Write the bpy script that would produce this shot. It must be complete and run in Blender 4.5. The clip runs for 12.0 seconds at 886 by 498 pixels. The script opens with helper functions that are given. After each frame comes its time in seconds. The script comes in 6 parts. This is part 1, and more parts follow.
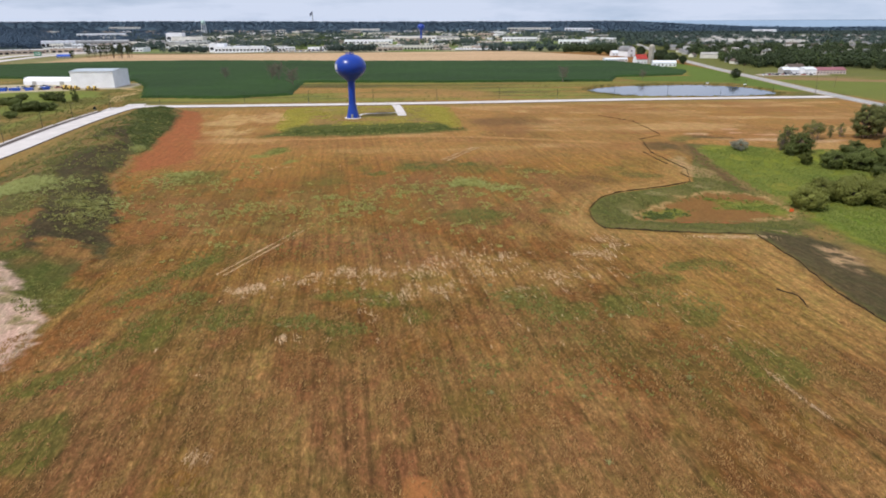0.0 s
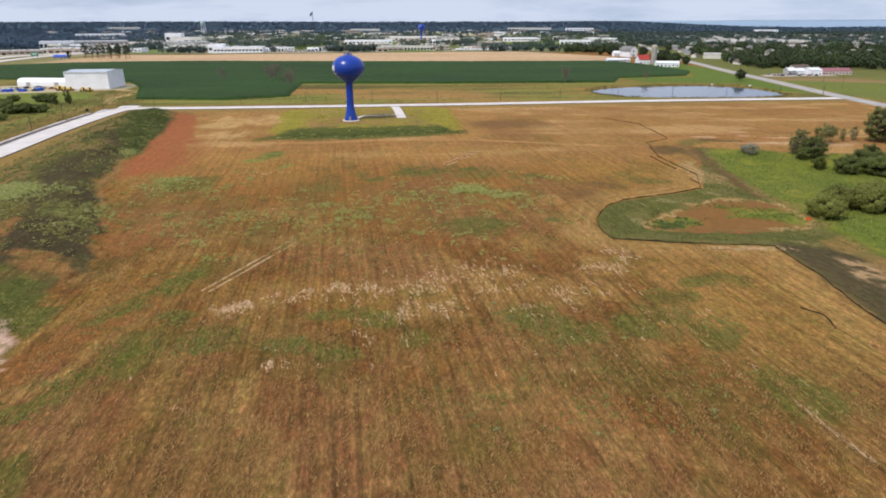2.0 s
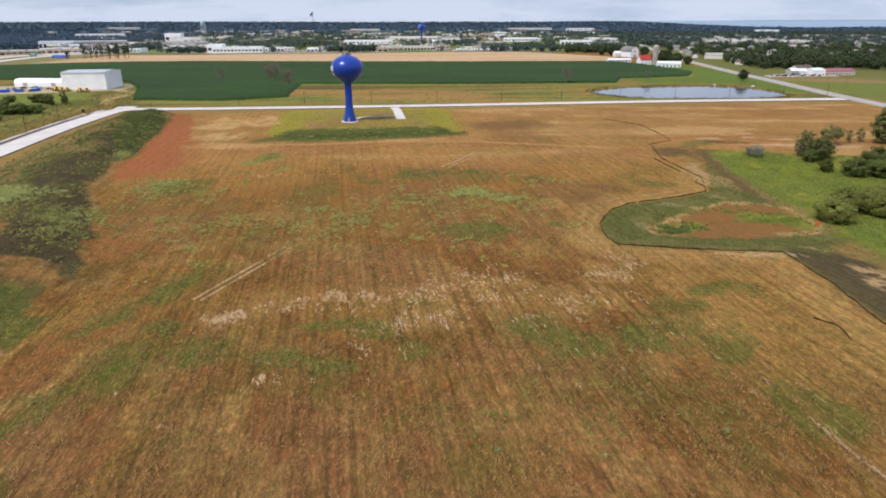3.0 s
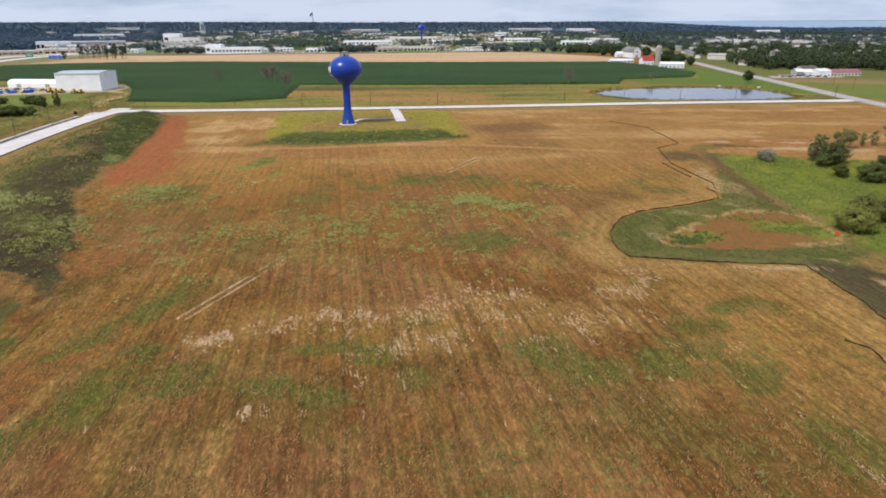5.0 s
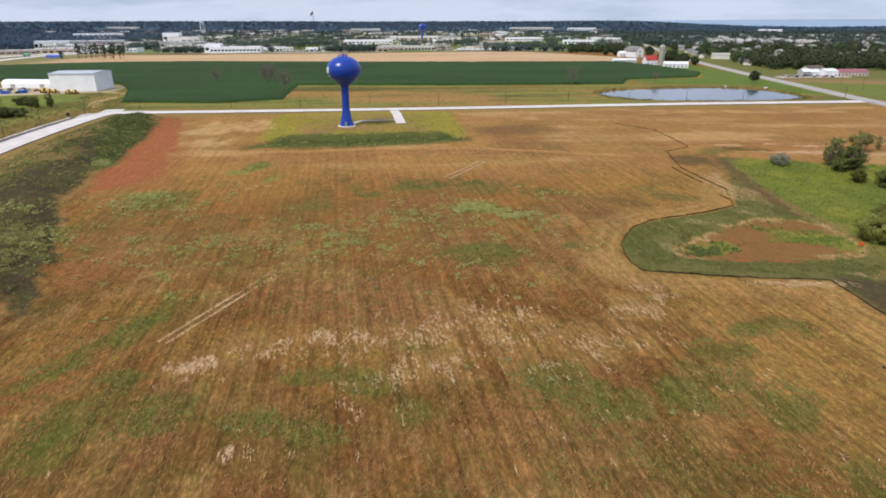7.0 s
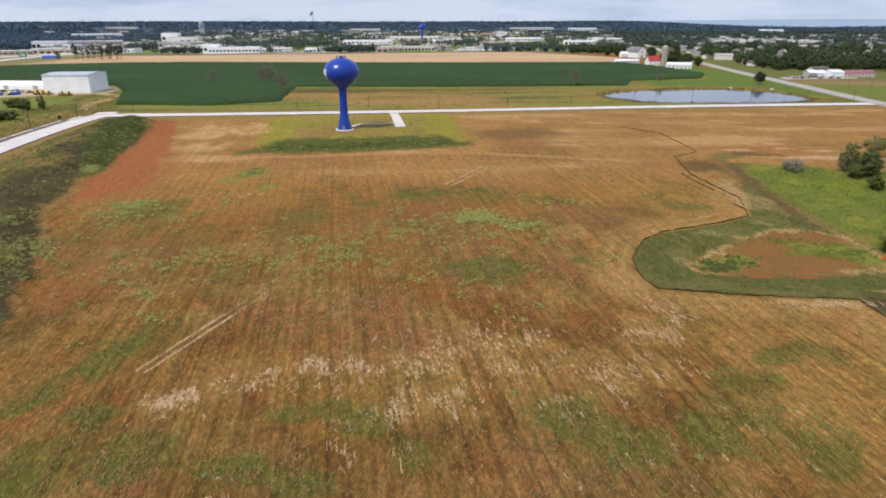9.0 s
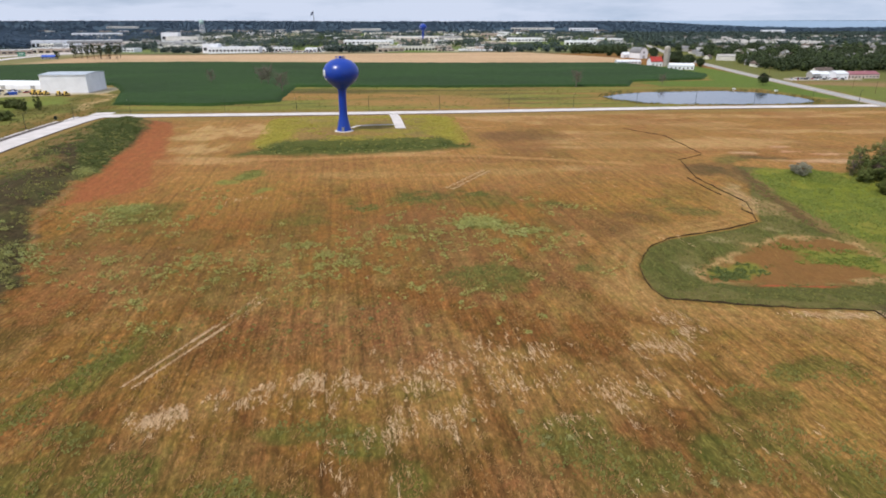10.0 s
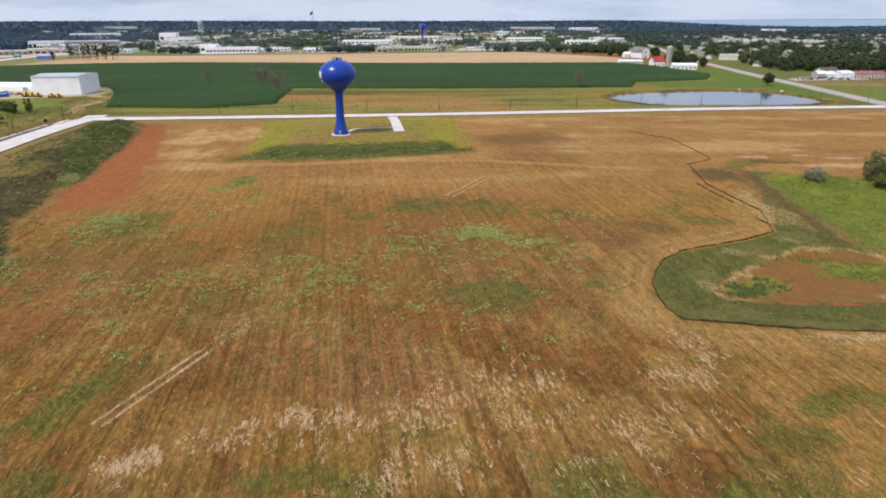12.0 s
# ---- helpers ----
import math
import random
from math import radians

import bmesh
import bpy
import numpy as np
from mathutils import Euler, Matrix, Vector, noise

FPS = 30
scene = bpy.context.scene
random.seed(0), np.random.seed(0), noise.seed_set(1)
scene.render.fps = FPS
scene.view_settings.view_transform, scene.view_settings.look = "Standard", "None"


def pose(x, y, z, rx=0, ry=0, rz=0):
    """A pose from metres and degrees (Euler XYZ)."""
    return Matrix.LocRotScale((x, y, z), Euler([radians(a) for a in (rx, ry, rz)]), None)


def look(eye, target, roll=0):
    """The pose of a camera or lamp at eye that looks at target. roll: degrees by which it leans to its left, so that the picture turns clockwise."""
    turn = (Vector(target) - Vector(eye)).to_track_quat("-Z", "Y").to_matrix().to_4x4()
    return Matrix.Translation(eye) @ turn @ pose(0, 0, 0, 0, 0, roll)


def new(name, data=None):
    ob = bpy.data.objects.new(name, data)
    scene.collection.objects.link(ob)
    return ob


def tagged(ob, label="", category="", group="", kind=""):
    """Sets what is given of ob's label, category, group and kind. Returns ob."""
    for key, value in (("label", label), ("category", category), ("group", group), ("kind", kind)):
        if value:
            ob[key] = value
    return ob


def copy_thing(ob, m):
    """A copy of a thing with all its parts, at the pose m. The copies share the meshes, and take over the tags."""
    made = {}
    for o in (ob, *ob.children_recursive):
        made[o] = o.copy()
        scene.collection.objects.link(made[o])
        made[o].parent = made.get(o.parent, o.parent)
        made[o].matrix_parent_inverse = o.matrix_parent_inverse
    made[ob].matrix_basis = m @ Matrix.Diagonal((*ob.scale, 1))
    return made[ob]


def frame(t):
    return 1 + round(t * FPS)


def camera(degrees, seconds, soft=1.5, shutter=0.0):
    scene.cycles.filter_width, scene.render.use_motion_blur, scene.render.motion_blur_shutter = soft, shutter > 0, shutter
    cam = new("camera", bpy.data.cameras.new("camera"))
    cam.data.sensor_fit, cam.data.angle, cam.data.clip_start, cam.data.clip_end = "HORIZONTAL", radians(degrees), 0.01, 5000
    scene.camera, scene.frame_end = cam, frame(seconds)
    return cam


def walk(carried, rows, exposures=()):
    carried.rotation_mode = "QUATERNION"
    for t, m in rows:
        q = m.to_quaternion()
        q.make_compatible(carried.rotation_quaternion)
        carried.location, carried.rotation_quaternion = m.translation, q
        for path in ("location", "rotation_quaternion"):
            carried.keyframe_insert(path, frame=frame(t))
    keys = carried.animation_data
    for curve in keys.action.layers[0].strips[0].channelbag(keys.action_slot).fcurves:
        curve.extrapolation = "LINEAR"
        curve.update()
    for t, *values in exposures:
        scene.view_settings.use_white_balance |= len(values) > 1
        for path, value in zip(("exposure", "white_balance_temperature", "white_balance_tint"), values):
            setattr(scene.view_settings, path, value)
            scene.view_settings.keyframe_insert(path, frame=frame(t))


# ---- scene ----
cam = camera(70.9, 12.0, soft=1.8)
PATH = [
    (0, (0.49, -0.698, 53.768), (0.496, 1.179, 53.075), -0.2),
    (0.5, (0.311, 1.601, 53.752), (0.319, 3.477, 53.059), -0.2),
    (1, (0.32, 3.9, 53.716), (0.326, 5.776, 53.023), -0.2),
    (1.5, (0.421, 6.185, 53.67), (0.427, 8.062, 52.977), -0.2),
    (2, (0.539, 8.514, 53.593), (0.544, 10.39, 52.901), -0.2),
    (2.5, (0.667, 10.875, 53.512), (0.672, 12.751, 52.819), -0.2),
    (3, (0.712, 13.157, 53.443), (0.716, 15.034, 52.751), -0.2),
    (5, (0.368, 22.173, 53.219), (0.372, 24.05, 52.528), -0.2),
    (5.5, (0.281, 24.445, 53.203), (0.284, 26.321, 52.512), -0.1),
    (6, (0.229, 26.745, 53.186), (0.231, 28.621, 52.493), -0.2),
    (6.5, (0.169, 29.14, 53.168), (0.171, 31.017, 52.475), -0.2),
    (7, (0.088, 31.531, 53.174), (0.09, 33.407, 52.481), -0.2),
    (9, (-0.181, 40.767, 53.476), (-0.179, 42.643, 52.783), -0.2),
    (9.5, (-0.216, 43.109, 53.503), (-0.215, 44.985, 52.809), -0.1),
    (10, (-0.263, 45.503, 53.52), (-0.262, 47.379, 52.827), -0.1),
    (10.5, (-0.265, 47.887, 53.533), (-0.264, 49.763, 52.839), -0.1),
    (11, (-0.27, 50.191, 53.57), (-0.27, 52.067, 52.876), -0.1),
    (11.5, (-0.253, 52.474, 53.628), (-0.253, 54.349, 52.934), -0.1),
    (12, (-0.314, 54.718, 53.699), (-0.313, 56.593, 53.005), -0.2),
]
walk(cam, [(t, look(eye, target, roll)) for t, eye, target, roll in PATH])

# ---- light ----
SUN = Vector((-0.42, -0.40, 0.81)).normalized()
world = bpy.data.worlds.new("sky")
scene.world = world
world.use_nodes = True
wn, wl = world.node_tree.nodes, world.node_tree.links
sky = wn.new("ShaderNodeTexSky")
sky.sky_type, sky.sun_disc = "NISHITA", False
sky.sun_elevation, sky.sun_rotation = math.asin(SUN.z), math.atan2(SUN.x, SUN.y)
sky.air_density, sky.dust_density, sky.ozone_density = 1.0, 0.2, 3.0
wtc, wmap, wnoise = wn.new("ShaderNodeTexCoord"), wn.new("ShaderNodeMapping"), wn.new("ShaderNodeTexNoise")
wmap.inputs["Scale"].default_value = (2.6, 2.6, 15.0)
wnoise.inputs["Scale"].default_value, wnoise.inputs["Detail"].default_value = 2.4, 6.0
wnoise.inputs["Roughness"].default_value = 0.55
wramp = wn.new("ShaderNodeValToRGB")
wramp.color_ramp.elements[0].position, wramp.color_ramp.elements[1].position = 0.22, 0.54
wramp.color_ramp.elements[0].color = (0.4, 0.4, 0.4, 1)
wmix = wn.new("ShaderNodeMix")
wmix.data_type = "RGBA"
wmix.inputs[7].default_value = (7.95, 8.75, 10.7, 1)
wscale = wn.new("ShaderNodeMath")
wscale.operation = "MULTIPLY"
wscale.inputs[1].default_value = 0.92
wlift = wn.new("ShaderNodeVectorMath")
wlift.operation = "ADD"
wlift.inputs[1].default_value = (0, 0, 0.16)
wl.new(wtc.outputs["Generated"], wlift.inputs[0])
wl.new(wlift.outputs["Vector"], sky.inputs["Vector"])
wl.new(wtc.outputs["Generated"], wmap.inputs["Vector"])
wl.new(wmap.outputs["Vector"], wnoise.inputs["Vector"])
wl.new(wnoise.outputs["Fac"], wramp.inputs["Fac"])
wl.new(wramp.outputs["Color"], wscale.inputs[0])
wl.new(wscale.outputs[0], wmix.inputs[0])
wl.new(sky.outputs["Color"], wmix.inputs[6])
wl.new(wmix.outputs[2], wn["Background"].inputs["Color"])
wn["Background"].inputs["Strength"].default_value = 0.085
sun = new("sun", bpy.data.lights.new("sun", "SUN"))
sun.data.energy, sun.data.angle, sun.data.color = 3.12, radians(0.5), (1.0, 0.95, 0.86)
sun.matrix_world = look(SUN * 400, (0, 0, 0))


# ---- material helpers ----
def nodes_of(name, rough=0.8, metal=0.0, spec=0.3):
    m = bpy.data.materials.new(name)
    m.use_nodes = True
    t = m.node_tree
    b = t.nodes["Principled BSDF"]
    b.inputs["Roughness"].default_value, b.inputs["Metallic"].default_value = rough, metal
    b.inputs["Specular IOR Level"].default_value = spec
    return m, t, b


def rgb_mix(t, fac, a, b, mode="MIX"):
    n = t.nodes.new("ShaderNodeMix")
    n.data_type, n.blend_type = "RGBA", mode
    for i, v in ((0, fac), (6, a), (7, b)):
        if isinstance(v, bpy.types.NodeSocket):
            t.links.new(v, n.inputs[i])
        else:
            n.inputs[i].default_value = v if i == 0 else (*v[:3], 1)
    return n.outputs[2]


def noise_tex(t, vec, scale, detail=4.0, rough=0.6, stretch=(1, 1, 1), turn=0.0):
    """Noise in a frame turned about z and then stretched."""
    if turn:
        tn = t.nodes.new("ShaderNodeMapping")
        tn.inputs["Rotation"].default_value = (0, 0, radians(turn))
        t.links.new(vec, tn.inputs["Vector"])
        vec = tn.outputs["Vector"]
    mp = t.nodes.new("ShaderNodeMapping")
    mp.inputs["Scale"].default_value = stretch
    t.links.new(vec, mp.inputs["Vector"])
    n = t.nodes.new("ShaderNodeTexNoise")
    n.inputs["Scale"].default_value, n.inputs["Detail"].default_value, n.inputs["Roughness"].default_value = scale, detail, rough
    t.links.new(mp.outputs["Vector"], n.inputs["Vector"])
    return n.outputs["Fac"]


def ramp(t, fac, a, b, lo=0.0, hi=1.0):
    n = t.nodes.new("ShaderNodeMapRange")
    n.inputs["From Min"].default_value, n.inputs["From Max"].default_value = a, b
    n.inputs["To Min"].default_value, n.inputs["To Max"].default_value = lo, hi
    t.links.new(fac, n.inputs["Value"])
    return n.outputs["Result"]


def position(t):
    return t.nodes.new("ShaderNodeNewGeometry").outputs["Position"]


def bump(t, b, fac, strength, dist):
    n = t.nodes.new("ShaderNodeBump")
    n.inputs["Strength"].default_value, n.inputs["Distance"].default_value = strength, dist
    t.links.new(fac, n.inputs["Height"])
    t.links.new(n.outputs["Normal"], b.inputs["Normal"])


def worn(name, color, rough=0.8, metal=0.0, spread=0.25, scale=0.6, spec=0.3, fine=8.0):
    """A painted or mineral surface with stains and fine grain."""
    m, t, b = nodes_of(name, rough, metal, spec)
    p = position(t)
    big = ramp(t, noise_tex(t, p, scale, 4), 0.3, 0.7, 1 - spread, 1 + spread * 0.4)
    fin = ramp(t, noise_tex(t, p, fine, 3), 0.3, 0.7, 1 - spread * 0.4, 1 + spread * 0.3)
    c = rgb_mix(t, 1.0, rgb_mix(t, 1.0, color, big, "MULTIPLY"), fin, "MULTIPLY")
    t.links.new(c, b.inputs["Base Color"])
    bump(t, b, noise_tex(t, p, fine, 3), 0.2, 0.02)
    return m


def leafy(name, a, b_col, dry=None, rough=0.7, patch=0.25):
    """Foliage that varies leaf by leaf and plant by plant."""
    m, t, b = nodes_of(name, rough, 0, 0.25)
    g = t.nodes.new("ShaderNodeNewGeometry")
    info = t.nodes.new("ShaderNodeObjectInfo")
    c = rgb_mix(t, g.outputs["Random Per Island"], a, b_col)
    big = noise_tex(t, g.outputs["Position"], patch, 3)
    c = rgb_mix(t, ramp(t, big, 0.35, 0.7, 0.0, 0.6), c, dry or b_col)
    c = rgb_mix(t, 1.0, c, ramp(t, info.outputs["Random"], 0, 1, 0.8, 1.2), "MULTIPLY")
    t.links.new(c, b.inputs["Base Color"])
    # thin blades let some light through
    tr = t.nodes.new("ShaderNodeBsdfTranslucent")
    t.links.new(c, tr.inputs["Color"])
    mx = t.nodes.new("ShaderNodeMixShader")
    mx.inputs[0].default_value = 0.25
    t.links.new(b.outputs["BSDF"], mx.inputs[1])
    t.links.new(tr.outputs["BSDF"], mx.inputs[2])
    t.links.new(mx.outputs["Shader"], t.nodes["Material Output"].inputs["Surface"])
    return m


# ---- materials ----
# the field's rows run nine degrees west of north
ROW_TURN = -9.0


def ground_material():
    m, t, b = nodes_of("ground", 0.95, 0, 0.1)
    p = position(t)
    att = t.nodes.new("ShaderNodeAttribute")
    att.attribute_name = "cover"
    mix = t.nodes.new("ShaderNodeAttribute")
    mix.attribute_name = "blend"
    sep = t.nodes.new("ShaderNodeSeparateColor")
    t.links.new(mix.outputs["Color"], sep.inputs["Color"])
    rows, straw, tufts = sep.outputs["Red"], sep.outputs["Green"], sep.outputs["Blue"]
    # mowing and drill rows run with the field
    rowa = noise_tex(t, p, 1.0, 3, 0.6, (1.25, 0.03, 0.0), ROW_TURN)
    rowb = noise_tex(t, p, 1.0, 2, 0.6, (0.42, 0.012, 0.0), ROW_TURN)
    rowv = t.nodes.new("ShaderNodeMath")
    rowv.operation = "ADD"
    t.links.new(ramp(t, rowa, 0.3, 0.7, -0.15, 0.15), rowv.inputs[0])
    t.links.new(ramp(t, rowb, 0.35, 0.65, -0.10, 0.10), rowv.inputs[1])
    rown = t.nodes.new("ShaderNodeMath")
    rown.operation = "MULTIPLY_ADD"
    t.links.new(rowv.outputs[0], rown.inputs[0])
    t.links.new(rows, rown.inputs[1])
    rown.inputs[2].default_value = 1.0
    c = rgb_mix(t, 1.0, att.outputs["Color"], rown.outputs[0], "MULTIPLY")
    # furrows along the rows, here and there: wheel lines three metres apart, drill lines two
    mp = t.nodes.new("ShaderNodeMapping")
    mp.inputs["Rotation"].default_value = (0, 0, radians(ROW_TURN))
    t.links.new(p, mp.inputs["Vector"])
    for scale, warp, lo, hi, deep, patch, seed in ((0.101, 0.7, 0.78, 0.98, 0.46, 0.05, 0.0), (0.157, 0.5, 0.76, 0.97, 0.32, 0.035, 60.0)):
        wv = t.nodes.new("ShaderNodeTexWave")
        wv.inputs["Scale"].default_value, wv.inputs["Distortion"].default_value = scale, warp
        wv.inputs["Detail"].default_value, wv.inputs["Detail Scale"].default_value = 3.0, 0.25
        wv.inputs["Phase Offset"].default_value = seed
        t.links.new(mp.outputs["Vector"], wv.inputs["Vector"])
        mask = ramp(t, noise_tex(t, p, patch + seed * 1e-4, 3, 0.6, (1.0, 0.45, 1.0), ROW_TURN), 0.38, 0.54, 0.1, 1.0)
        broken = ramp(t, noise_tex(t, p, 0.35, 3, 0.6, (1.0, 0.25, 1.0), ROW_TURN), 0.36, 0.52, 0.25, 1.0)
        fac = ramp(t, wv.outputs["Fac"], lo, hi, 0.0, deep)
        for k in (mask, broken, rows):
            fm = t.nodes.new("ShaderNodeMath")
            fm.operation = "MULTIPLY"
            t.links.new(fac, fm.inputs[0])
            t.links.new(k, fm.inputs[1])
            fac = fm.outputs[0]
        c = rgb_mix(t, fac, c, rgb_mix(t, 1.0, c, (0.45, 0.50, 0.48), "MULTIPLY"))
    # swath of hay, clump by clump: darker gaps and tan tops
    live = ramp(t, rows, 0.0, 1.0, 0.30, 1.0)

    def scaled(v):
        k = t.nodes.new("ShaderNodeMath")
        k.operation = "MULTIPLY"
        t.links.new(v, k.inputs[0])
        t.links.new(live, k.inputs[1])
        return k.outputs[0]

    swath = noise_tex(t, p, 2.1, 5, 0.68, (1.0, 0.36, 1.0), ROW_TURN)
    c = rgb_mix(t, scaled(ramp(t, swath, 0.49, 0.38, 0.0, 0.75)), c, rgb_mix(t, 1.0, c, (0.58, 0.66, 0.60), "MULTIPLY"))
    c = rgb_mix(t, scaled(ramp(t, swath, 0.52, 0.64, 0.0, 0.95)), c, rgb_mix(t, 1.0, c, (1.58, 1.62, 1.72), "MULTIPLY"))
    clump = noise_tex(t, p, 0.55, 5, 0.7, (1.0, 0.5, 1.0), ROW_TURN)
    c = rgb_mix(t, live, c, rgb_mix(t, 1.0, c, ramp(t, clump, 0.30, 0.70, 0.66, 1.34), "MULTIPLY"))
    rust = noise_tex(t, p, 0.30, 4, 0.65, (1.0, 0.45, 1.0), ROW_TURN)
    c = rgb_mix(t, scaled(ramp(t, rust, 0.43, 0.60, 0.0, 0.45)), c, rgb_mix(t, 1.0, c, (1.10, 0.90, 0.98), "MULTIPLY"))
    hue = noise_tex(t, p, 0.36, 4, 0.68, (1.0, 0.5, 1.0), -4.0)
    c = rgb_mix(t, scaled(ramp(t, hue, 0.48, 0.62, 0.0, 0.50)), c, rgb_mix(t, 1.0, c, (0.74, 1.0, 0.74), "MULTIPLY"))
    # dry straw lying on the ground
    st = noise_tex(t, p, 1.9, 4, 0.7, (1.0, 0.28, 1.0), ROW_TURN)
    sm = t.nodes.new("ShaderNodeMath")
    sm.operation = "MULTIPLY_ADD"
    t.links.new(straw, sm.inputs[0])
    sm.inputs[1].default_value = 0.36
    t.links.new(st, sm.inputs[2])
    c = rgb_mix(t, ramp(t, sm.outputs[0], 0.68, 0.82, 0.0, 0.85), c, (0.52, 0.345, 0.175))
    # leafy weeds
    wd = noise_tex(t, p, 0.62, 4, 0.6)
    wm = t.nodes.new("ShaderNodeMath")
    wm.operation = "MULTIPLY_ADD"
    t.links.new(tufts, wm.inputs[0])
    wm.inputs[1].default_value = 0.32
    t.links.new(wd, wm.inputs[2])
    c = rgb_mix(t, ramp(t, wm.outputs[0], 0.72, 0.86, 0.0, 0.8), c, (0.215, 0.22, 0.075))
    fine = noise_tex(t, p, 4.5, 3, 0.7)
    c = rgb_mix(t, 1.0, c, ramp(t, fine, 0.3, 0.7, 0.78, 1.22), "MULTIPLY")
    c = rgb_mix(t, 1.0, c, (0.985, 0.935, 0.75), "MULTIPLY")
    t.links.new(c, b.inputs["Base Color"])
    rel = t.nodes.new("ShaderNodeMath")
    rel.operation = "MULTIPLY_ADD"
    t.links.new(swath, rel.inputs[0])
    rel.inputs[1].default_value = 0.7
    t.links.new(clump, rel.inputs[2])
    bump(t, b, rel.outputs[0], 0.6, 0.45)
    return m


def crop_material(name, a, b_col, rows, turn):
    m, t, b = nodes_of(name, 0.85, 0, 0.2)
    p = position(t)
    r = noise_tex(t, p, 1.0, 3, 0.6, (rows, 0.01, 0), turn)
    big = noise_tex(t, p, 0.02, 4, 0.6, (1, 0.35, 1), turn)
    c = rgb_mix(t, ramp(t, r, 0.3, 0.7), a, b_col)
    c = rgb_mix(t, 1.0, c, ramp(t, big, 0.3, 0.7, 0.75, 1.25), "MULTIPLY")
    fin = noise_tex(t, p, 0.8, 4, 0.7)
    c = rgb_mix(t, 1.0, c, ramp(t, fin, 0.3, 0.7, 0.6, 1.4), "MULTIPLY")
    t.links.new(c, b.inputs["Base Color"])
    bump(t, b, fin, 0.8, 0.5)
    return m


def water_material(name, color, rough=0.08):
    m, t, b = nodes_of(name, rough, 0, 0.5)
    p = position(t)
    n = noise_tex(t, p, 0.05, 3)
    t.links.new(rgb_mix(t, ramp(t, n, 0.3, 0.7), color, [v * 1.25 for v in color]), b.inputs["Base Color"])
    bump(t, b, noise_tex(t, p, 0.8, 3), 0.08, 0.1)
    return m


GROUND = ground_material()
CORN = crop_material("corn_leaves", (0.014, 0.038, 0.006), (0.027, 0.062, 0.009), 0.5, 84)
CONCRETE = worn("concrete", (0.64, 0.59, 0.575), 0.85, spread=0.18, scale=0.12)
ASPHALT = worn("old_asphalt", (0.36, 0.35, 0.35), 0.9, spread=0.2, scale=0.08)
EDGE_DARK = worn("dark_brown_strip", (0.105, 0.082, 0.070), 0.9, spread=0.25, scale=0.3)
GRAVEL = worn("gravel", (0.40, 0.33, 0.26), 0.95, spread=0.25, scale=0.2)
LINE_PAINT = worn("line_paint", (0.75, 0.72, 0.62), 0.7)
TOWER_BLUE = worn("tower_blue_paint", (0.003, 0.042, 0.34), 0.30, spread=0.10, scale=0.25, spec=0.5, fine=1.5)
LETTER_WHITE = worn("white_lettering", (0.80, 0.80, 0.80), 0.5, spread=0.1)
STEEL_GREY = worn("galvanised_steel", (0.30, 0.31, 0.32), 0.5, 0.6)
POLE_DARK = worn("dark_bronze_pole", (0.035, 0.033, 0.030), 0.5, 0.3)
FABRIC = worn("black_silt_fabric", (0.062, 0.045, 0.028), 0.95, spread=0.3, scale=0.5, spec=0.05)
STAKE = worn("wooden_stake", (0.20, 0.13, 0.07), 0.9)
WALL_WHITE = worn("white_metal_siding", (0.86, 0.87, 0.91), 0.6, spread=0.10, scale=0.15)
WALL_CREAM = worn("cream_siding", (0.72, 0.69, 0.63), 0.8, spread=0.15, scale=0.2)
WALL_PINK = worn("pinkish_siding", (0.70, 0.56, 0.53), 0.7, spread=0.12, scale=0.2)
WALL_GREY = worn("grey_block_wall", (0.40, 0.39, 0.38), 0.85, spread=0.18, scale=0.15)
WALL_TAN = worn("tan_brick_wall", (0.46, 0.38, 0.32), 0.85, spread=0.2, scale=0.2)
ROOF_WHITE = worn("white_roof_sheet", (0.72, 0.74, 0.78), 0.6, spread=0.12, scale=0.1)
ROOF_GREY = worn("grey_roof", (0.22, 0.22, 0.23), 0.85, spread=0.2, scale=0.1)
ROOF_BLUISH = worn("bluish_roof_sheet", (0.46, 0.51, 0.58), 0.55, spread=0.12, scale=0.1)
ROOF_PALE = worn("weathered_pale_shingles", (0.42, 0.40, 0.38), 0.85, spread=0.2, scale=0.15)
ROOF_BROWN = worn("brown_shingles", (0.13, 0.10, 0.085), 0.9, spread=0.25, scale=0.3)
ROOF_RED = worn("red_barn_roof", (0.40, 0.05, 0.04), 0.7, spread=0.2, scale=0.2)
ROOF_MAUVE = worn("faded_maroon_roof", (0.30, 0.12, 0.14), 0.7, spread=0.15, scale=0.15)
SILO_GREY = worn("silo_concrete", (0.42, 0.38, 0.33), 0.85, spread=0.2, scale=0.3)
GLASS_DARK = worn("dark_window", (0.03, 0.035, 0.045), 0.15, spread=0.1, spec=0.5)
DOOR_DARK = worn("dark_doorway", (0.02, 0.02, 0.022), 0.7)
YELLOW = worn("yellow_paint", (0.85, 0.58, 0.14), 0.5, spread=0.15)
BLUE_PAINT = worn("blue_paint", (0.03, 0.10, 0.50), 0.45, spread=0.15)
RED_PAINT = worn("red_paint", (0.35, 0.03, 0.025), 0.45)
SILVER = worn("silver_paint", (0.45, 0.46, 0.47), 0.35, 0.3)
BLACK_PAINT = worn("black_paint", (0.02, 0.02, 0.022), 0.35)
RUBBER = worn("tyre_rubber", (0.02, 0.02, 0.02), 0.9)
SIGN_GREEN = worn("green_sign", (0.02, 0.24, 0.15), 0.5)
ORANGE = worn("orange_flag", (0.75, 0.13, 0.03), 0.7)
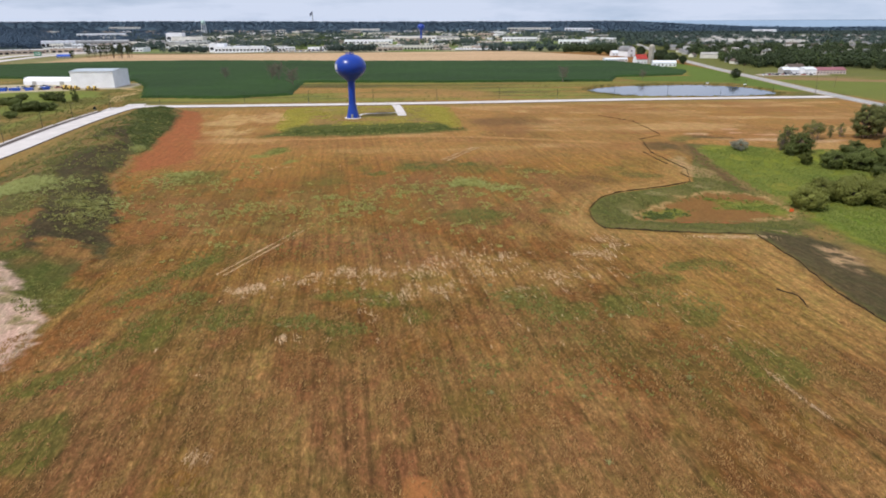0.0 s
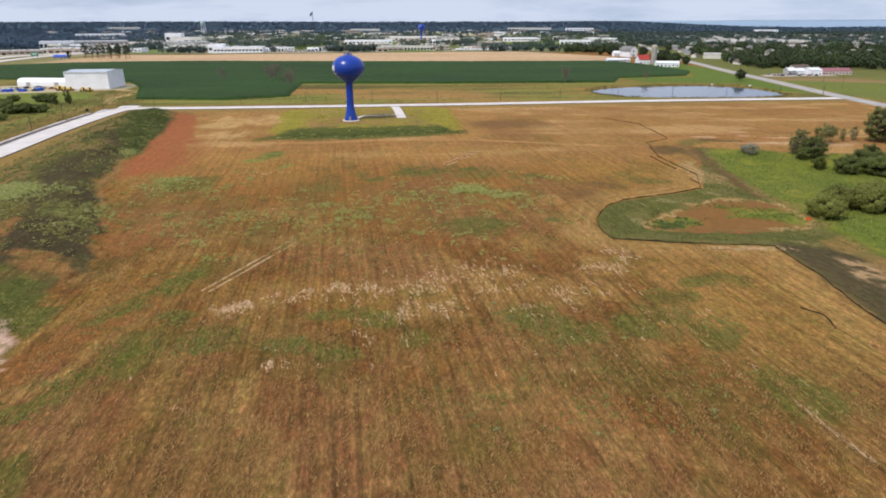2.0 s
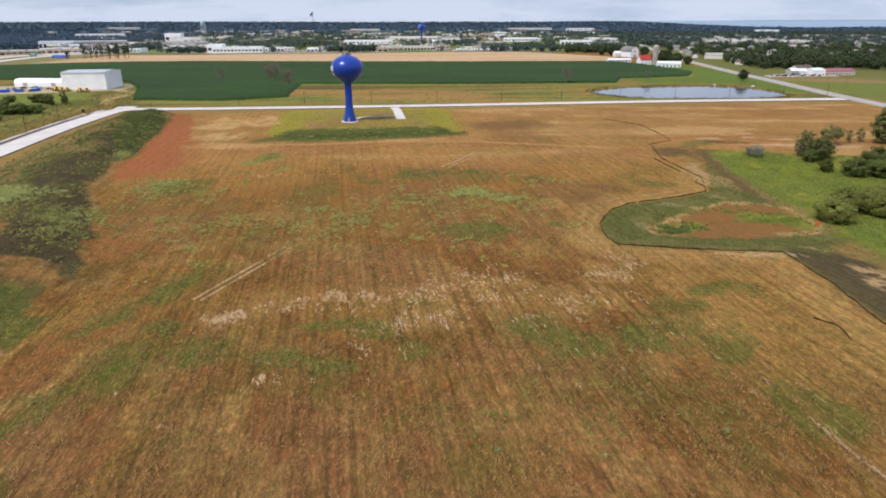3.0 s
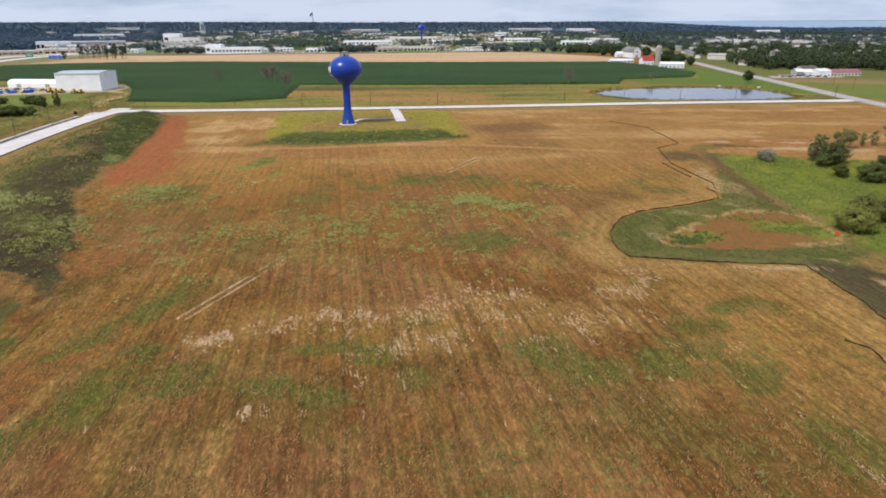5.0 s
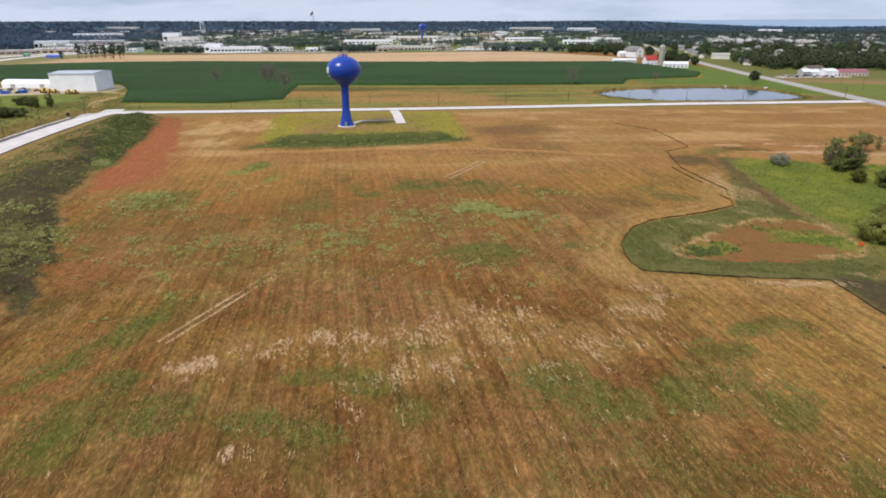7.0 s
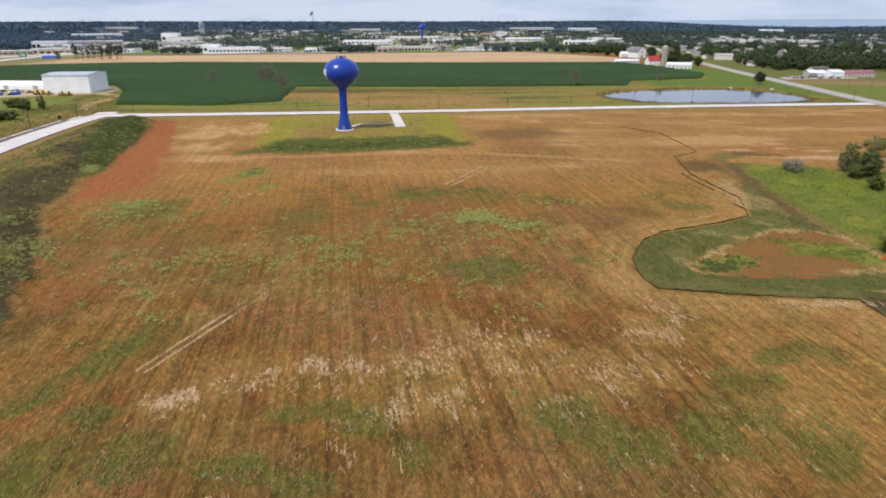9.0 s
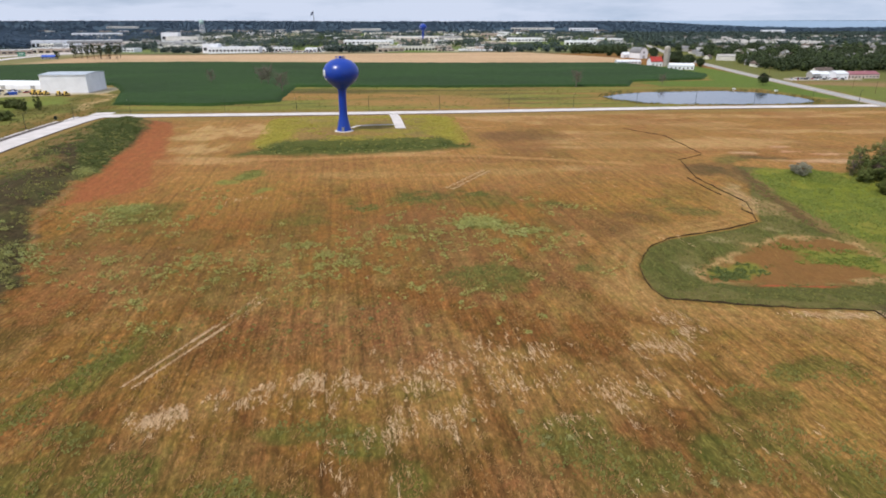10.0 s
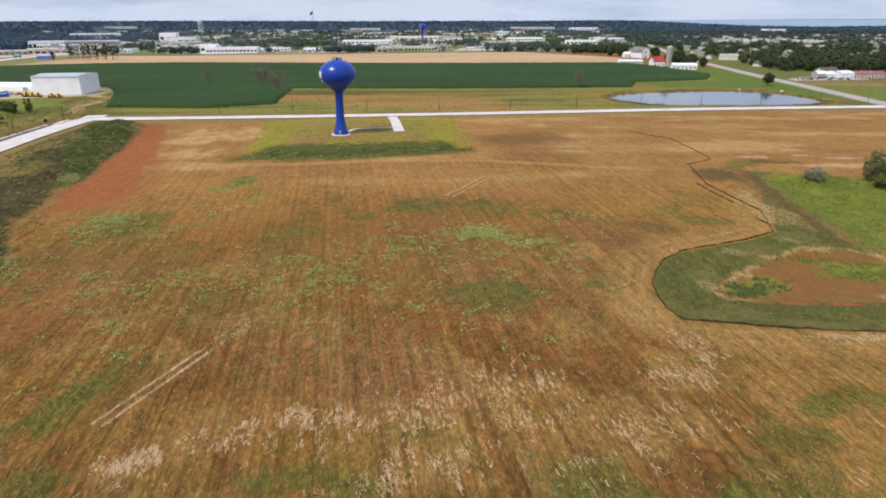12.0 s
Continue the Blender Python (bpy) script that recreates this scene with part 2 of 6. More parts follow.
BARK = worn("bark", (0.085, 0.065, 0.05), 0.95, spread=0.3, scale=1.5)
BARK_GREY = worn("grey_bare_twigs", (0.19, 0.15, 0.125), 0.95, spread=0.3, scale=1.5)
LEAF_MID = leafy("leaves_mid_green", (0.062, 0.082, 0.013), (0.140, 0.155, 0.030), (0.095, 0.110, 0.020))
LEAF_DARK = leafy("leaves_dark_green", (0.030, 0.050, 0.020), (0.068, 0.088, 0.034), (0.046, 0.064, 0.026), 0.7, 0.06)
LEAF_YELLOW = leafy("leaves_yellow_green", (0.125, 0.140, 0.028), (0.28, 0.285, 0.074), (0.19, 0.202, 0.042))
LEAF_GREY = leafy("leaves_silver_grey", (0.25, 0.24, 0.165), (0.42, 0.41, 0.31), (0.33, 0.32, 0.23))
LEAF_DULL = leafy("leaves_dull_olive", (0.100, 0.116, 0.034), (0.23, 0.235, 0.080), (0.150, 0.164, 0.050))
# far leaves carry a faint blue haze in their base colour
LEAF_FAR_HAZE = leafy("leaves_faint_haze", (0.042, 0.064, 0.056), (0.072, 0.098, 0.082), (0.054, 0.078, 0.070), 0.7, 0.02)
LEAF_DEEP = leafy("leaves_deep_green", (0.068, 0.090, 0.022), (0.165, 0.190, 0.054), (0.104, 0.128, 0.032))
LEAF_TOWN = leafy("leaves_fresh_green", (0.052, 0.082, 0.024), (0.115, 0.150, 0.050), (0.080, 0.112, 0.034))
# distant haze painted into the leaf colour as strong blue
LEAF_HAZE = leafy("leaves_haze_blue", (0.066, 0.104, 0.160), (0.092, 0.140, 0.200), (0.076, 0.118, 0.176), 0.7, 0.01)
WEED_LEAF = leafy("weed_leaves", (0.17, 0.185, 0.045), (0.54, 0.50, 0.170), (0.34, 0.32, 0.090), 0.7, 0.6)
PALE_WEED = leafy("pale_weed_leaves", (0.30, 0.33, 0.095), (0.60, 0.61, 0.24), (0.44, 0.46, 0.16), 0.7, 0.6)
RANK_WEED = leafy("rank_weed_leaves", (0.080, 0.108, 0.028), (0.20, 0.235, 0.070), (0.125, 0.155, 0.040))
MEADOW_GRASS = leafy("meadow_grass", (0.125, 0.160, 0.028), (0.25, 0.285, 0.060), (0.165, 0.200, 0.036), 0.7, 0.12)
MOUND_GRASS = leafy("mound_grass", (0.24, 0.21, 0.032), (0.43, 0.38, 0.080), (0.30, 0.235, 0.055), 0.8, 0.06)
THISTLE_LEAF = leafy("thistle_leaves", (0.22, 0.21, 0.075), (0.38, 0.36, 0.15), (0.30, 0.28, 0.105))
GREEN_GRASS = leafy("low_green_grass", (0.096, 0.094, 0.022), (0.19, 0.182, 0.052), (0.135, 0.128, 0.032), 0.8)
BOG_GRASS = leafy("bog_grass", (0.085, 0.088, 0.020), (0.19, 0.18, 0.050), (0.125, 0.122, 0.030), 0.7, 0.15)
DRY_GRASS = leafy("dry_grass", (0.185, 0.090, 0.030), (0.50, 0.305, 0.120), (0.245, 0.120, 0.042), 0.9, 0.10)
STRAW = leafy("pale_straw", (0.34, 0.20, 0.095), (0.96, 0.72, 0.45), (0.58, 0.37, 0.19), 0.9, 0.5)
POND_WATER = water_material("pond_water", (0.085, 0.100, 0.130))
LAKE_WATER = water_material("lake_water", (0.20, 0.29, 0.40), 0.5)


# ---- mesh helpers ----
def link_mesh(name, bm, material, parent=None, label=""):
    me = bpy.data.meshes.new(name)
    bm.to_mesh(me)
    bm.free()
    me.materials.append(material)
    ob = new(name, me)
    if parent is not None:
        ob.parent = parent
    if label:
        tagged(ob, label)
    return ob


part = link_mesh


def array_mesh(name, verts, faces, material, parent=None, smooth=False):
    me = bpy.data.meshes.new(name)
    me.from_pydata(np.asarray(verts).tolist(), [], np.asarray(faces).tolist())
    me.materials.append(material)
    if smooth:
        me.polygons.foreach_set("use_smooth", np.ones(len(me.polygons), bool))
    ob = new(name, me)
    if parent is not None:
        ob.parent = parent
    return ob


def box(bm, x0, y0, z0, x1, y1, z1, bevel=0.0):
    r = bmesh.ops.create_cube(bm, size=1.0, matrix=Matrix.LocRotScale(((x0 + x1) / 2, (y0 + y1) / 2, (z0 + z1) / 2), None, (x1 - x0, y1 - y0, z1 - z0)))
    if bevel:
        es = list({e for v in r["verts"] for e in v.link_edges})
        bmesh.ops.bevel(bm, geom=es, offset=bevel, segments=1, affect="EDGES")
    return r["verts"]


def bm_box(*a, bevel=0.0):
    bm = bmesh.new()
    box(bm, *a, bevel=bevel)
    return bm


def tube(bm, pts, radii, sides=8, caps=True):
    """A round bar along pts with a radius at each."""
    rings = []
    for i, p in enumerate(pts):
        a, c = Vector(pts[max(i - 1, 0)]), Vector(pts[min(i + 1, len(pts) - 1)])
        q = (c - a).to_track_quat("Z", "Y")
        rings.append([bm.verts.new(Vector(p) + q @ Vector((math.cos(2 * math.pi * k / sides) * radii[i], math.sin(2 * math.pi * k / sides) * radii[i], 0))) for k in range(sides)])
    for r, s in zip(rings, rings[1:]):
        for k in range(sides):
            bm.faces.new((r[k], r[(k + 1) % sides], s[(k + 1) % sides], s[k]))
    if caps:
        bm.faces.new(rings[0][::-1])
        bm.faces.new(rings[-1])


def lathe(bm, profile, sides=48):
    rings = []
    for r, z in profile:
        rings.append([bm.verts.new((r * math.cos(2 * math.pi * k / sides), r * math.sin(2 * math.pi * k / sides), z)) for k in range(sides)] if r > 1e-6 else [bm.verts.new((0, 0, z))])
    for a, b in zip(rings, rings[1:]):
        for k in range(sides):
            j = (k + 1) % sides
            if len(a) == 1:
                bm.faces.new((a[0], b[j], b[k]))
            elif len(b) == 1:
                bm.faces.new((a[k], a[j], b[0]))
            else:
                bm.faces.new((a[k], a[j], b[j], b[k]))
    for f in bm.faces:
        f.smooth = True


def holder(name, x, y, z, rz=0.0, label="", category="", group="", kind=""):
    ob = new(name)
    ob.matrix_world = pose(x, y, z, 0, 0, rz)
    return tagged(ob, label, category, group, kind)


# ---- the lie of the land ----


def sstep(a, b, v):
    """Smooth step from 0 at a to 1 at b."""
    k = np.clip((np.asarray(v, float) - a) / (b - a), 0, 1)
    return k * k * (3 - 2 * k)


def line_dist(X, Y, pts):
    """Distance to a polyline."""
    X, Y = np.asarray(X, float), np.asarray(Y, float)
    best = np.full(np.broadcast(X, Y).shape, 1e9)
    for (ax, ay), (bx, by) in zip(pts, pts[1:]):
        dx, dy = bx - ax, by - ay
        k = np.clip(((X - ax) * dx + (Y - ay) * dy) / (dx * dx + dy * dy), 0, 1)
        best = np.minimum(best, np.hypot(X - ax - k * dx, Y - ay - k * dy))
    return best


def area_dist(X, Y, pts):
    """Signed distance to a closed outline, positive inside."""
    X, Y = np.asarray(X, float), np.asarray(Y, float)
    ring = list(pts) + [pts[0]]
    ins = np.zeros(np.broadcast(X, Y).shape, bool)
    for (ax, ay), (bx, by) in zip(ring, ring[1:]):
        if ay != by:
            ins ^= ((ay > Y) != (by > Y)) & (X < (bx - ax) * (Y - ay) / (by - ay) + ax)
    d = line_dist(X, Y, ring)
    return np.where(ins, d, -d)


BERM = [(-100, 112), (-104, 140), (-124, 186), (-144, 250), (-161, 320), (-168, 372)]
WETLAND = [(84, 104), (85, 135), (84, 155), (62, 157), (45, 161), (44, 166), (44, 172), (45, 179), (48, 185), (51, 191), (58, 197), (78, 205), (89, 212), (95, 230), (106, 256), (112, 280), (140, 270), (240, 240), (260, 120), (160, 60), (95, 80)]
RED_SOIL = [(-160, 392), (-150, 388), (-130, 346), (-114, 290), (-103, 252), (-107, 238), (-115, 229), (-121, 241), (-126, 262), (-137, 315), (-149, 355)]
INNER = [(58, 174), (60, 180), (73, 190), (91, 199), (103, 204), (109, 200), (108, 182), (95, 175.5), (85, 171.5), (71, 171.5), (60, 172)]
MOUND = [(-70, 320), (-80, 392), (-8, 400), (-3, 332)]
POND = [(116, 506), (121, 488), (136, 468), (185, 461), (236, 466), (255, 476), (257, 500), (248, 530), (218, 547), (165, 540), (132, 526)]


def height(X, Y):
    """Height of the ground."""
    X, Y = np.asarray(X, float), np.asarray(Y, float)
    z = 1.0 * sstep(230, 320, Y) * sstep(420, 300, np.abs(X))
    z = z + 4.6 * sstep(25, 3, line_dist(X, Y, BERM))
    z = z + 1.0 * sstep(-14, 2, area_dist(X, Y, MOUND))
    z = z - 2.6 * sstep(0, 22, area_dist(X, Y, WETLAND))
    z = z - 1.4 * sstep(-5, 3, area_dist(X, Y, POND))
    far = np.hypot(X, Y)
    shore = sstep(0.25, 0.31, X / np.maximum(Y, 1.0))
    west = sstep(0.0, -0.5, X / np.maximum(Y, 1.0))
    return z + (36 + 8 * west) * sstep(2300, 5200, far) * (1 - shore) + 40 * sstep(3300, 5500, far) * shore


def gz(x, y):
    return float(height(x, y))


def lattice(seed):
    return np.random.RandomState(seed).rand(256, 256)


def vnoise(X, Y, size, seed):
    """Smooth value noise of a given grain size."""
    tab = lattice(seed)
    u, v = X / size + 37.3, Y / size + 91.7
    i, j = np.floor(u).astype(int), np.floor(v).astype(int)
    a, b = u - i, v - j
    a, b = a * a * (3 - 2 * a), b * b * (3 - 2 * b)
    i0, i1, j0, j1 = i % 256, (i + 1) % 256, j % 256, (j + 1) % 256
    return (tab[i0, j0] * (1 - a) + tab[i1, j0] * a) * (1 - b) + (tab[i0, j1] * (1 - a) + tab[i1, j1] * a) * b


def fbm(X, Y, size, seed, octaves=4):
    s, w, tot = 0, 1.0, 0
    for k in range(octaves):
        s = s + w * vnoise(X, Y, size / 2 ** k, seed + k)
        tot += w
        w *= 0.55
    return s / tot


ROAD = [(-186, 150), (-187, 240), (-188.5, 268), (-191.5, 294), (-198, 344), (-200.5, 375), (-201.5, 398), (-200, 410), (-190, 411.5), (-176, 411.5), (-105, 416), (-30, 422), (48, 430), (129, 440), (212, 447), (282, 451)]
HIGHWAY = [(300, 60), (286, 300), (284, 401), (286, 465), (294, 555), (299, 611), (306, 700), (326, 861), (345, 1000), (400, 1250), (470, 1600)]
CORN_AREA = [(-700, 690), (-640, 745), (-559, 824), (-511, 864), (-417, 898), (-134, 866), (38, 856), (224, 856), (245, 795), (262, 684), (240, 638), (169, 616), (153, 575), (11, 570), (-122, 575), (-112, 474), (-152, 455), (-216, 462), (-250, 545), (-280, 592), (-430, 640), (-560, 640)]
TAN_AREA = [(-590, 900), (-519, 1088), (-357, 1087), (-171, 1101), (51, 1142), (139, 1137), (250, 986), (262, 913), (228, 862), (38, 858), (-134, 868), (-417, 900), (-511, 866)]


def spots(X, Y, rows):
    """Strength of a set of soft round patches (x, y, rx, ry)."""
    m = np.zeros_like(X)
    for x, y, rx, ry in rows:
        m = np.maximum(m, sstep(1.25, 0.55, np.hypot((X - x) / rx, (Y - y) / ry)))
    return m


def axis(stops):
    """Grid lines from (start, end, step at start, step at end) pieces."""
    out = [stops[0][0]]
    for a, b, s0, s1 in stops:
        while out[-1] < b - 0.3 * s1:
            k = (out[-1] - a) / (b - a)
            out.append(min(b, out[-1] + s0 + (s1 - s0) * k))
    return np.array(out)


def build_ground():
    xr = axis([(0, 85, 0.8, 0.8), (85, 240, 0.9, 1.7), (240, 640, 1.7, 7), (640, 4950, 7, 320)])
    xs = np.concatenate([-xr[:0:-1], xr])
    ys = axis([(-4900, -60, 500, 60), (-60, 48, 15, 1.5), (48, 190, 0.8, 0.8), (190, 330, 0.9, 1.3), (330, 640, 1.3, 2.0), (640, 1160, 2.0, 4.5), (1160, 4940, 5, 160)])
    X, Y = np.meshgrid(xs, ys)
    Z = height(X, Y) + 0.16 * (fbm(X, Y, 9, 5) - 0.5) * sstep(700, 300, Y)
    # ragged edges between covers
    WX = X + 7 * (fbm(X, Y, 14, 20) - 0.5) + 2.5 * (vnoise(X, Y, 2.2, 24) - 0.5)
    WY = Y + 10 * (fbm(X, Y, 14, 30) - 0.5) + 3.5 * (vnoise(X, Y, 2.2, 34) - 0.5)
    U = X + 0.157 * Y
    col = np.zeros(X.shape + (3,))
    bl = np.zeros(X.shape + (3,))

    def lay(mask, rgb, rows=None, straw=None, tufts=None):
        k = np.clip(mask, 0, 1)[..., None]
        col[:] = col * (1 - k) + np.array(rgb) * k
        for i, v in enumerate((rows, straw, tufts)):
            if v is not None:
                bl[..., i] = bl[..., i] * (1 - k[..., 0]) + v * k[..., 0]

    # mown hay field: brown, with tan and olive drifts
    lay(np.ones_like(X), (0.150, 0.071, 0.025), 1.25, 0.08, 0.0)
    lay(sstep(125, 205, Y), (0.224, 0.107, 0.034), 0.85)
    lay(sstep(200, 270, Y), (0.255, 0.128, 0.043), 0.7)
    drift = fbm(U, Y * 0.5, 14, 40)
    lay(sstep(0.48, 0.64, drift) * 0.5, (0.250, 0.140, 0.041))
    lay(sstep(0.50, 0.66, fbm(U, Y * 0.6, 9, 50)) * 0.62, (0.112, 0.083, 0.025))
    lay(sstep(0.50, 0.70, fbm(U, Y * 0.6, 20, 60)) * 0.65, (0.205, 0.098, 0.048))
    lay(sstep(110, 70, Y) * sstep(0.46, 0.60, fbm(X, Y * 0.7, 26, 62)) * 0.6, (0.190, 0.088, 0.048))
    lay(sstep(0.56, 0.66, fbm(U, Y * 0.5, 7, 63)) * sstep(210, 180, Y) * 0.45, (0.29, 0.175, 0.072), None, 0.3)
    lay(sstep(135, 105, Y) * sstep(0.42, 0.56, fbm(X, Y * 0.8, 11, 52)) * 0.36, (0.124, 0.098, 0.030), None, 0.12)
    lay(sstep(140, 110, Y) * sstep(0.52, 0.62, fbm(U, Y * 0.6, 5, 54)) * 0.22, (0.27, 0.165, 0.072), None, 0.25)
    # the farther half of the field is paler
    lay(sstep(235, 275, Y + 25 * (fbm(X, Y, 40, 64) - 0.5)) * sstep(460, 430, Y) * 0.55, (0.335, 0.190, 0.078), 0.4, 0.2)
    farhalf = sstep(240, 290, Y) * sstep(460, 430, Y)
    lay(farhalf * sstep(0.50, 0.62, fbm(X * 0.35, Y, 13, 66)) * 0.6, (0.43, 0.275, 0.145), 0.5, 0.35)
    lay(farhalf * sstep(0.52, 0.64, fbm(X * 0.45, Y, 16, 72)) * 0.6, (0.245, 0.118, 0.050), 0.6)
    lay(farhalf * sstep(0.52, 0.62, fbm(X, Y, 24, 78)) * 0.5, (0.27, 0.15, 0.06), 0.6)
    lay(sstep(-30, -70, X) * sstep(40, 15, np.abs(Y - 245)) * 0.5, (0.30, 0.165, 0.055))
    lay(sstep(30, 60, X) * sstep(95, 60, np.abs(Y - 170)) * 0.45, (0.34, 0.20, 0.065))
    # green hollows in the field
    greens = [(17, 113, 8, 7), (25, 108, 9, 6), (48, 126, 6, 4), (56, 132, 6, 3), (64, 133, 5, 5), (53, 111, 4, 7), (46, 117, 5, 4), (40, 110, 5, 5), (11, 173, 9, 7), (56, 90, 6, 8),
              (-54, 106, 6, 5), (-42, 105, 6, 4), (-26, 105, 5, 4), (-18, 102, 6, 3), (-13, 115, 4, 4), (-20, 119, 6, 3), (-6, 108, 3, 4), (-51, 116, 6, 4), (-57, 134, 4, 8), (-56, 70, 6, 9),
              (-88, 222, 12, 11), (-5, 127, 5, 3), (-53, 99, 6, 7)]
    gm = spots(X + 14 * (fbm(X, Y, 18, 44) - 0.5), Y + 14 * (fbm(X, Y, 18, 47) - 0.5), greens)
    lay(sstep(0.18, 0.72, gm * 0.9 + 1.0 * (fbm(X, Y, 6, 49) - 0.5)) * 0.70, (0.100, 0.100, 0.026), 0.9, 0.0, 0.2)
    lay(spots(WX, WY, [(-22, 234, 12, 12), (12, 236, 14, 12), (-14, 206, 12, 8), (70, 232, 9, 7), (30, 236, 8, 10), (-40, 215, 12, 8)]) * 0.6 * sstep(0.4, 0.6, fbm(X, Y, 7, 46)), (0.115, 0.115, 0.030), None, 0.0, 0.3)
    darks = [(40, 300, 18, 22), (48, 345, 14, 20), (62, 212, 8, 6), (55, 222, 10, 9), (67, 147, 8, 4), (44, 198, 6, 12), (46, 122, 8, 6), (45, 92, 6, 8)]
    lay(spots(WX, WY, darks) * 0.4, (0.125, 0.076, 0.027), 0.8, 0.0)
    lay(spots(WX, WY, [(36, 325, 14, 22), (28, 345, 10, 14)]) * 0.5, (0.20, 0.100, 0.052), 0.3)
    lay(spots(WX, WY, [(-7, 238, 10, 6), (-25, 228, 5, 4), (25, 235, 5, 5), (33, 230, 5, 6), (14, 176, 6, 6), (3, 174, 5, 4), (35, 180, 5, 4), (10, 245, 6, 4), (-71, 268, 5, 8)]) * 0.85 * sstep(0.36, 0.52, fbm(X, Y, 5, 48)), (0.088, 0.098, 0.028), 0.6, 0.0, 0.2)
    lay(spots(WX, WY, [(49, 204, 6, 8), (56, 216, 7, 6)]) * 0.6, (0.13, 0.075, 0.035), 0.6)
    lay(spots(WX, WY, [(34, 198, 5, 6), (26, 274, 18, 5), (-30, 268, 20, 5), (40, 165, 8, 10)]) * 0.45, (0.36, 0.225, 0.10), 0.5, 0.4)
    # straw band across the field
    band = [(-43, 119), (-29, 129), (-20, 132), (-9, 135), (1, 136), (12, 139)]
    lay(sstep(7.0, 0.5, line_dist(WX, WY, band)) * 0.28, (0.30, 0.18, 0.080), 1.0, 0.45)
    lay(spots(WX, WY, [(-5, 125, 12, 10), (12, 136, 8, 7), (40, 143, 7, 7), (24, 127, 11, 7), (55, 118, 10, 8)]) * 0.40, (0.27, 0.165, 0.055), 1.0, 0.5)
    lay(spots(WX, WY, [(79, 153, 9, 1.6)]), (0.42, 0.31, 0.19), 0.4, 0.9)
    lay(sstep(0.9, 0.2, line_dist(X, Y, [(-58, 112), (-49, 129), (-38, 160), (-31, 173), (-24, 182)])) * 0.45, (0.13, 0.095, 0.03), 0.3, 0.0)
    # weedy zone
    weedy = [(-30, 186, 26, 13), (2, 200, 18, 14), (22, 206, 16, 10), (-62, 172, 22, 9), (-80, 178, 14, 14), (-45, 165, 26, 10), (0, 180, 20, 9), (-84, 205, 16, 14)]
    w = spots(WX, WY, weedy)
    lay(w * 0.30, (0.165, 0.115, 0.042), None, None, 0.15)
    lay(spots(WX, WY, [(10, 211, 9, 5), (-95, 226, 8, 7), (-71, 268, 5, 8), (-76, 257, 5, 5), (-60, 246, 3, 4)]) * 0.75, (0.17, 0.20, 0.055), 0.2, 0.0, 0.8)
    # headland tracks by the spoil heap
    upper = [(-80, 80), (-73, 102), (-73, 111), (-71, 122), (-62, 129)]
    lower = [(-74, 66), (-67, 86), (-62, 92), (-60, 99), (-59, 106), (-56, 114)]
    mid = [(-77, 73), (-70, 94), (-67, 103), (-65, 112), (-59, 122)]
    lay(sstep(5.0, 3.0, line_dist(WX, WY, mid)) * 0.7, (0.205, 0.092, 0.032), 0.8, 0.2)
    lay(sstep(2.6, 0.8, line_dist(WX, WY, [(-65, 114), (-58, 128), (-55, 137), (-57, 147)])) * 0.8, (0.105, 0.105, 0.026), 0.8, 0.0, 0.3)
    lay(sstep(3.0, 1.2, line_dist(WX, WY, [(-66, 82), (-61, 90), (-56, 97), (-51, 104)])) * 0.8, (0.098, 0.100, 0.024), 0.8, 0.0, 0.3)
    for edge in (upper, lower):
        lay(sstep(1.6, 0.3, line_dist(X + 2.0 * (fbm(X, Y, 5, 88) - 0.5), Y + 2.0 * (fbm(X, Y, 5, 89) - 0.5), edge)) * 0.45, (0.27, 0.16, 0.056), 0.9, 0.5)
    # track along the foot of the tower mound
    lay(sstep(3.4, 1.0, line_dist(X, WY * 0.25 + Y * 0.75, [(-112, 285), (-80, 291), (-50, 295), (-19, 299.5), (17, 298.5), (47, 291), (76, 283)])) * 0.6, (0.39, 0.225, 0.105), 0.2, 0.3)
    lay(spots(WX, WY, [(-118, 372, 16, 16), (-116, 345, 13, 14), (-106, 315, 12, 14), (-96, 362, 16, 20)]) * sstep(0.46, 0.58, fbm(X * 0.7, Y * 0.5, 7, 58)) * 0.75, (0.44, 0.29, 0.15), 0.3, 0.5)
    # rusty patches of soil
    lay(spots(WX, WY, [(-80, 163, 7, 14), (-96, 178, 5, 10), (-90, 131, 7, 5)]) * 0.6, (0.25, 0.108, 0.045), 0.5, 0.1)
    # spoil heap: dark weedy flank, pale weeds above
    foot = np.interp(Y, [120, 133, 165, 188, 205, 217, 233, 253, 290, 366], [-80, -82, -91, -101, -111, -117, -121, -127, -131, -147])
    bd = line_dist(WX, WY, BERM) + 60 * sstep(-1.0, 1.0, X + 2.5 * (fbm(X, Y, 5, 65) - 0.5) - foot)
    lay(sstep(30, 22, bd) * 0.85, (0.150, 0.105, 0.044), 0.7, 0.1, 0.35)
    lay(sstep(28, 20, bd) * sstep(0.46, 0.6, fbm(X, Y, 11, 66)) * 0.8, (0.075, 0.075, 0.028), 0.0, 0.0, 0.3)
    lay(spots(WX, WY, [(-108, 162, 9, 16), (-98, 140, 8, 6)]) * 0.75, (0.235, 0.115, 0.050), 0.0, 0.2, 0.0)
    flank = area_dist(WX, WY, [(-148, 366), (-160, 345), (-166, 318), (-150, 262), (-136, 218), (-122, 190), (-112, 165), (-95, 133), (-80, 138), (-91, 165), (-101, 188), (-111, 205), (-117, 217), (-121, 233), (-127, 253), (-131, 290)])
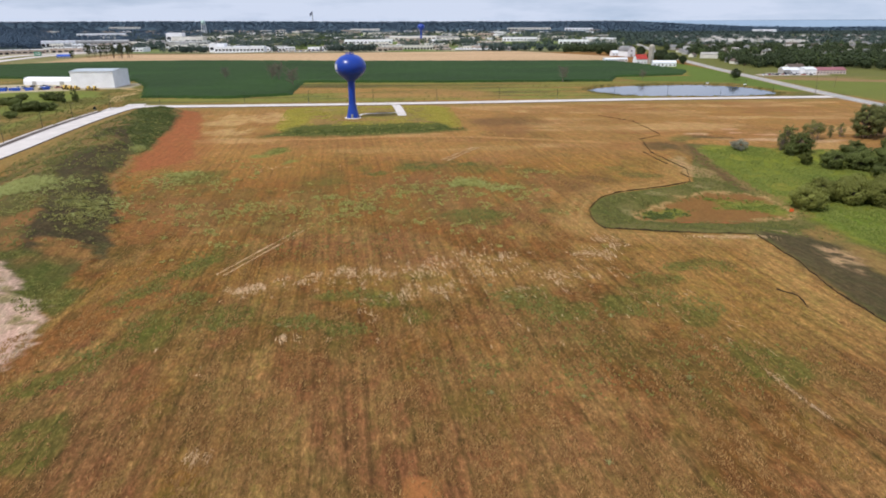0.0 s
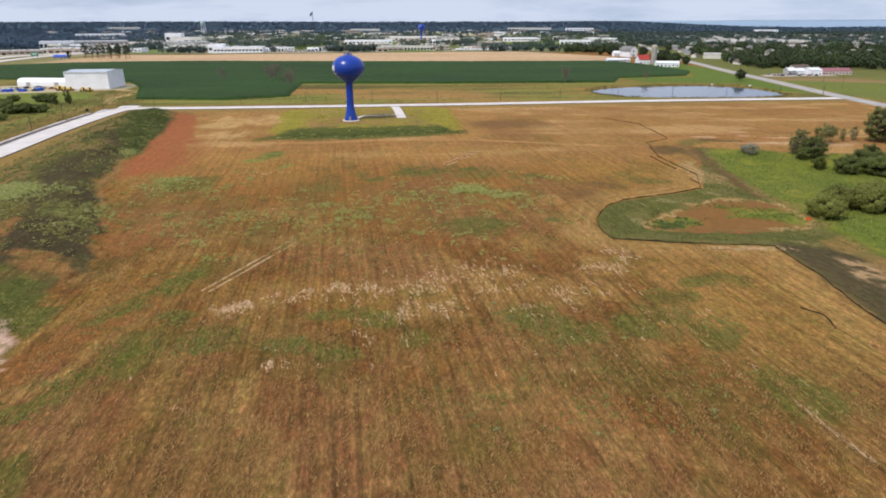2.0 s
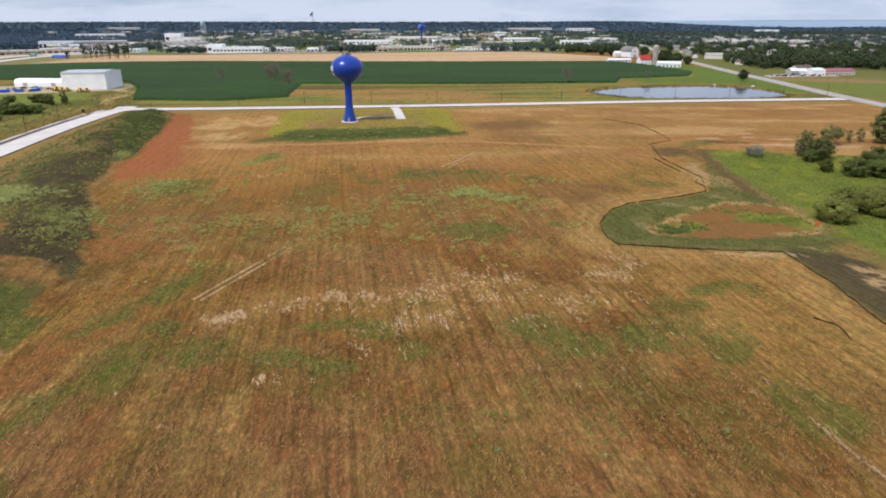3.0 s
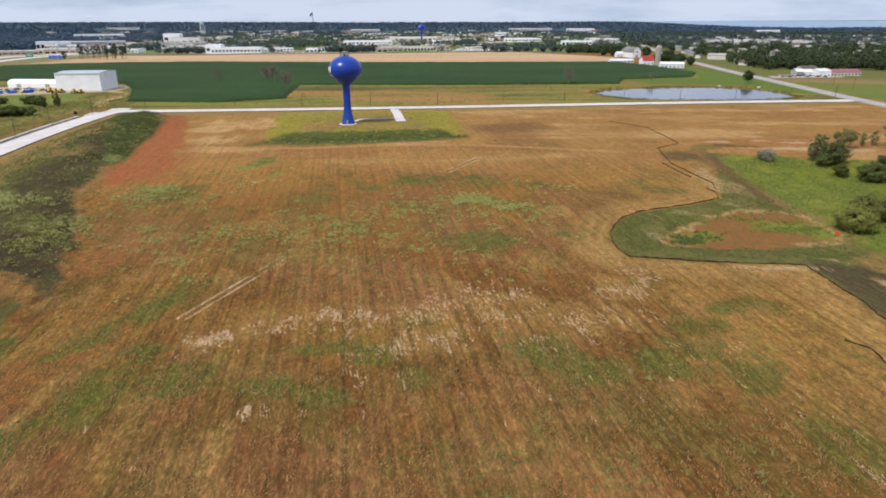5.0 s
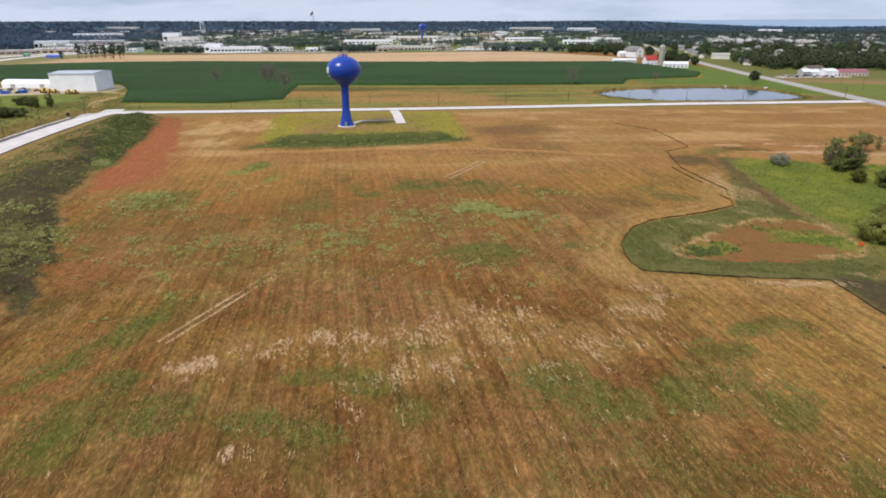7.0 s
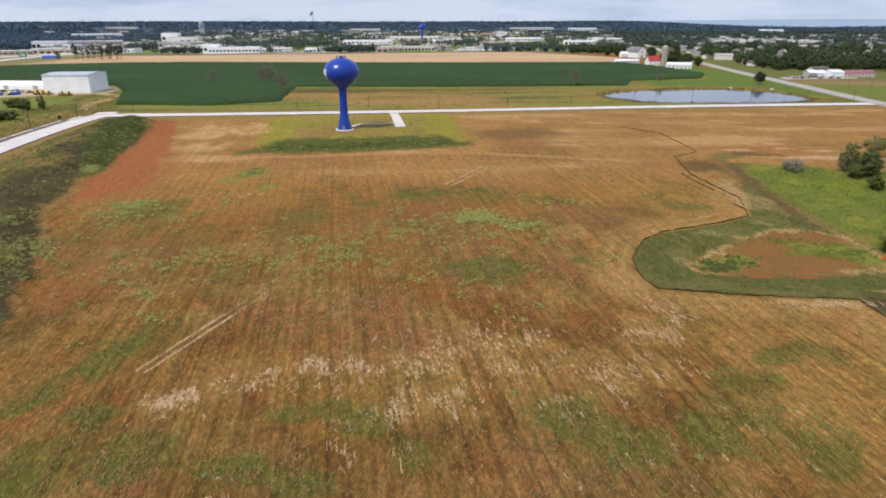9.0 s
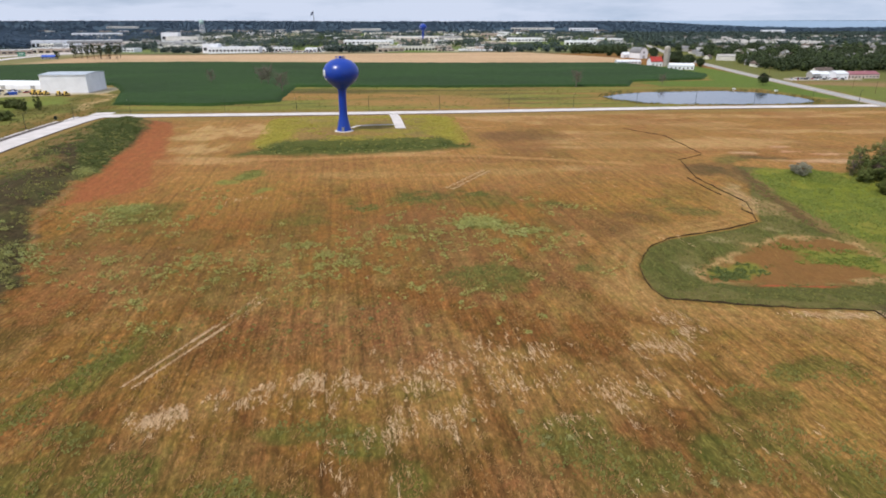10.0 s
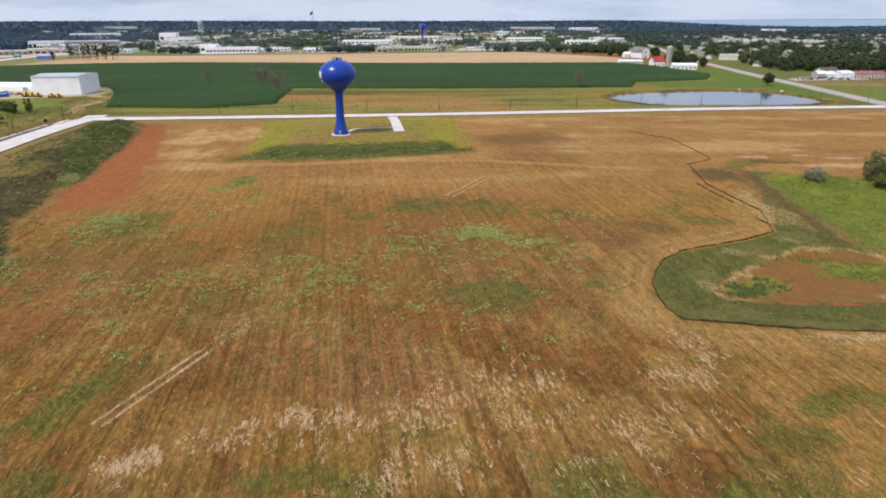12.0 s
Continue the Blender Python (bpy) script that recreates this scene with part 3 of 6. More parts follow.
    lay(sstep(-0.8, 0.8, flank), (0.062, 0.048, 0.027), 0.8, 0.0, 0.2)
    lay(sstep(0, 2, flank) * sstep(0.5, 0.6, fbm(X, Y, 9, 68)) * 0.8, (0.080, 0.074, 0.032), 0.7, 0.0, 0.3)
    lay(spots(WX, WY, [(-142, 200, 20, 11), (-108, 178, 6, 8), (-128, 266, 5, 12), (-134, 300, 6, 18)]) * 0.4, (0.17, 0.185, 0.065), 0.7, 0.0, 0.8)
    lay(spots(WX, WY, [(-88, 122, 7, 9), (-110, 132, 10, 12)]) * 0.75, (0.07, 0.078, 0.026), 0.0, 0.0, 0.4)
    lay(sstep(1.0, 0.3, line_dist(X + 2 * (fbm(X, Y, 8, 69) - 0.5), Y, [(-126, 253), (-120, 233), (-116, 217), (-110, 205), (-100, 188)])) * 0.6, (0.30, 0.18, 0.095), 0.0, 0.0)
    lay(spots(WX, WY, [(-88, 139, 6, 4), (-93, 143, 5, 3)]) * 0.8, (0.265, 0.135, 0.055), 0.5, 0.2)
    # tan dry weeds along the crest, lush green on the far shoulder
    lay(spots(WX, WY, [(-164, 292, 6, 14), (-159, 318, 6, 20), (-161, 340, 5, 14), (-148, 268, 9, 12), (-158, 262, 10, 10)]) * 0.75, (0.225, 0.150, 0.066), 0.7, 0.2, 0.2)
    lush = area_dist(WX, WY, [(-152, 306), (-164, 335), (-176, 366), (-162, 384), (-150, 358), (-137, 315), (-127, 266), (-123, 252), (-131, 260), (-141, 282)])
    lay(sstep(-2, 3, lush) * 0.85, (0.078, 0.090, 0.030), 0.7, 0.0, 0.5)
    # bare red soil, streaking out into the field
    lay(sstep(-1.5, 2, area_dist(WX, WY, RED_SOIL)), (0.285, 0.104, 0.048), 0.3, 0.0, 0.0)
    lay(sstep(-16, -2, area_dist(X, Y, RED_SOIL)) * sstep(-135, -118, X + 0.25 * (Y - 300)) * sstep(0.48, 0.62, fbm(X + 0.4 * Y, Y * 0.25, 6, 87)) * 0.6, (0.270, 0.108, 0.048), 0.4)
    gravel = area_dist(WX, WY, [(-140, 128), (-96, 128), (-88, 122), (-76, 108), (-72, 98), (-74, 88), (-90, 80), (-140, 90)])
    lay(sstep(-11, -6, gravel) * sstep(0.36, 0.50, fbm(X, Y, 7, 67)) * sstep(1.0, -1.0, X + 74) * 0.85, (0.092, 0.098, 0.028), 0.8, 0.0, 0.35)
    lay(sstep(-0.8, 0.8, gravel + 3 * (vnoise(X, Y, 2.0, 71) - 0.5)) * 0.92, (0.50, 0.355, 0.335), 0.4, 0.1, 0.0)
    lay(sstep(0.5, 2, gravel) * sstep(0.55, 0.62, fbm(X, Y, 5, 74)) * 0.8, (0.19, 0.16, 0.075), 0.6, 0.0, 0.3)
    # roadside verges
    rd = line_dist(X, Y, ROAD)
    lay(sstep(24, 14, rd + 8 * (fbm(X, Y, 12, 70) - 0.5)) * 0.8, (0.235, 0.165, 0.065), 0.2, 0.2, 0.0)
    # tower mound
    md = area_dist(WX, WY, MOUND)
    lay(sstep(-17, -9, md), (0.255, 0.225, 0.040), 0.1, 0.0, 0.15)
    lay(sstep(-2, 9, md), (0.205, 0.155, 0.062), 0.5, 0.1, 0.1)
    lay(sstep(-14, -4, md) * sstep(0.48, 0.6, fbm(X, Y, 11, 85)) * 0.8, (0.235, 0.20, 0.042), 0.5, 0.0, 0.2)
    lay(sstep(-4, 2, md) * sstep(0.52, 0.62, fbm(X * 0.5, Y, 9, 86)) * 0.7, (0.27, 0.165, 0.070), 0.5, 0.1, 0.0)
    lay(sstep(-4, 4, area_dist(WX, WY, [(-86, 299), (-74, 327), (-30, 333), (-2, 338), (15, 314), (-30, 302)])), (0.080, 0.092, 0.026), 0.0, 0.0, 0.35)
    lay(sstep(0, 6, area_dist(WX, WY, [(-40, 385), (-38, 412), (-90, 405), (-80, 372)])) * 0.6, (0.26, 0.19, 0.085))
    lay(spots(WX, WY, [(126, 296, 12, 4), (34, 345, 18, 16), (104, 283, 8, 4)]) * 0.55, (0.135, 0.080, 0.038), 0.4)
    lay(spots(WX, WY, [(145, 305, 5, 2), (146, 316, 4, 2), (160, 300, 10, 2)]) * 0.7, (0.50, 0.30, 0.21), 0.2)
    # wetland inside the silt fence
    wet = area_dist(X, Y, WETLAND)
    lay(sstep(-0.6, 0.6, wet), (0.094, 0.098, 0.031), 0.6, 0.0, 0.15)
    lay(sstep(0, 2, wet) * sstep(0.5, 0.62, fbm(X, Y, 9, 79)) * 0.7, (0.150, 0.130, 0.055), 0.0, 0.0, 0.1)
    lay(sstep(9, 3, np.abs(wet + 5 + 3 * (fbm(X, Y, 7, 77) - 0.5))) * (wet < -0.4) * (X < 92) * 0.5, (0.31, 0.19, 0.08), 0.6, 0.25)
    ring = (sstep(-11, -6, wet + 5 * (fbm(X, Y, 12, 73) - 0.5)) * sstep(0.35, 0.55, fbm(X, Y, 8, 75)) * sstep(0.0, -1.5, wet) * sstep(92, 80, X) * sstep(255, 225, Y) * sstep(118, 140, Y))
    turns = np.sin((wet + 3.0 * (fbm(X, Y, 10, 76) - 0.5)) * 2 * math.pi / 3.4)
    lay(ring * sstep(0.25, 0.95, turns) * 0.55, (0.37, 0.235, 0.11), 0.3, 0.3)
    lay(ring * sstep(-0.4, -0.95, turns) * 0.35, (0.145, 0.085, 0.036), 0.3, 0.0)
    lay(spots(WX, WY, [(94, 139, 5, 9)]) * 0.7, (0.30, 0.21, 0.15))
    inner = area_dist(WX, WY, INNER)
    lay(sstep(-2.5, 2.5, inner), (0.20, 0.105, 0.042), 0.0, 0.1, 0.15)
    lay(spots(WX, WY, [(97, 189, 9, 4.5), (104, 188, 7, 7), (67, 179, 7, 3), (72, 182, 5, 3)]) * 0.85, (0.165, 0.195, 0.040), 0, 0, 0.4)
    lay(spots(X, Y, [(74, 172.0, 5, 0.8), (83, 171.6, 5, 0.8)]), (0.33, 0.09, 0.045), 0, 0, 0)
    lay(spots(WX, WY, [(70, 197, 5, 2), (57, 180, 3, 3), (89, 206, 3, 2)]) * 0.6, (0.26, 0.22, 0.12))
    meadow = area_dist(WX, WY, [(112, 270), (122, 274), (142, 268), (240, 250), (250, 130), (120, 140), (112, 160), (112, 180), (112, 205), (116, 226), (114, 250)])
    lay(sstep(-5, 2, meadow), (0.150, 0.175, 0.030), 0.3, 0.0, 0.25)
    lay(sstep(0.5, 0.7, fbm(X, Y, 16, 81)) * sstep(-3, 3, meadow) * 0.7, (0.215, 0.205, 0.048))
    lay(sstep(0, 4, area_dist(WX, WY, [(113, 184), (113, 172), (116, 156), (122, 140), (170, 120), (200, 190), (130, 186)])) * 0.9, (0.125, 0.150, 0.028), 0.0, 0.0, 0.3)
    lay(sstep(-2, 2, area_dist(WX, WY, [(84.5, 60), (84.5, 154), (101, 161), (106, 153), (108, 140), (104, 126), (100, 100), (97, 60)])), (0.078, 0.062, 0.034), 0.5, 0.0, 0.0)
    lay(spots(WX, WY, [(97, 138, 3.5, 8), (101, 146, 4, 7), (97, 164, 5, 1.2)]) * 0.85 * sstep(0.36, 0.52, fbm(X, Y, 3, 93)), (0.40, 0.265, 0.175), 0.5, 0.5)
    lay(spots(WX, WY, [(108, 142, 5, 16), (106, 163, 6, 7)]) * 0.8, (0.235, 0.150, 0.062))
    lay(sstep(4.5, 1.5, line_dist(WX, WY, [(103, 276), (106, 254), (107, 230), (108, 212)])) * 0.8, (0.130, 0.088, 0.042))
    lay(sstep(3.5, 1, line_dist(WX, WY, [(98, 254), (96, 236), (93, 222)])) * 0.7, (0.36, 0.25, 0.14))
    lay(sstep(5, 1, line_dist(WX, WY, [(112, 270), (108, 248), (110, 222), (112, 200), (110, 182)])) * 0.6, (0.24, 0.16, 0.075))
    lay(spots(WX, WY, [(132, 266, 12, 7), (124, 174, 9, 6), (140, 226, 10, 8)]) * 0.7, (0.065, 0.105, 0.020))
    lay(spots(WX, WY, [(100, 228, 6, 10), (96, 240, 5, 14)]) * 0.6, (0.33, 0.22, 0.12))
    lay(spots(WX, WY, [(98, 276, 7, 9), (128, 293, 11, 4)]) * 0.75, (0.085, 0.062, 0.030))
    lay(spots(WX, WY, [(113, 290, 9, 6), (73, 222, 7, 5)]) * 0.7, (0.110, 0.108, 0.034))
    lay(spots(WX, WY, [(160, 287, 32, 3.5), (125, 302, 5, 3)]) * 0.8, (0.44, 0.29, 0.20))
    lay(sstep(-2, 2, area_dist(WX, WY, [(114, 180), (114, 160), (119, 146), (128, 132), (170, 120), (180, 184), (125, 185)])), (0.110, 0.150, 0.026), 0.5, 0.0, 0.3)
    lay(sstep(3.2, 1.2, line_dist(WX, WY, [(109, 279), (108, 256), (107, 237), (106, 214)])) * 0.85, (0.115, 0.074, 0.036), 0.4, 0.0)
    lay(sstep(1.8, 0.4, np.abs(area_dist(WX, WY, INNER))) * sstep(0.35, 0.5, fbm(X, Y, 6, 83)) * sstep(172, 176, Y) * 0.8, (0.36, 0.24, 0.125), 0.3, 0.4)
    # beyond the road
    north = sstep(0, 6, Y - (432 + 0.08 * X)) * sstep(700, 640, Y)
    lay(north * 0.9, (0.185, 0.150, 0.050), 0.3, 0.15, 0.1)
    bands = fbm(X * 0.28 + 0.1 * Y, Y - 0.05 * X, 22, 90)
    lay(north * sstep(0.47, 0.56, bands) * 0.9, (0.30, 0.175, 0.068), 0.2)
    lay(north * sstep(0.50, 0.58, fbm(X * 0.2, Y - 0.08 * X, 16, 95)) * 0.85, (0.185, 0.195, 0.052), 0.2)
    lay(north * sstep(0.56, 0.64, fbm(X * 0.16, Y - 0.08 * X, 12, 99)) * 0.7, (0.085, 0.088, 0.034), 0.2)
    lay(spots(WX, WY, [(0, 480, 46, 34), (-40, 470, 40, 18)]) * 0.75, (0.31, 0.18, 0.078), 0.2)
    lay(spots(WX, WY, [(78, 512, 44, 5), (96, 540, 50, 5), (70, 480, 40, 4), (100, 470, 30, 5)]) * 0.8, (0.185, 0.205, 0.055), 0.2)
    lay(spots(WX, WY, [(-85, 535, 40, 10), (-40, 546, 60, 8), (60, 496, 24, 2)]) * 0.7, (0.080, 0.072, 0.030), 0.2)
    lay(sstep(-12, -2, area_dist(WX, WY, POND)) * 0.7, (0.23, 0.15, 0.055))
    lay(sstep(-4, 6, area_dist(WX, WY, [(262, 500), (255, 560), (180, 575), (170, 612), (244, 632), (262, 684), (240, 800), (300, 830), (302, 700), (292, 570), (280, 480)])), (0.105, 0.155, 0.035), 0.1, 0, 0.1)
    lay(sstep(-4, 6, area_dist(WX, WY, [(300, 300), (296, 470), (306, 580), (345, 625), (480, 650), (700, 640), (700, 300)])) * 0.9, (0.135, 0.165, 0.045), 0.1, 0, 0.1)
    lay(spots(WX, WY, [(352, 604, 50, 26), (405, 580, 60, 12), (400, 630, 60, 14)]) * 0.85, (0.27, 0.165, 0.105), 0.0)
    # plots west of the road
    west = sstep(0, 8, -(X + 206)) * sstep(640, 600, Y) * sstep(120, 200, Y)
    lay(west * 0.85, (0.122, 0.116, 0.034), 0.5, 0.1, 0.25)
    lay(west * sstep(0.48, 0.6, fbm(X, Y * 0.6, 22, 97)) * 0.8, (0.245, 0.170, 0.070))
    lay(spots(WX, WY, [(-270, 400, 36, 24), (-300, 440, 40, 22), (-280, 470, 40, 14)]) * 0.8, (0.150, 0.190, 0.050))
    lay(sstep(5, 2, line_dist(WX, WY, [(-226, 300), (-237, 384), (-238, 404), (-230, 430)])) * 0.8, (0.165, 0.185, 0.052), 0.0, 0.0, 0.2)
    lay(sstep(7, 4, line_dist(WX, WY, [(-205, 300), (-214, 350), (-216, 378), (-219, 420), (-216, 452)])) * 0.8, (0.185, 0.118, 0.042), 0.5, 0.1, 0.1)
    lay(sstep(4, 2, line_dist(WX, WY, [(-224, 440), (-236, 463), (-234, 487), (-239, 512), (-262, 530)])) * 0.9, (0.42, 0.30, 0.17), 0.0, 0.1, 0.0)
    lay(sstep(6, 2, line_dist(WX, WY, [(-214, 464), (-224, 484), (-246, 545)])) * 0.85, (0.135, 0.18, 0.04), 0.0, 0.0, 0.2)
    lay(sstep(-4, 4, area_dist(WX, WY, [(-480, 425), (-480, 500), (-300, 512), (-266, 505), (-258, 470), (-262, 440)])) * 0.75, (0.155, 0.195, 0.048), 0.3, 0.0, 0.15)
    yard = area_dist(WX, WY, [(-480, 480), (-480, 560), (-350, 575), (-262, 575), (-258, 530), (-300, 512), (-380, 490)])
    lay(sstep(-3, 3, yard) * 0.9, (0.44, 0.39, 0.33), 0.0, 0.1, 0.0)
    # stubble field and the town's ground
    lay(sstep(1080, 1120, Y), (0.16, 0.155, 0.095), 0.0, 0.0, 0.0)
    lay(sstep(-4, 4, area_dist(X, Y, TAN_AREA)), (0.50, 0.355, 0.265), 0.15, 0.0, 0.0)
    lay(sstep(0, 8, area_dist(X, Y, TAN_AREA)) * sstep(0.52, 0.6, fbm(X * 0.12, Y, 14, 104)) * 0.5, (0.38, 0.26, 0.18))
    lay(sstep(-520, -570, X + 0.05 * (Y - 900)) * sstep(840, 870, Y + 0.25 * (X + 560)) * sstep(1130, 1100, Y), (0.20, 0.19, 0.10), 0.0, 0.0, 0.0)
    town = sstep(1120, 1160, Y) * sstep(3300, 2600, Y)
    lay(town * sstep(0.44, 0.54, fbm(X, Y, 110, 110)) * sstep(500, 350, X) * 0.85, (0.42, 0.39, 0.36))
    lay(town * sstep(0.52, 0.62, fbm(X, Y, 140, 120)) * 0.85, (0.11, 0.17, 0.045))
    lay(spots(X, Y, [(190, 1420, 150, 230), (-330, 2200, 200, 300)]) * 0.9, (0.14, 0.20, 0.05))
    lay(spots(X, Y, [(-250, 1180, 110, 55), (60, 1205, 90, 40), (-720, 1150, 160, 100), (-380, 1200, 120, 60)]) * 0.9, (0.42, 0.39, 0.36))
    lay(sstep(296, 306, X - 0.12 * np.maximum(Y - 700, 0)) * sstep(590, 640, Y) * sstep(2600, 2300, Y), (0.130, 0.140, 0.048), 0.0, 0.0, 0.1)
    lay(sstep(380, 460, X) * sstep(690, 760, Y), (0.075, 0.085, 0.035), 0.0, 0.0, 0.0)
    # far ground and western wood floor blued: haze put into the colour
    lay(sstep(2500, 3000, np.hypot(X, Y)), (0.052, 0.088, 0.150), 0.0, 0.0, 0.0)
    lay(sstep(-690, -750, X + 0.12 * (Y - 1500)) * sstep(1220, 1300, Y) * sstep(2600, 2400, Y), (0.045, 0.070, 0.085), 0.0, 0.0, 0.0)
    # small orange-brown patch with four straight sides
    lay(sstep(-0.5, 0.5, area_dist(X, Y, [(-5, 56), (0.5, 56), (0.5, 62), (-4, 62.5)])), (0.30, 0.13, 0.055), 0.1, 0.0, 0.0)

    ny, nx = X.shape
    idx = np.arange(nx * ny).reshape(ny, nx)
    faces = np.stack([idx[:-1, :-1], idx[:-1, 1:], idx[1:, 1:], idx[1:, :-1]], -1).reshape(-1, 4)
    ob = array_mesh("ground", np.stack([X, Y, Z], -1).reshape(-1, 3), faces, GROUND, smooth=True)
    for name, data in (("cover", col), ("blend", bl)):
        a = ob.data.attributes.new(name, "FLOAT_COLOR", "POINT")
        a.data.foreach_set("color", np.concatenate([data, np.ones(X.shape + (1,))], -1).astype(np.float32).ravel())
    return tagged(ob, "mown brown hay field, verges and meadow to the horizon", "ground", kind="structure")


build_ground()


# ---- roads, water, crops ----
def dense(pts, step):
    out = []
    for (ax, ay), (bx, by) in zip(pts, pts[1:]):
        n = max(1, int(math.hypot(bx - ax, by - ay) / step))
        out += [(ax + (bx - ax) * k / n, ay + (by - ay) * k / n) for k in range(n)]
    return out + [pts[-1]]


def smooth_line(pts, step, rounds=3):
    for _ in range(rounds):
        q = [pts[0]]
        for (ax, ay), (bx, by) in zip(pts, pts[1:]):
            q += [(ax * 0.75 + bx * 0.25, ay * 0.75 + by * 0.25), (ax * 0.25 + bx * 0.75, ay * 0.25 + by * 0.75)]
        pts = q + [pts[-1]]
    return dense(pts, step)


def strip(name, pts, left, right, up, thick, material, parent=None):
    """A slab along pts between two offsets (left is positive), its top at up over the ground."""
    p = np.array(pts, float)
    d = np.gradient(p, axis=0)
    d /= np.linalg.norm(d, axis=1)[:, None] + 1e-9
    nrm = np.stack([-d[:, 1], d[:, 0]], 1)
    base = height(p[:, 0], p[:, 1])
    a, b = p + nrm * left, p + nrm * right
    n = len(p)
    top = np.concatenate([np.column_stack([a, base + up]), np.column_stack([b, base + up])])
    low = top - np.array([0, 0, thick])
    i = np.arange(n - 1)
    faces = np.concatenate([np.stack([n + i, n + i + 1, i + 1, i], 1), np.stack([i, i + 1, 2 * n + i + 1, 2 * n + i], 1), np.stack([3 * n + i, 3 * n + i + 1, n + i + 1, n + i], 1)])
    return array_mesh(name, np.concatenate([top, low]), faces, material, parent)


def build_roads():
    line = smooth_line(ROAD, 3.0)
    road = tagged(holder("road", 0, 0, 0), "pale concrete two-lane road with raised kerbs", "road", kind="structure")
    # wider on the western leg than along the field
    x = np.array([q[0] for q in line])
    half = (5.2 + 0.9 * sstep(-150, -195, x))[:, None]
    strip("carriageway", line, half, -half, 0.10, 0.5, CONCRETE, road)
    strip("kerb", line, half + 0.3, half, 0.26, 0.7, CONCRETE, road)
    strip("kerb", line, -half, -half - 0.3, 0.26, 0.7, CONCRETE, road)
    # dark strips along the outer edge of both kerbs
    strip("edge_strip", line, half + 1.0, half + 0.3, 0.22, 0.5, EDGE_DARK, road)
    strip("edge_strip", line, -half - 0.3, -half - 1.1, 0.22, 0.5, EDGE_DARK, road)
    west = [q for q in line if q[1] < 392 and q[0] < -180]
    strip("verge", west, 9.8, 7.2, 0.20, 0.5, EDGE_DARK, road)
    strip("sidewalk", west, 11.2, 9.8, 0.275, 0.5, CONCRETE, road)
    strip("stub", dense([(-199, 402), (-203, 426)], 3), 5.6, -5.6, 0.114, 0.5, CONCRETE, road)
    strip("apron", dense([(-208.5, 392), (-210.5, 408)], 3), 1.6, -1.6, 0.13, 0.4, CONCRETE, road)
    hw = smooth_line(HIGHWAY, 6.0)
    high = tagged(holder("highway", 0, 0, 0), "grey asphalt highway with pale gravel shoulders", "road", kind="structure")
    strip("carriageway", hw, 4.2, -4.2, 0.16, 0.6, ASPHALT, high)
    strip("shoulder", hw, 7.0, 4.2, 0.12, 0.6, GRAVEL, high)
    strip("shoulder", hw, -4.2, -7.0, 0.12, 0.6, GRAVEL, high)
    strip("centre_line", hw, 0.15, -0.15, 0.166, 0.02, LINE_PAINT, high)
    drive = tagged(holder("driveway", 0, 0, 0), "short pale concrete driveway to the tower", "driveway", kind="structure")
    strip("slab", dense([(-28.9, 416.5), (-21.2, 360)], 4), 2.6, -2.6, 0.12, 0.4, CONCRETE, drive)
    path = tagged(holder("footpath", 0, 0, 0), "narrow concrete path from tower to driveway", "path", kind="structure")
    strip("slab", dense(smooth_line([(-46, 361.5), (-45, 367.5), (-41, 370), (-25.5, 372.5)], 1.5), 2), 0.9, -0.9, 0.10, 0.3, CONCRETE, path)
    far = tagged(holder("town_road", 0, 0, 0), "pale highway and ramps by the town", "road", kind="structure")
    for a in ([(-615, 880), (-628, 960), (-636, 1060), (-628, 1155), (-609, 1310), (-625, 1515), (-640, 1800)], [(-665, 960), (-690, 1050), (-657, 1119), (-634, 1263), (-668, 1554)], [(-960, 1010), (-772, 1146), (-732, 1247), (-700, 1400), (-690, 1700)]):
        strip("carriageway", smooth_line(a, 20), 9, -9, 0.5, 1.2, CONCRETE, far)


def shore_range(k):
    """How far off the lake's near shore lies, by bearing."""
    return 4940 - 960 * float(sstep(0.28, 0.48, k)) + 60 * math.sin(k * 31)


def build_water():
    pond = smooth_line(POND + [POND[0]], 3.0)
    bm = bmesh.new()
    bm.faces.new([bm.verts.new((x, y, 0.55)) for x, y in pond[:-1]])
    bmesh.ops.triangulate(bm, faces=bm.faces[:])
    tagged(link_mesh("pond", bm, POND_WATER), "still grey-blue pond beside the road", "pond", kind="structure")
    V = []
    for v in np.linspace(0, 1, 14):
        for k in np.linspace(0.29, 1.3, 60):
            r0 = shore_range(k)
            r = r0 + (5200 - r0) * v
            x, y = r * k / math.hypot(1, k), r / math.hypot(1, k)
            V.append((x, y, gz(x, y) + 1.5))
    idx = np.arange(len(V)).reshape(14, 60)
    F = np.stack([idx[:-1, :-1], idx[:-1, 1:], idx[1:, 1:], idx[1:, :-1]], -1).reshape(-1, 4)
    tagged(array_mesh("lake", V, F, LAKE_WATER, smooth=True), "wide blue lake along the horizon", "lake", kind="structure")


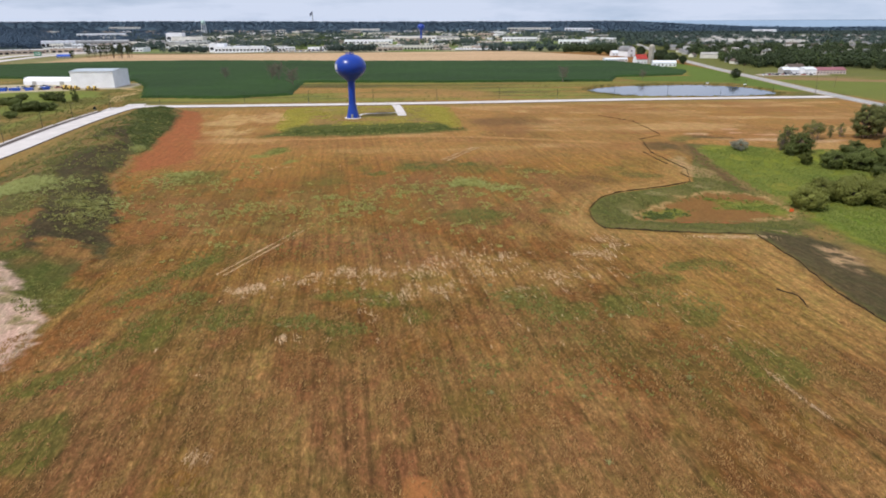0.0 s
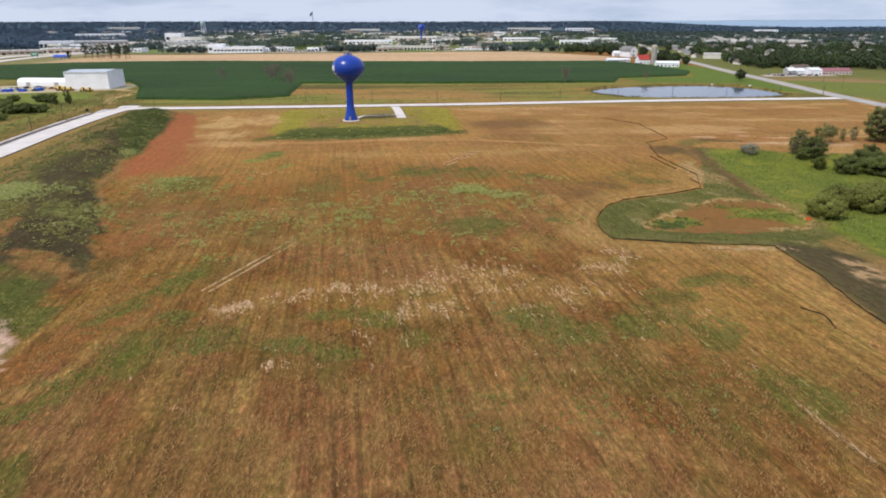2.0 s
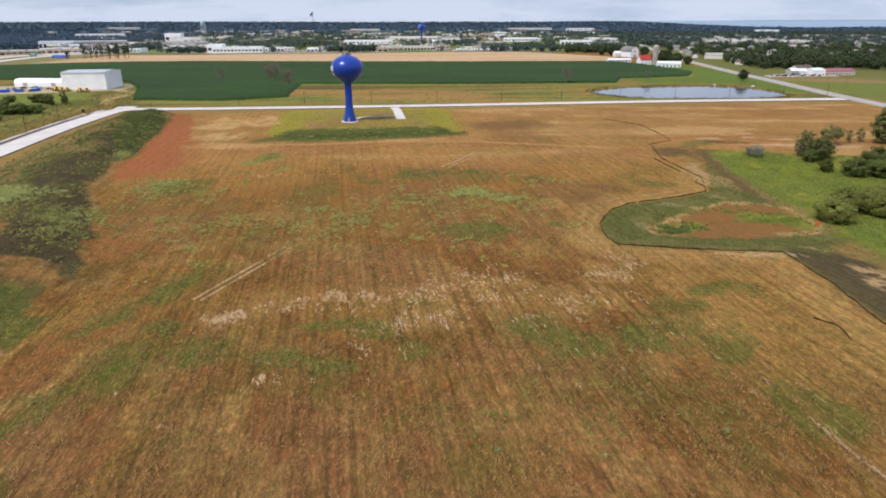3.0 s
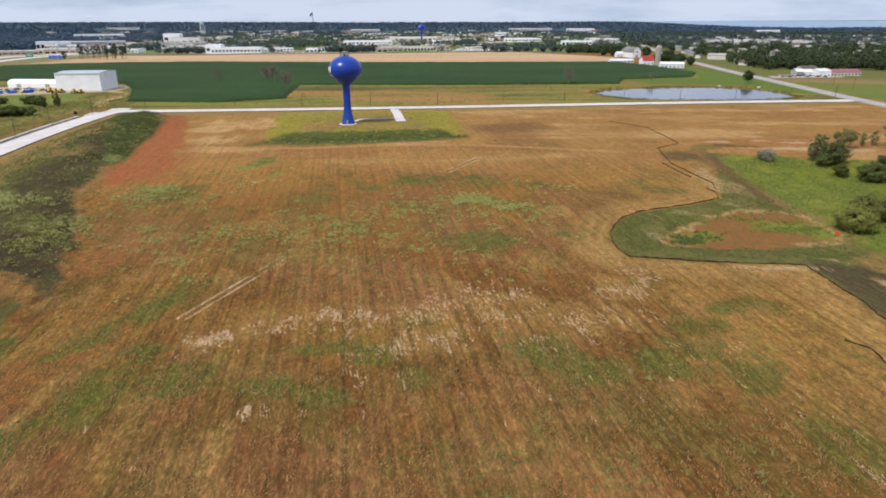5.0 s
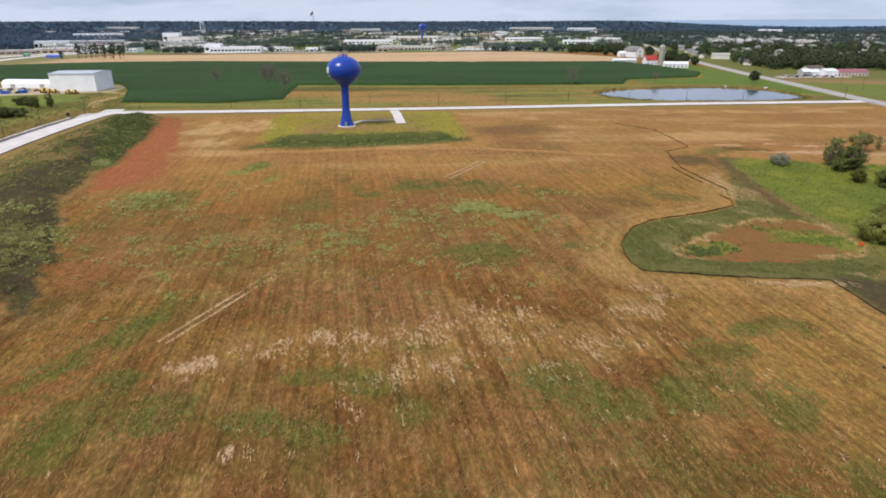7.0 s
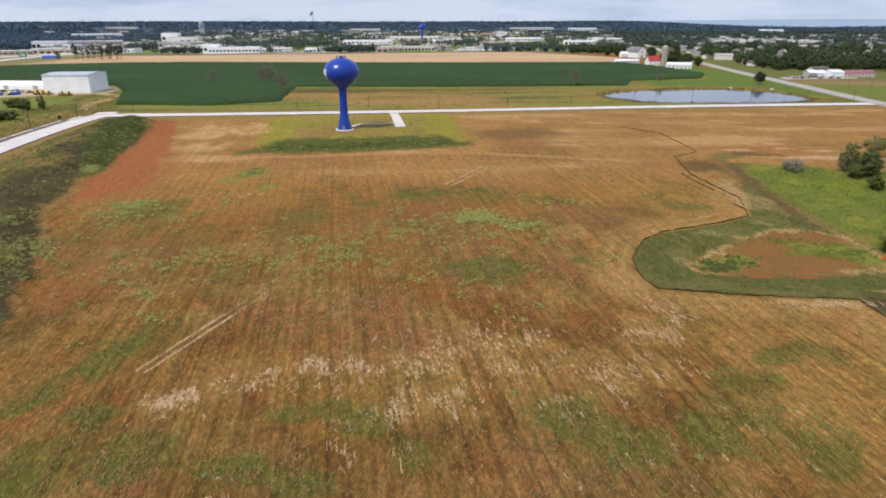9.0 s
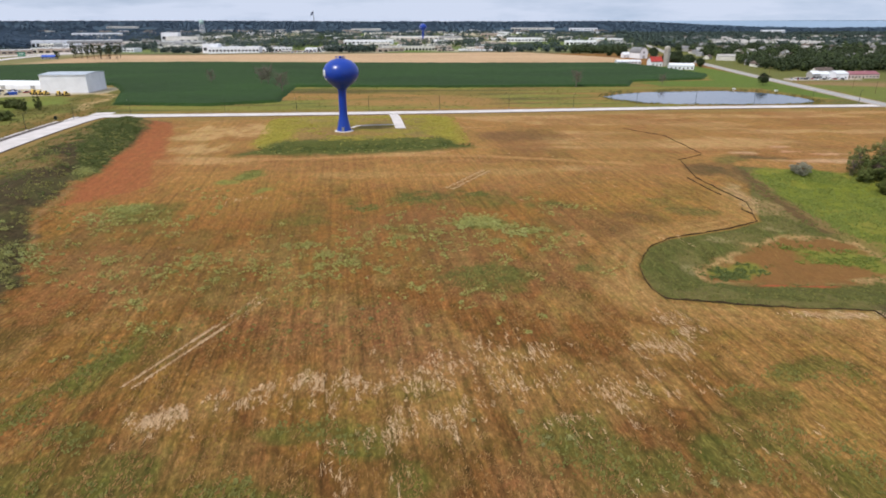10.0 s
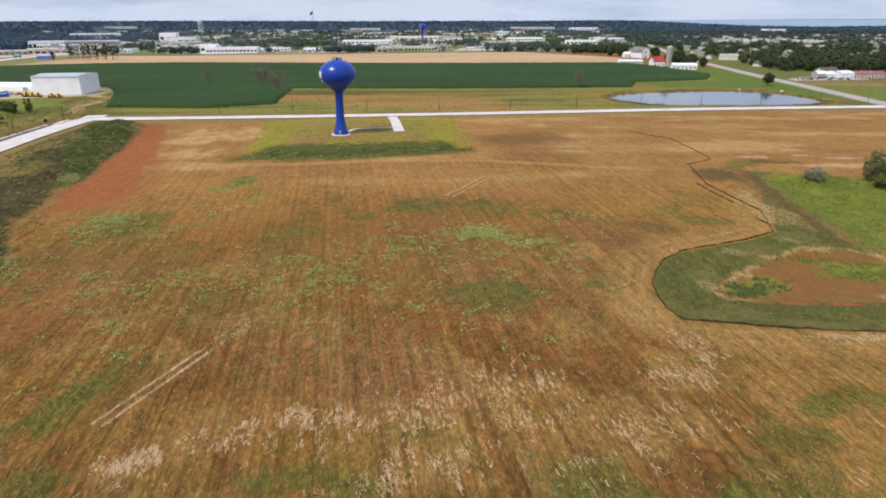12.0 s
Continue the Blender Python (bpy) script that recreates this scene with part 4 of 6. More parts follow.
def build_corn():
    xs, ys = np.arange(-700, 270, 2.0), np.arange(448, 906, 2.0)
    X, Y = np.meshgrid(xs, ys)
    d = area_dist(X + 2 * (vnoise(X, Y, 5, 7) - 0.5), Y + 2 * (vnoise(X, Y, 5, 8) - 0.5), CORN_AREA)
    Z = height(X, Y) + 2.0 * sstep(-1.2, 1.2, d) + 0.6 * (vnoise(X, Y, 2.3, 9) - 0.5) * (d > 0) - 0.3
    keep = d > -3
    idx = np.arange(X.size).reshape(X.shape)
    F = np.stack([idx[:-1, :-1], idx[:-1, 1:], idx[1:, 1:], idx[1:, :-1]], -1).reshape(-1, 4)
    F = F[keep.ravel()[F].all(1)]
    used = np.unique(F)
    re = np.zeros(X.size, int)
    re[used] = np.arange(len(used))
    V = np.stack([X, Y, Z], -1).reshape(-1, 3)[used]
    tagged(array_mesh("corn_field", V, re[F], CORN, smooth=True), "dense dark green field of standing corn", "crop field", kind="stuff")


build_roads()
build_water()
build_corn()


# ---- water towers ----
def water_tower(x, y, z, h, r, name_label, turn):
    """A spheroid on a slender flared stem."""
    t = holder("water_tower", x, y, z, turn, name_label, "water tower", "water towers")
    k = h / 36.0
    stem_r = r * 0.222
    zc = h * 0.79
    up, dn = h * 0.185, h * 0.17
    bm = bmesh.new()
    dn = h * 0.19
    prof = [(stem_r * 1.02, h * 0.540), (stem_r * 1.10, h * 0.560), (stem_r * 1.35, h * 0.580), (r * 0.44, h * 0.602), (r * 0.54, h * 0.622)]
    for a in np.linspace(-51, 90, 28):
        c, s = math.cos(radians(a)), math.sin(radians(a))
        prof.append((r * c if a < 90 else 0.0, zc + (up if a > 0 else dn) * s))
    lathe(bm, prof, 64)
    part("tank", bm, TOWER_BLUE, t)
    bm = bmesh.new()
    lathe(bm, [(stem_r * 1.92, 0.0), (stem_r * 1.84, 0.8 * k), (stem_r * 1.56, 3.0 * k), (stem_r * 1.26, 5.6 * k), (stem_r * 1.07, 8.0 * k), (stem_r, 10.0 * k), (stem_r, h * 0.55)], 48)
    part("stem", bm, TOWER_BLUE, t)
    bm = bmesh.new()
    lathe(bm, [(stem_r * 2.45, -0.4), (stem_r * 2.45, 0.22), (stem_r * 1.9, 0.26)], 48)
    part("footing", bm, CONCRETE, t, "round pale concrete footing")
    bm = bmesh.new()
    n, rr = 20, r * 0.27
    zt = zc + up * 0.955
    ring = [(rr * math.cos(2 * math.pi * i / n), rr * math.sin(2 * math.pi * i / n)) for i in range(n)]
    for i in range(n):
        (ax, ay), (bx, by) = ring[i], ring[(i + 1) % n]
        tube(bm, [(ax, ay, zt - 0.1), (ax, ay, zt + 1.1)], [0.05 * k, 0.05 * k], 6)
        for zz in (0.55, 1.1):
            tube(bm, [(ax, ay, zt + zz), (bx, by, zt + zz)], [0.05 * k, 0.05 * k], 6)
    part("railing", bm, TOWER_BLUE, t)
    bm = bmesh.new()
    lathe(bm, [(0.55 * k, zc + up - 0.2), (0.55 * k, zc + up + 0.7 * k), (0.75 * k, zc + up + 0.8 * k), (0, zc + up + 1.1 * k)], 16)
    part("roof_vent", bm, TOWER_BLUE, t)
    bm = bmesh.new()
    box(bm, r * 0.10, -0.5 * k, zc + up * 0.98, r * 0.17, 0.5 * k, zc + up + 0.8 * k, 0.05)
    part("hatch", bm, STEEL_GREY, t, "grey steel roof hatch")
    bm = bmesh.new()
    box(bm, -0.6 * k, -stem_r * 1.9, 0.3, 0.6 * k, -stem_r * 1.6, 2.4 * k, 0.03)
    door = part("door", bm, STEEL_GREY, t, "grey steel access door")
    part("handle", bm_box(0.35 * k, -stem_r * 1.9 - 0.08, 1.2, 0.42 * k, -stem_r * 1.9 - 0.002, 1.5), POLE_DARK, door, "dark door handle")
    # letters, and the far tank's sunlit highlight, as plain bars wrapped on the tank
    def bar(a0, a1, z0, z1):
        b2 = bmesh.new()
        grid = []
        for zz in np.linspace(z0, z1, 4):
            s = (zz - zc) / (up if zz > zc else dn)
            rad = r * math.sqrt(max(0.0, 1 - s * s)) + 0.06
            grid.append([b2.verts.new((rad * math.cos(a), rad * math.sin(a), zz)) for a in np.linspace(a0, a1, 4)])
        for g, g2 in zip(grid, grid[1:]):
            for i in range(3):
                b2.faces.new((g[i], g[i + 1], g2[i + 1], g2[i]))
        r2 = bmesh.ops.extrude_face_region(b2, geom=b2.faces[:])
        bmesh.ops.translate(b2, verts=[v for v in r2["geom"] if isinstance(v, bmesh.types.BMVert)], vec=(0, 0, 0.02))
        part("letter_or_glint", b2, LETTER_WHITE, t, "white bar of letters or painted highlight")
    return t, bar, zc, up, dn


t1, bar, zc, up, dn = water_tower(-48.6, 353, 2.0, 35.2, 8.45, "tall royal blue spheroid water tower on a mound", 0)
view = math.atan2(-353, 48.6)
for i in range(5):
    a = view - 1.66 + i * 0.13
    bar(a, a + 0.10, zc - dn * 0.20, zc + up * 0.22)
for i in range(3):
    a = view - 1.46 + i * 0.14
    bar(a, a + 0.09, zc - dn * 0.50, zc - dn * 0.36)
t2, bar, zc, up, dn = water_tower(-50, 1745, 1.0, 43.0, 9.5, "distant blue water tower among town roofs", 0)
# white patch paints the sunlit highlight on this tank's left
bar(-2.55, -1.95, zc - dn * 0.5, zc + up * 0.75)


# ---- street lamps ----
def street_lamp(x, y, z, rz):
    t = holder("street_lamp", x, y, z, rz, "dark slender street lamp beside the concrete road", "street lamp", "street lamps")
    bm = bmesh.new()
    tube(bm, [(0, 0, -0.2), (0, 0, 4), (0, 0, 8.6)], [0.14, 0.12, 0.09], 8)
    part("pole", bm, POLE_DARK, t)
    bm = bmesh.new()
    lathe(bm, [(0.32, -0.3), (0.32, 0.45), (0.0, 0.5)], 12)
    part("base", bm, WALL_GREY, t, "round grey base")
    bm = bmesh.new()
    tube(bm, [(0, 0, 8.3), (0, -0.6, 8.6), (0, -1.5, 8.7)], [0.06, 0.05, 0.05], 6)
    part("arm", bm, POLE_DARK, t)
    bm = bmesh.new()
    box(bm, -0.2, -2.2, 8.62, 0.2, -1.4, 8.8, 0.05)
    head = part("lamp_head", bm, POLE_DARK, t)
    part("lens", bm_box(-0.15, -2.1, 8.58, 0.15, -1.55, 8.618), LETTER_WHITE, head, "pale glass lens")
    return t


lamp0 = street_lamp(-185, 419.5, gz(-185, 419.5), 0)
for x, y, a in [(-130, 423, 0), (-88, 426, 0), (-45, 430, 0), (-2, 434, 0), (41, 438, 0), (82, 443, 0), (123, 448, 0), (162, 452, 0), (201, 455, 0), (240, 458, 0), (272, 460, 0), (-209, 402, 60), (-211, 362, 90), (-206, 325, 85), (-200, 285, 85)]:
    copy_thing(lamp0, pose(x, y, gz(x, y), 0, 0, a))


# ---- silt fence ----
def silt_fence(pts, label, step=2.6, tall=0.35):
    f = holder("silt_fence", 0, 0, 0, 0, label, "silt fence", "silt fences")
    p = dense(pts, step)
    p = [(x + random.uniform(-0.25, 0.25), y + random.uniform(-0.25, 0.25)) for x, y in p]
    stake = None
    for x, y in p:
        if stake is None:
            bm = bm_box(-0.03, -0.03, -0.2, 0.03, 0.03, 0.70)
            ob = part("stake", bm, STAKE, f)
            stake = ob.data
        else:
            ob = new("stake", stake)
            ob.parent = f
        ob.matrix_basis = pose(x, y, gz(x, y), random.uniform(-7, 7), random.uniform(-7, 7))
    bm = bmesh.new()
    rows = []
    for x, y in dense(p, 0.9):
        sag = tall * random.uniform(0.45, 1.25)
        z = gz(x, y)
        rows.append([bm.verts.new((x + dx, y + dx, zz)) for dx, zz in ((0.03, z - 0.1), (0.03, z + sag), (-0.03, z + sag), (-0.03, z - 0.1))])
    for a, b in zip(rows, rows[1:]):
        for i in range(3):
            bm.faces.new((a[i], b[i], b[i + 1], a[i + 1]))
    part("fabric", bm, FABRIC, f)
    return f


silt_fence([(94, 289), (90, 262), (94, 231), (88, 212), (78, 206), (58, 197.5), (51, 191), (48, 185), (45, 179), (44, 172), (44, 166), (45, 161), (64, 157), (84, 155), (84.5, 135), (83, 118), (84, 104), (86, 85)], "sagging black silt fence round the wetland edge")
silt_fence([(92, 364), (106, 343), (107, 300), (93, 289)], "low black silt fence crossing the hay field", tall=0.3)
silt_fence([(71, 119), (74, 116), (73, 110)], "short collapsed piece of black silt fence")
silt_fence([(87, 262), (88.5, 246), (90, 240)], "short stray length of black silt fence")
silt_fence([(92, 230), (89, 224), (90, 219)], "short curled length of black silt fence")
flag = holder("marker_flag", 108, 183, gz(108, 183), 0, "orange marker cloth on a stake in the meadow", "marker")
bm = bmesh.new()
tube(bm, [(0, 0, -0.2), (0, 0, 1.4)], [0.04, 0.04], 6)
part("stake", bm, STAKE, flag)
part("cloth", bm_box(-0.05, -0.02, 0.3, 1.3, 0.03, 1.3, bevel=0.01), ORANGE, flag, "bright orange cloth")


# ---- trees ----
def leaf_quads(centres, size, rng, rise=0.6, out=None, long=0.75):
    """Four-cornered leaves whose faces lean upwards (rise) and along out."""
    n = len(centres)
    nor = rng.normal(size=(n, 3))
    nor /= np.linalg.norm(nor, axis=1)[:, None]
    nor[:, 2] += rise * 1.6
    if out is not None:
        nor += out
    nor /= np.linalg.norm(nor, axis=1)[:, None] + 1e-9
    a = np.cross(nor, rng.normal(size=(n, 3)))
    a /= np.linalg.norm(a, axis=1)[:, None] + 1e-9
    b = np.cross(nor, a)
    s = (size * rng.uniform(0.6, 1.35, n))[:, None] * 0.5
    v = np.stack([centres - a * s, centres - b * s * long, centres + a * s, centres + b * s * long], 1).reshape(-1, 3)
    return v, np.arange(4 * n).reshape(-1, 4)


def crown_points(rng, h0, h1, rad, clumps, per, clump_r, droop=0.0):
    """Leaf places in clumps, more of them near the outside of an uneven crown."""
    out, heads, face = [], [], []
    hc, hh = (h0 + h1) / 2, (h1 - h0) / 2
    for _ in range(clumps):
        d = rng.normal(size=3)
        d /= np.linalg.norm(d)
        k = rng.uniform(0.45, 1.0) ** 0.6 * rng.uniform(0.82, 1.12)
        c = np.array([d[0] * rad * k, d[1] * rad * k, hc + d[2] * hh * k])
        heads.append(c)
        u = rng.normal(size=(per, 3))
        u /= np.linalg.norm(u, axis=1)[:, None]
        q = u * clump_r * rng.uniform(0.7, 1.25) * rng.uniform(0.75, 1.1, (per, 1)) * np.array([1, 1, 0.8])
        out.append(c + q)
        face.append(u + d * 0.6)
    return np.concatenate(out), heads, np.concatenate(face)


def make_tree(name, h, rad, label, category, leaf, seed, bare=0.25, clumps=60, per=34, size=0.5, bark=None, stems=1, lump=0.24):
    rng = np.random.RandomState(seed)
    t = holder(name, 0, 0, 0, 0, label, category, category + "s by the meadow")
    pts, heads, face = crown_points(rng, h * bare, h, rad, clumps, per, rad * lump)
    bm = bmesh.new()
    for s in range(stems):
        a = 2 * math.pi * s / max(stems, 1)
        ox, oy = (0, 0) if stems == 1 else (0.35 * rad * math.cos(a), 0.35 * rad * math.sin(a))
        r0 = (h * 0.022 + 0.05) / stems ** 0.8
        tube(bm, [(ox * 0.4, oy * 0.4, -0.3), (ox * 0.7 + rng.uniform(-.2, .2), oy * 0.7, h * 0.3), (ox, oy + rng.uniform(-.3, .3), h * 0.6), (ox * 1.1, oy * 1.1, h * 0.86)], [r0 * 1.3, r0, r0 * 0.6, r0 * 0.2], 8)
    for c in heads[::3]:
        z0 = rng.uniform(0.25, 0.6) * h
        tube(bm, [(0, 0, z0), tuple(np.array([c[0] * 0.55, c[1] * 0.55, z0 * 0.4 + c[2] * 0.6])), tuple(c)], [h * 0.009 + 0.03, h * 0.006 + 0.02, 0.015], 5)
    part("trunk", bm, bark or BARK, t)
    v, f = leaf_quads(pts, size, rng, 0.3, face * 1.4)
    array_mesh("crown", v, f, leaf, t)
    return t


def place(t, x, y, rz=0, s=1.0, label=""):
    t.matrix_basis = pose(x, y, gz(x, y) - 0.1, 0, 0, rz) @ Matrix.Diagonal((s, s, s, 1))
    if label:
        tagged(t, label)
    return t


def more(t, x, y, rz, s=1.0, label=""):
    c = copy_thing(t, pose(x, y, gz(x, y) - 0.1, 0, 0, rz))
    c.scale = (s, s, s)
    if label:
        tagged(c, label)
    return c


# bushy edge of the meadow
bush = place(make_tree("bush", 7.2, 5.0, "broad rounded yellow-green bush in the meadow", "bush", LEAF_YELLOW, 3, 0.0, 110, 160, 0.34, stems=4, lump=0.23), 115.5, 187, 0, 1.05)
for x, y, a, s in [(126, 197, 80, 1.0), (133, 193, 140, 1.1), (141, 190, 20, 1.1), (149, 191, 250, 1.15), (157, 189, 300, 1.1), (166, 190, 30, 1.15), (138, 200, 200, 1.05), (150, 201, 90, 1.0), (162, 202, 10, 1.1), (176, 196, 50, 1.15)]:
    more(bush, x, y, a, s, "yellow-green bush in a dense thicket by the meadow")
dark = place(make_tree("tree", 8.0, 5.2, "rounded dark green tree beside the meadow", "tree", LEAF_DEEP, 5, 0.0, 110, 150, 0.36, stems=3, lump=0.22), 156, 242, 0, 0.9)
for x, y, a, s in [(166, 240, 70, 1.1), (180, 244, 130, 1.05), (176, 232, 200, 1.1), (188, 238, 10, 1.2), (198, 248, 300, 1.2), (190, 256, 250, 1.15), (170, 252, 180, 0.9), (205, 236, 80, 1.2), (184, 222, 20, 1.1), (196, 222, 60, 1.1), (166, 226, 110, 0.8), (176, 216, 160, 1.0), (210, 260, 40, 1.3)]:
    more(dark, x, y, a, s)
place(make_tree("shrub", 5.0, 2.9, "small rounded green shrub on the meadow grass", "shrub", LEAF_MID, 8, 0.02, 40, 130, 0.30, stems=3), 149, 249)
gnarl = place(make_tree("tree", 10.5, 3.4, "half-bare grey tree at the meadow edge", "tree", LEAF_DULL, 11, 0.10, 60, 50, 0.30, BARK_GREY, 6, lump=0.18), 150, 268)
more(gnarl, 153.5, 270, 100, 0.95)
more(gnarl, 147, 265, 200, 0.8)
olive = place(make_tree("tree", 9.0, 4.6, "dense dark olive tree at the meadow edge", "tree", LEAF_DEEP, 12, 0.0, 130, 90, 0.34, BARK_GREY, 4, lump=0.19), 153.5, 261)
more(olive, 148, 259, 80, 0.6, "low dark olive bush at the meadow edge")
thin = place(make_tree("tree", 9.5, 4.0, "thin olive tree at the end of the meadow", "tree", LEAF_DULL, 14, 0.30, 34, 80, 0.34, BARK_GREY, 4), 171, 285)
more(thin, 177, 290, 140, 0.85)
more(gnarl, 184, 292, 60, 0.6, "low grey twiggy tree at the end of the meadow")
more(gnarl, 190, 294, 160, 0.65, "low grey twiggy tree at the end of the meadow")
tall = place(make_tree("tree", 16.0, 7.0, "large dull green spreading tree beyond the meadow", "tree", LEAF_DULL, 13, 0.05, 150, 130, 0.42, stems=3, lump=0.15), 199, 290)
more(tall, 208, 297, 90, 0.95)
more(tall, 216, 284, 180, 1.0)
more(tall, 228, 292, 30, 1.0)
place(make_tree("willow", 5.0, 3.6, "silvery grey willow bush on the meadow", "bush", LEAF_GREY, 17, 0.02, 50, 90, 0.30, stems=3), 130.5, 268)
# shrubs on the grass west of the road
wbank = place(make_tree("shrub", 5.4, 5.0, "broad dark green shrub on the grass west of the road", "shrub", LEAF_DEEP, 19, 0.02, 50, 130, 0.5, stems=3), -250, 393, 0, 1.15)
for x, y, a, s in [(-257, 391, 40, 1.05), (-244, 396, 90, 0.95), (-263, 394, 150, 0.8), (-281, 419, 200, 1.0), (-290, 424, 70, 0.9), (-248, 364, 260, 0.7), (-255, 358, 10, 0.6), (-262, 366, 120, 0.7), (-296, 452, 60, 0.8), (-304, 410, 320, 1.1), (-312, 432, 30, 1.1), (-276, 450, 80, 1.0), (-268, 446, 20, 0.9)]:
    more(wbank, x, y, a, s, "" if s > 0.75 else "low green shrub on the grass west of the road")
slim = place(make_tree("tree", 8.6, 2.5, "slim dark green tree before the storage yard", "tree", LEAF_DEEP, 20, 0.05, 30, 110, 0.45, stems=2), -256, 432)
for x, y, a, s in [(-262, 437, 90, 0.9), (-254, 443, 160, 1.05), (-249, 436, 240, 0.75)]:
    more(slim, x, y, a, s)


def bare_tree(h, seed, label):
    rng = np.random.RandomState(seed)
    t = holder("bare_tree", 0, 0, 0, 0, label, "bare tree", "bare trees in the corn")
    bm = bmesh.new()
    tube(bm, [(0, 0, -0.3), (0.2, 0, h * 0.35), (0, 0.3, h * 0.7), (0.1, 0.2, h)], [0.28, 0.2, 0.1, 0.03], 7)
    part("trunk", bm, BARK_GREY, t)
    bm = bmesh.new()
    for _ in range(70):
        z0 = rng.uniform(0.25, 0.8) * h
        a, L = rng.uniform(0, 6.28), rng.uniform(0.2, 0.45) * h
        e = np.array([math.cos(a) * L, math.sin(a) * L, z0 + L * rng.uniform(0.2, 0.9)])
        m = np.array([e[0] * 0.5, e[1] * 0.5, z0 + (e[2] - z0) * 0.35])
        tube(bm, [(0.1, 0.1, z0), tuple(m), tuple(e)], [0.07, 0.045, 0.02], 4)
        for _ in range(5):
            d = rng.normal(size=3) * h * 0.07
            tube(bm, [tuple(m), tuple((m + e) / 2 + d)], [0.035, 0.012], 3)
    part("crown", bm, BARK_GREY, t)
    return t


bt = place(bare_tree(12, 21, "leafless grey-brown tree standing in the corn"), 109, 569, 0, 1.25)
more(bt, -200, 600, 70, 1.1)
more(bt, -121, 528, 150, 1.45)
more(bt, -146, 584, 250, 1.5)
more(bt, -154, 590, 20, 1.35)
more(bt, 186, 588, 220, 0.8)
lone = place(make_tree("tree", 10.5, 4.6, "lone dark green tree between pond and highway", "tree", LEAF_DARK, 23, 0.2, 70, 40, 0.7), 269, 584)


def pine(h, seed):
    rng = np.random.RandomState(seed)
    t = holder("pine_tree", 0, 0, 0, 0, "tall thin dark pine in a row by the stubble", "pine tree", "pine row")
    bm = bmesh.new()
    tube(bm, [(0, 0, -0.3), (0.1, 0, h * 0.5), (0, 0.1, h)], [0.42, 0.32, 0.05], 7)
    for _ in range(14):
        z, a = rng.uniform(0.3, 0.85) * h, rng.uniform(0, 6.28)
        tube(bm, [(0, 0, z), (2.2 * math.cos(a), 2.2 * math.sin(a), z + 0.8)], [0.12, 0.03], 4)
    part("trunk", bm, BARK, t)
    pts = []
    for _ in range(46):
        z = rng.uniform(0.36, 0.98)
        rr = 3.7 * max(0.05, 1 - ((z - 0.66) / 0.36) ** 2) ** 0.5
        a = rng.uniform(0, 6.28)
        c = np.array([math.cos(a) * rr * rng.uniform(0.3, 1), math.sin(a) * rr * rng.uniform(0.3, 1), z * h])
        pts.append(c + rng.normal(size=(12, 3)) * np.array([0.6, 0.6, 0.4]))
    v, f = leaf_quads(np.concatenate(pts), 0.9, rng, 0.4)
    array_mesh("crown", v, f, LEAF_DARK, t)
    return t


p0 = place(pine(21, 31), -543, 1003)
rng = np.random.RandomState(4)
for i in range(1, 24):
    more(p0, -543 + i * 3.05 + rng.uniform(-1.3, 1.3), 1000 + rng.uniform(-10, 10), i * 77, rng.uniform(0.72, 1.06))


# ---- buildings ----
def gable(bm, w, d, z0, z1, over=0.4, thick=0.25):
    """A pitched roof of two slabs with the ridge along x."""
    for s in (1, -1):
        y0, y1 = s * (d / 2 + over), 0
        vs = [(-w / 2 - over, y0, z0 - over * (z1 - z0) / (d / 2)), (w / 2 + over, y0, z0 - over * (z1 - z0) / (d / 2)), (w / 2 + over, y1, z1), (-w / 2 - over, y1, z1)]
        lo = [bm.verts.new(v) for v in vs]
        hi = [bm.verts.new((x, y, z + thick)) for x, y, z in vs]
        order = (0, 1, 2, 3) if s < 0 else (3, 2, 1, 0)
        bm.faces.new([hi[i] for i in order])
        bm.faces.new([lo[i] for i in order[::-1]])
        for i in range(4):
            j = (i + 1) % 4
            q = (lo[i], lo[j], hi[j], hi[i])
            bm.faces.new(q if s < 0 else q[::-1])


def gable_walls(bm, w, d, h, top):
    v = [(-w / 2, -d / 2, 0), (w / 2, -d / 2, 0), (w / 2, d / 2, 0), (-w / 2, d / 2, 0), (-w / 2, -d / 2, h), (w / 2, -d / 2, h), (w / 2, d / 2, h), (-w / 2, d / 2, h), (-w / 2, 0, top), (w / 2, 0, top)]
    v = [bm.verts.new((x, y, z - (0.5 if z == 0 else 0))) for x, y, z in v]
    for f in ((0, 1, 5, 4), (2, 3, 7, 6), (1, 2, 6, 9, 5), (3, 0, 4, 8, 7)):
        bm.faces.new([v[i] for i in f])


